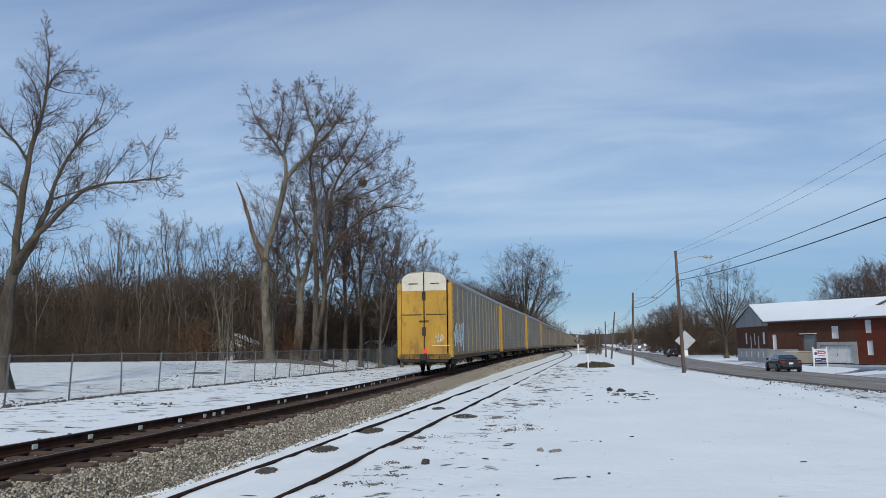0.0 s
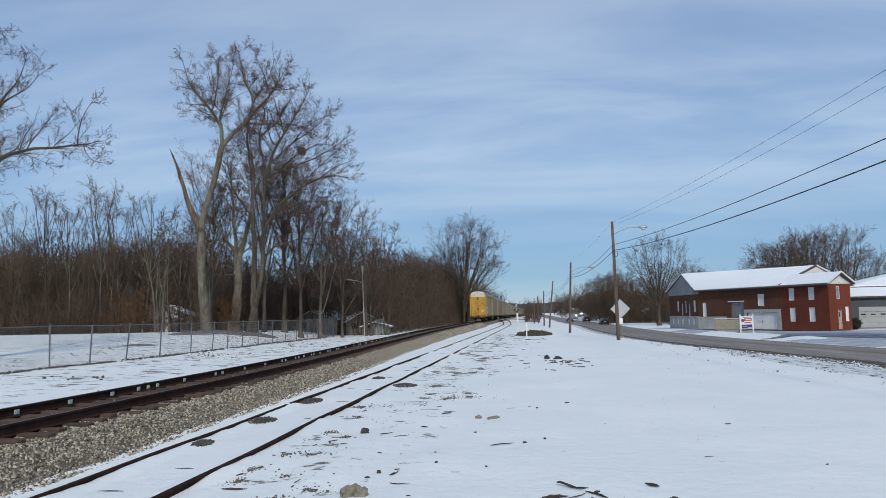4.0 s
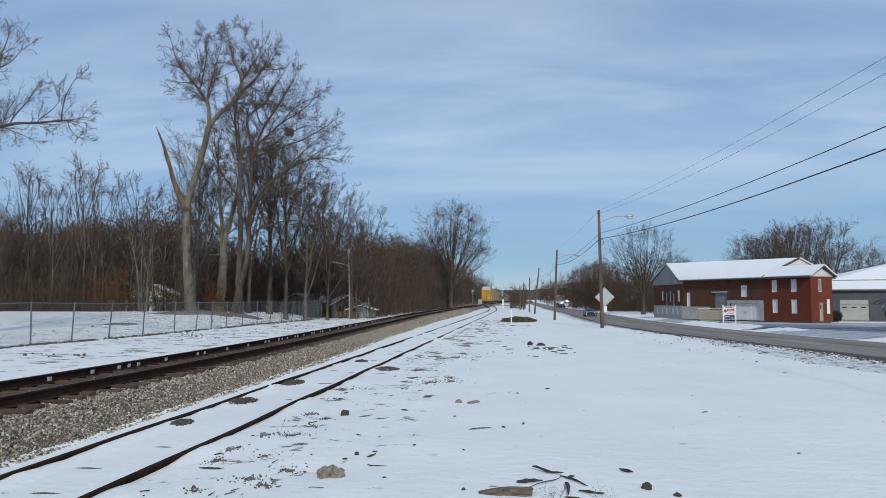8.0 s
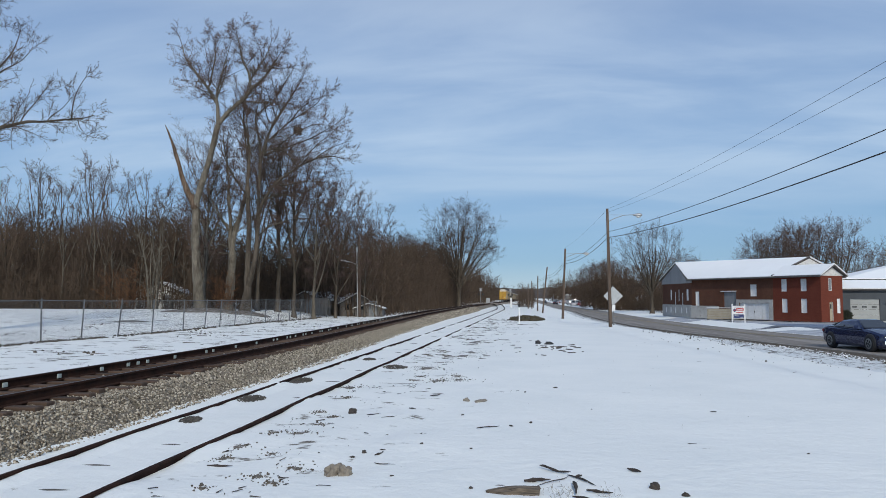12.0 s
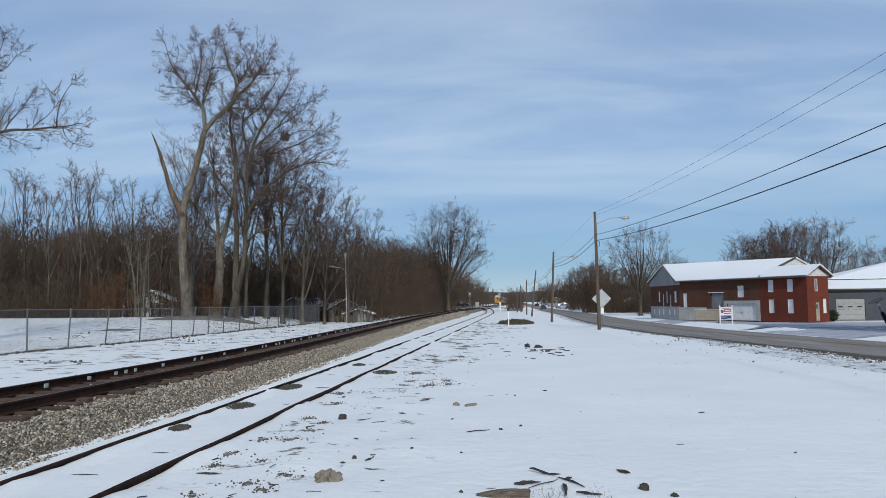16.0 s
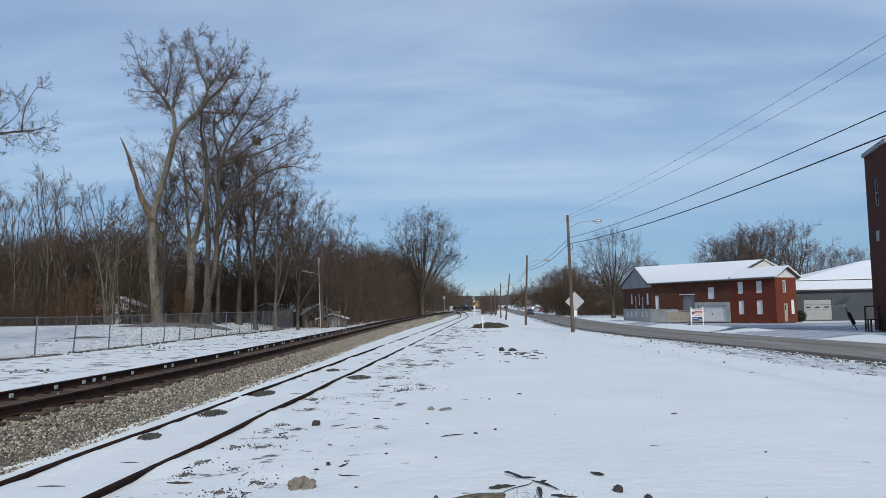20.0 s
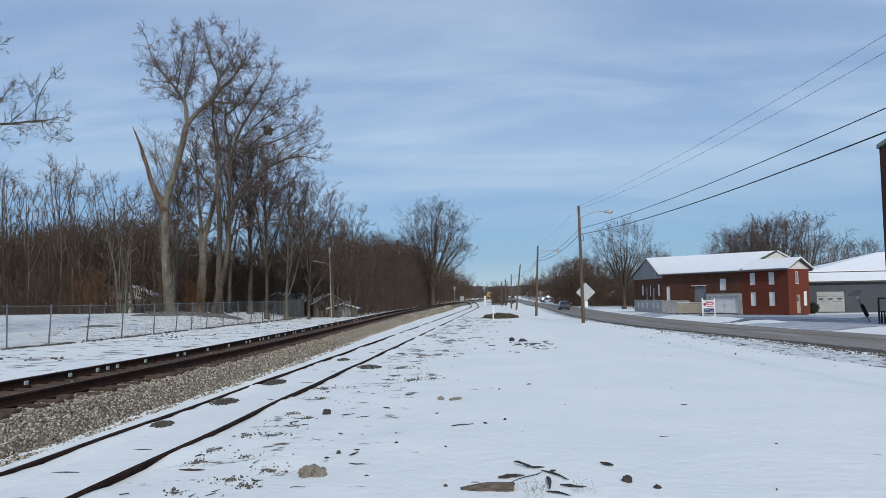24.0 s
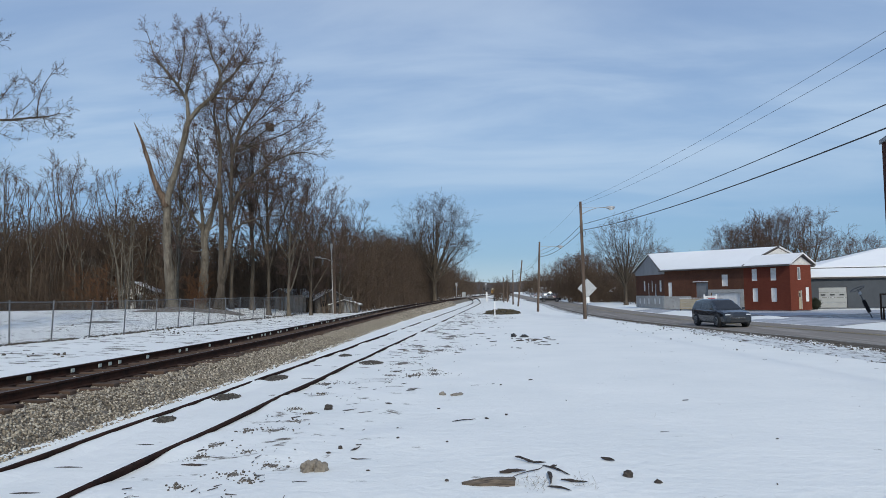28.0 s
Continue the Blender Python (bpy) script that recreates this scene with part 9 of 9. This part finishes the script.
# clods and grit along the road edge
spots = []
for k in range(4200):
    y = 22 + 46 * g.uniform() ** 1.3
    x, z = road_line(y)
    d = abs(g.normal(0, 1.0)) * (0.8 + 1.3 * smooth(60, 30, y))
    if noise.noise(Vector((d * 0.8, y * 0.35, 41))) < -0.12:
        continue
    spots.append((x - 0.1 - d, y, ground_z(x - 0.1 - d, y) + (0.05 if d < 3.2 else 0.01), 0.014 + 0.075 * g.uniform() ** 2.2))
stones("verge_clods", spots, M["earth_clod"], 10, "brown clods and grit thrown up beside the road")
# broken chunks of ploughed snow
spots = []
for k in range(1500):
    y = 22 + 30 * g.uniform() ** 1.2
    x, z = road_line(y)
    d = 0.4 + abs(g.normal(0, 1.7)) * smooth(58, 30, y)
    if noise.noise(Vector((d * 0.7, y * 0.4, 43))) < -0.1:
        continue
    spots.append((x - d, y, ground_z(x - d, y) + 0.045, 0.015 + 0.06 * g.uniform() ** 2))
stones("snow_chunks", spots, M["roof_snow"], 19, "broken chunks of ploughed snow beside the road")
# bare earth round the old trees' feet
low_mound("root_mound", -26.6, 58.2, 3.4, 2.2, 0.30, M["dirt"], "bare brown earth round the old tree's foot", "earth patch", 90)
low_mound("root_mound", -23.2, 59.8, 1.8, 1.5, 0.2, M["dirt"], "bare brown earth round a tree's foot", "earth patch", 91)
low_mound("root_mound", -25.4, 45.0, 1.3, 1.0, 0.10, M["earth"], "small bare hump of earth in the snow", "earth patch", 92)
low_mound("root_mound", -27.6, 30.6, 2.2, 1.4, 0.10, M["dirt"], "bare brown earth round the fence tree's foot", "earth patch", 93)
# yard beyond the road
shed(33.5, 226, ground_z(33.5, 226), 4.6, 5.0, 2.2, 1.5, 10, M["shed_wall"], "pale gabled outbuilding in a snowy yard")
shed(42, 228, ground_z(42, 228), 6.0, 4.0, 1.9, 0.7, 0, M["shed_wall"], "low open shed in a snowy yard")
for x, y, w_, h_, tn in ((12.0, 540, 4.6, 2.0, 20), (21.0, 520, 6.0, 2.4, 70)):
    z = road_line(y)[1]
    shed(x + 8, y, z, w_, 8, h_, 2.4, tn, M["white_siding"], "distant pale house with a snowy roof")


# ---- what moves ----
def motions():
    for k, car in enumerate(train):
        walk(car, train_rows(k))
    for car, rows, off, toward in ((blue_car, BLUE_ROWS, NEAR, True), (slate_car, SLATE_ROWS, NEAR, True), (navy_car, NAVY_ROWS, FAR, False), (black_suv, SUV_ROWS, FAR, False)):
        walk(car, [(t, road_pose(y, off, toward)) for t, y in rows])
    walk(black_truck, [(t, truck_pose(x)) for t, x in TRUCK_ROWS])


motions()
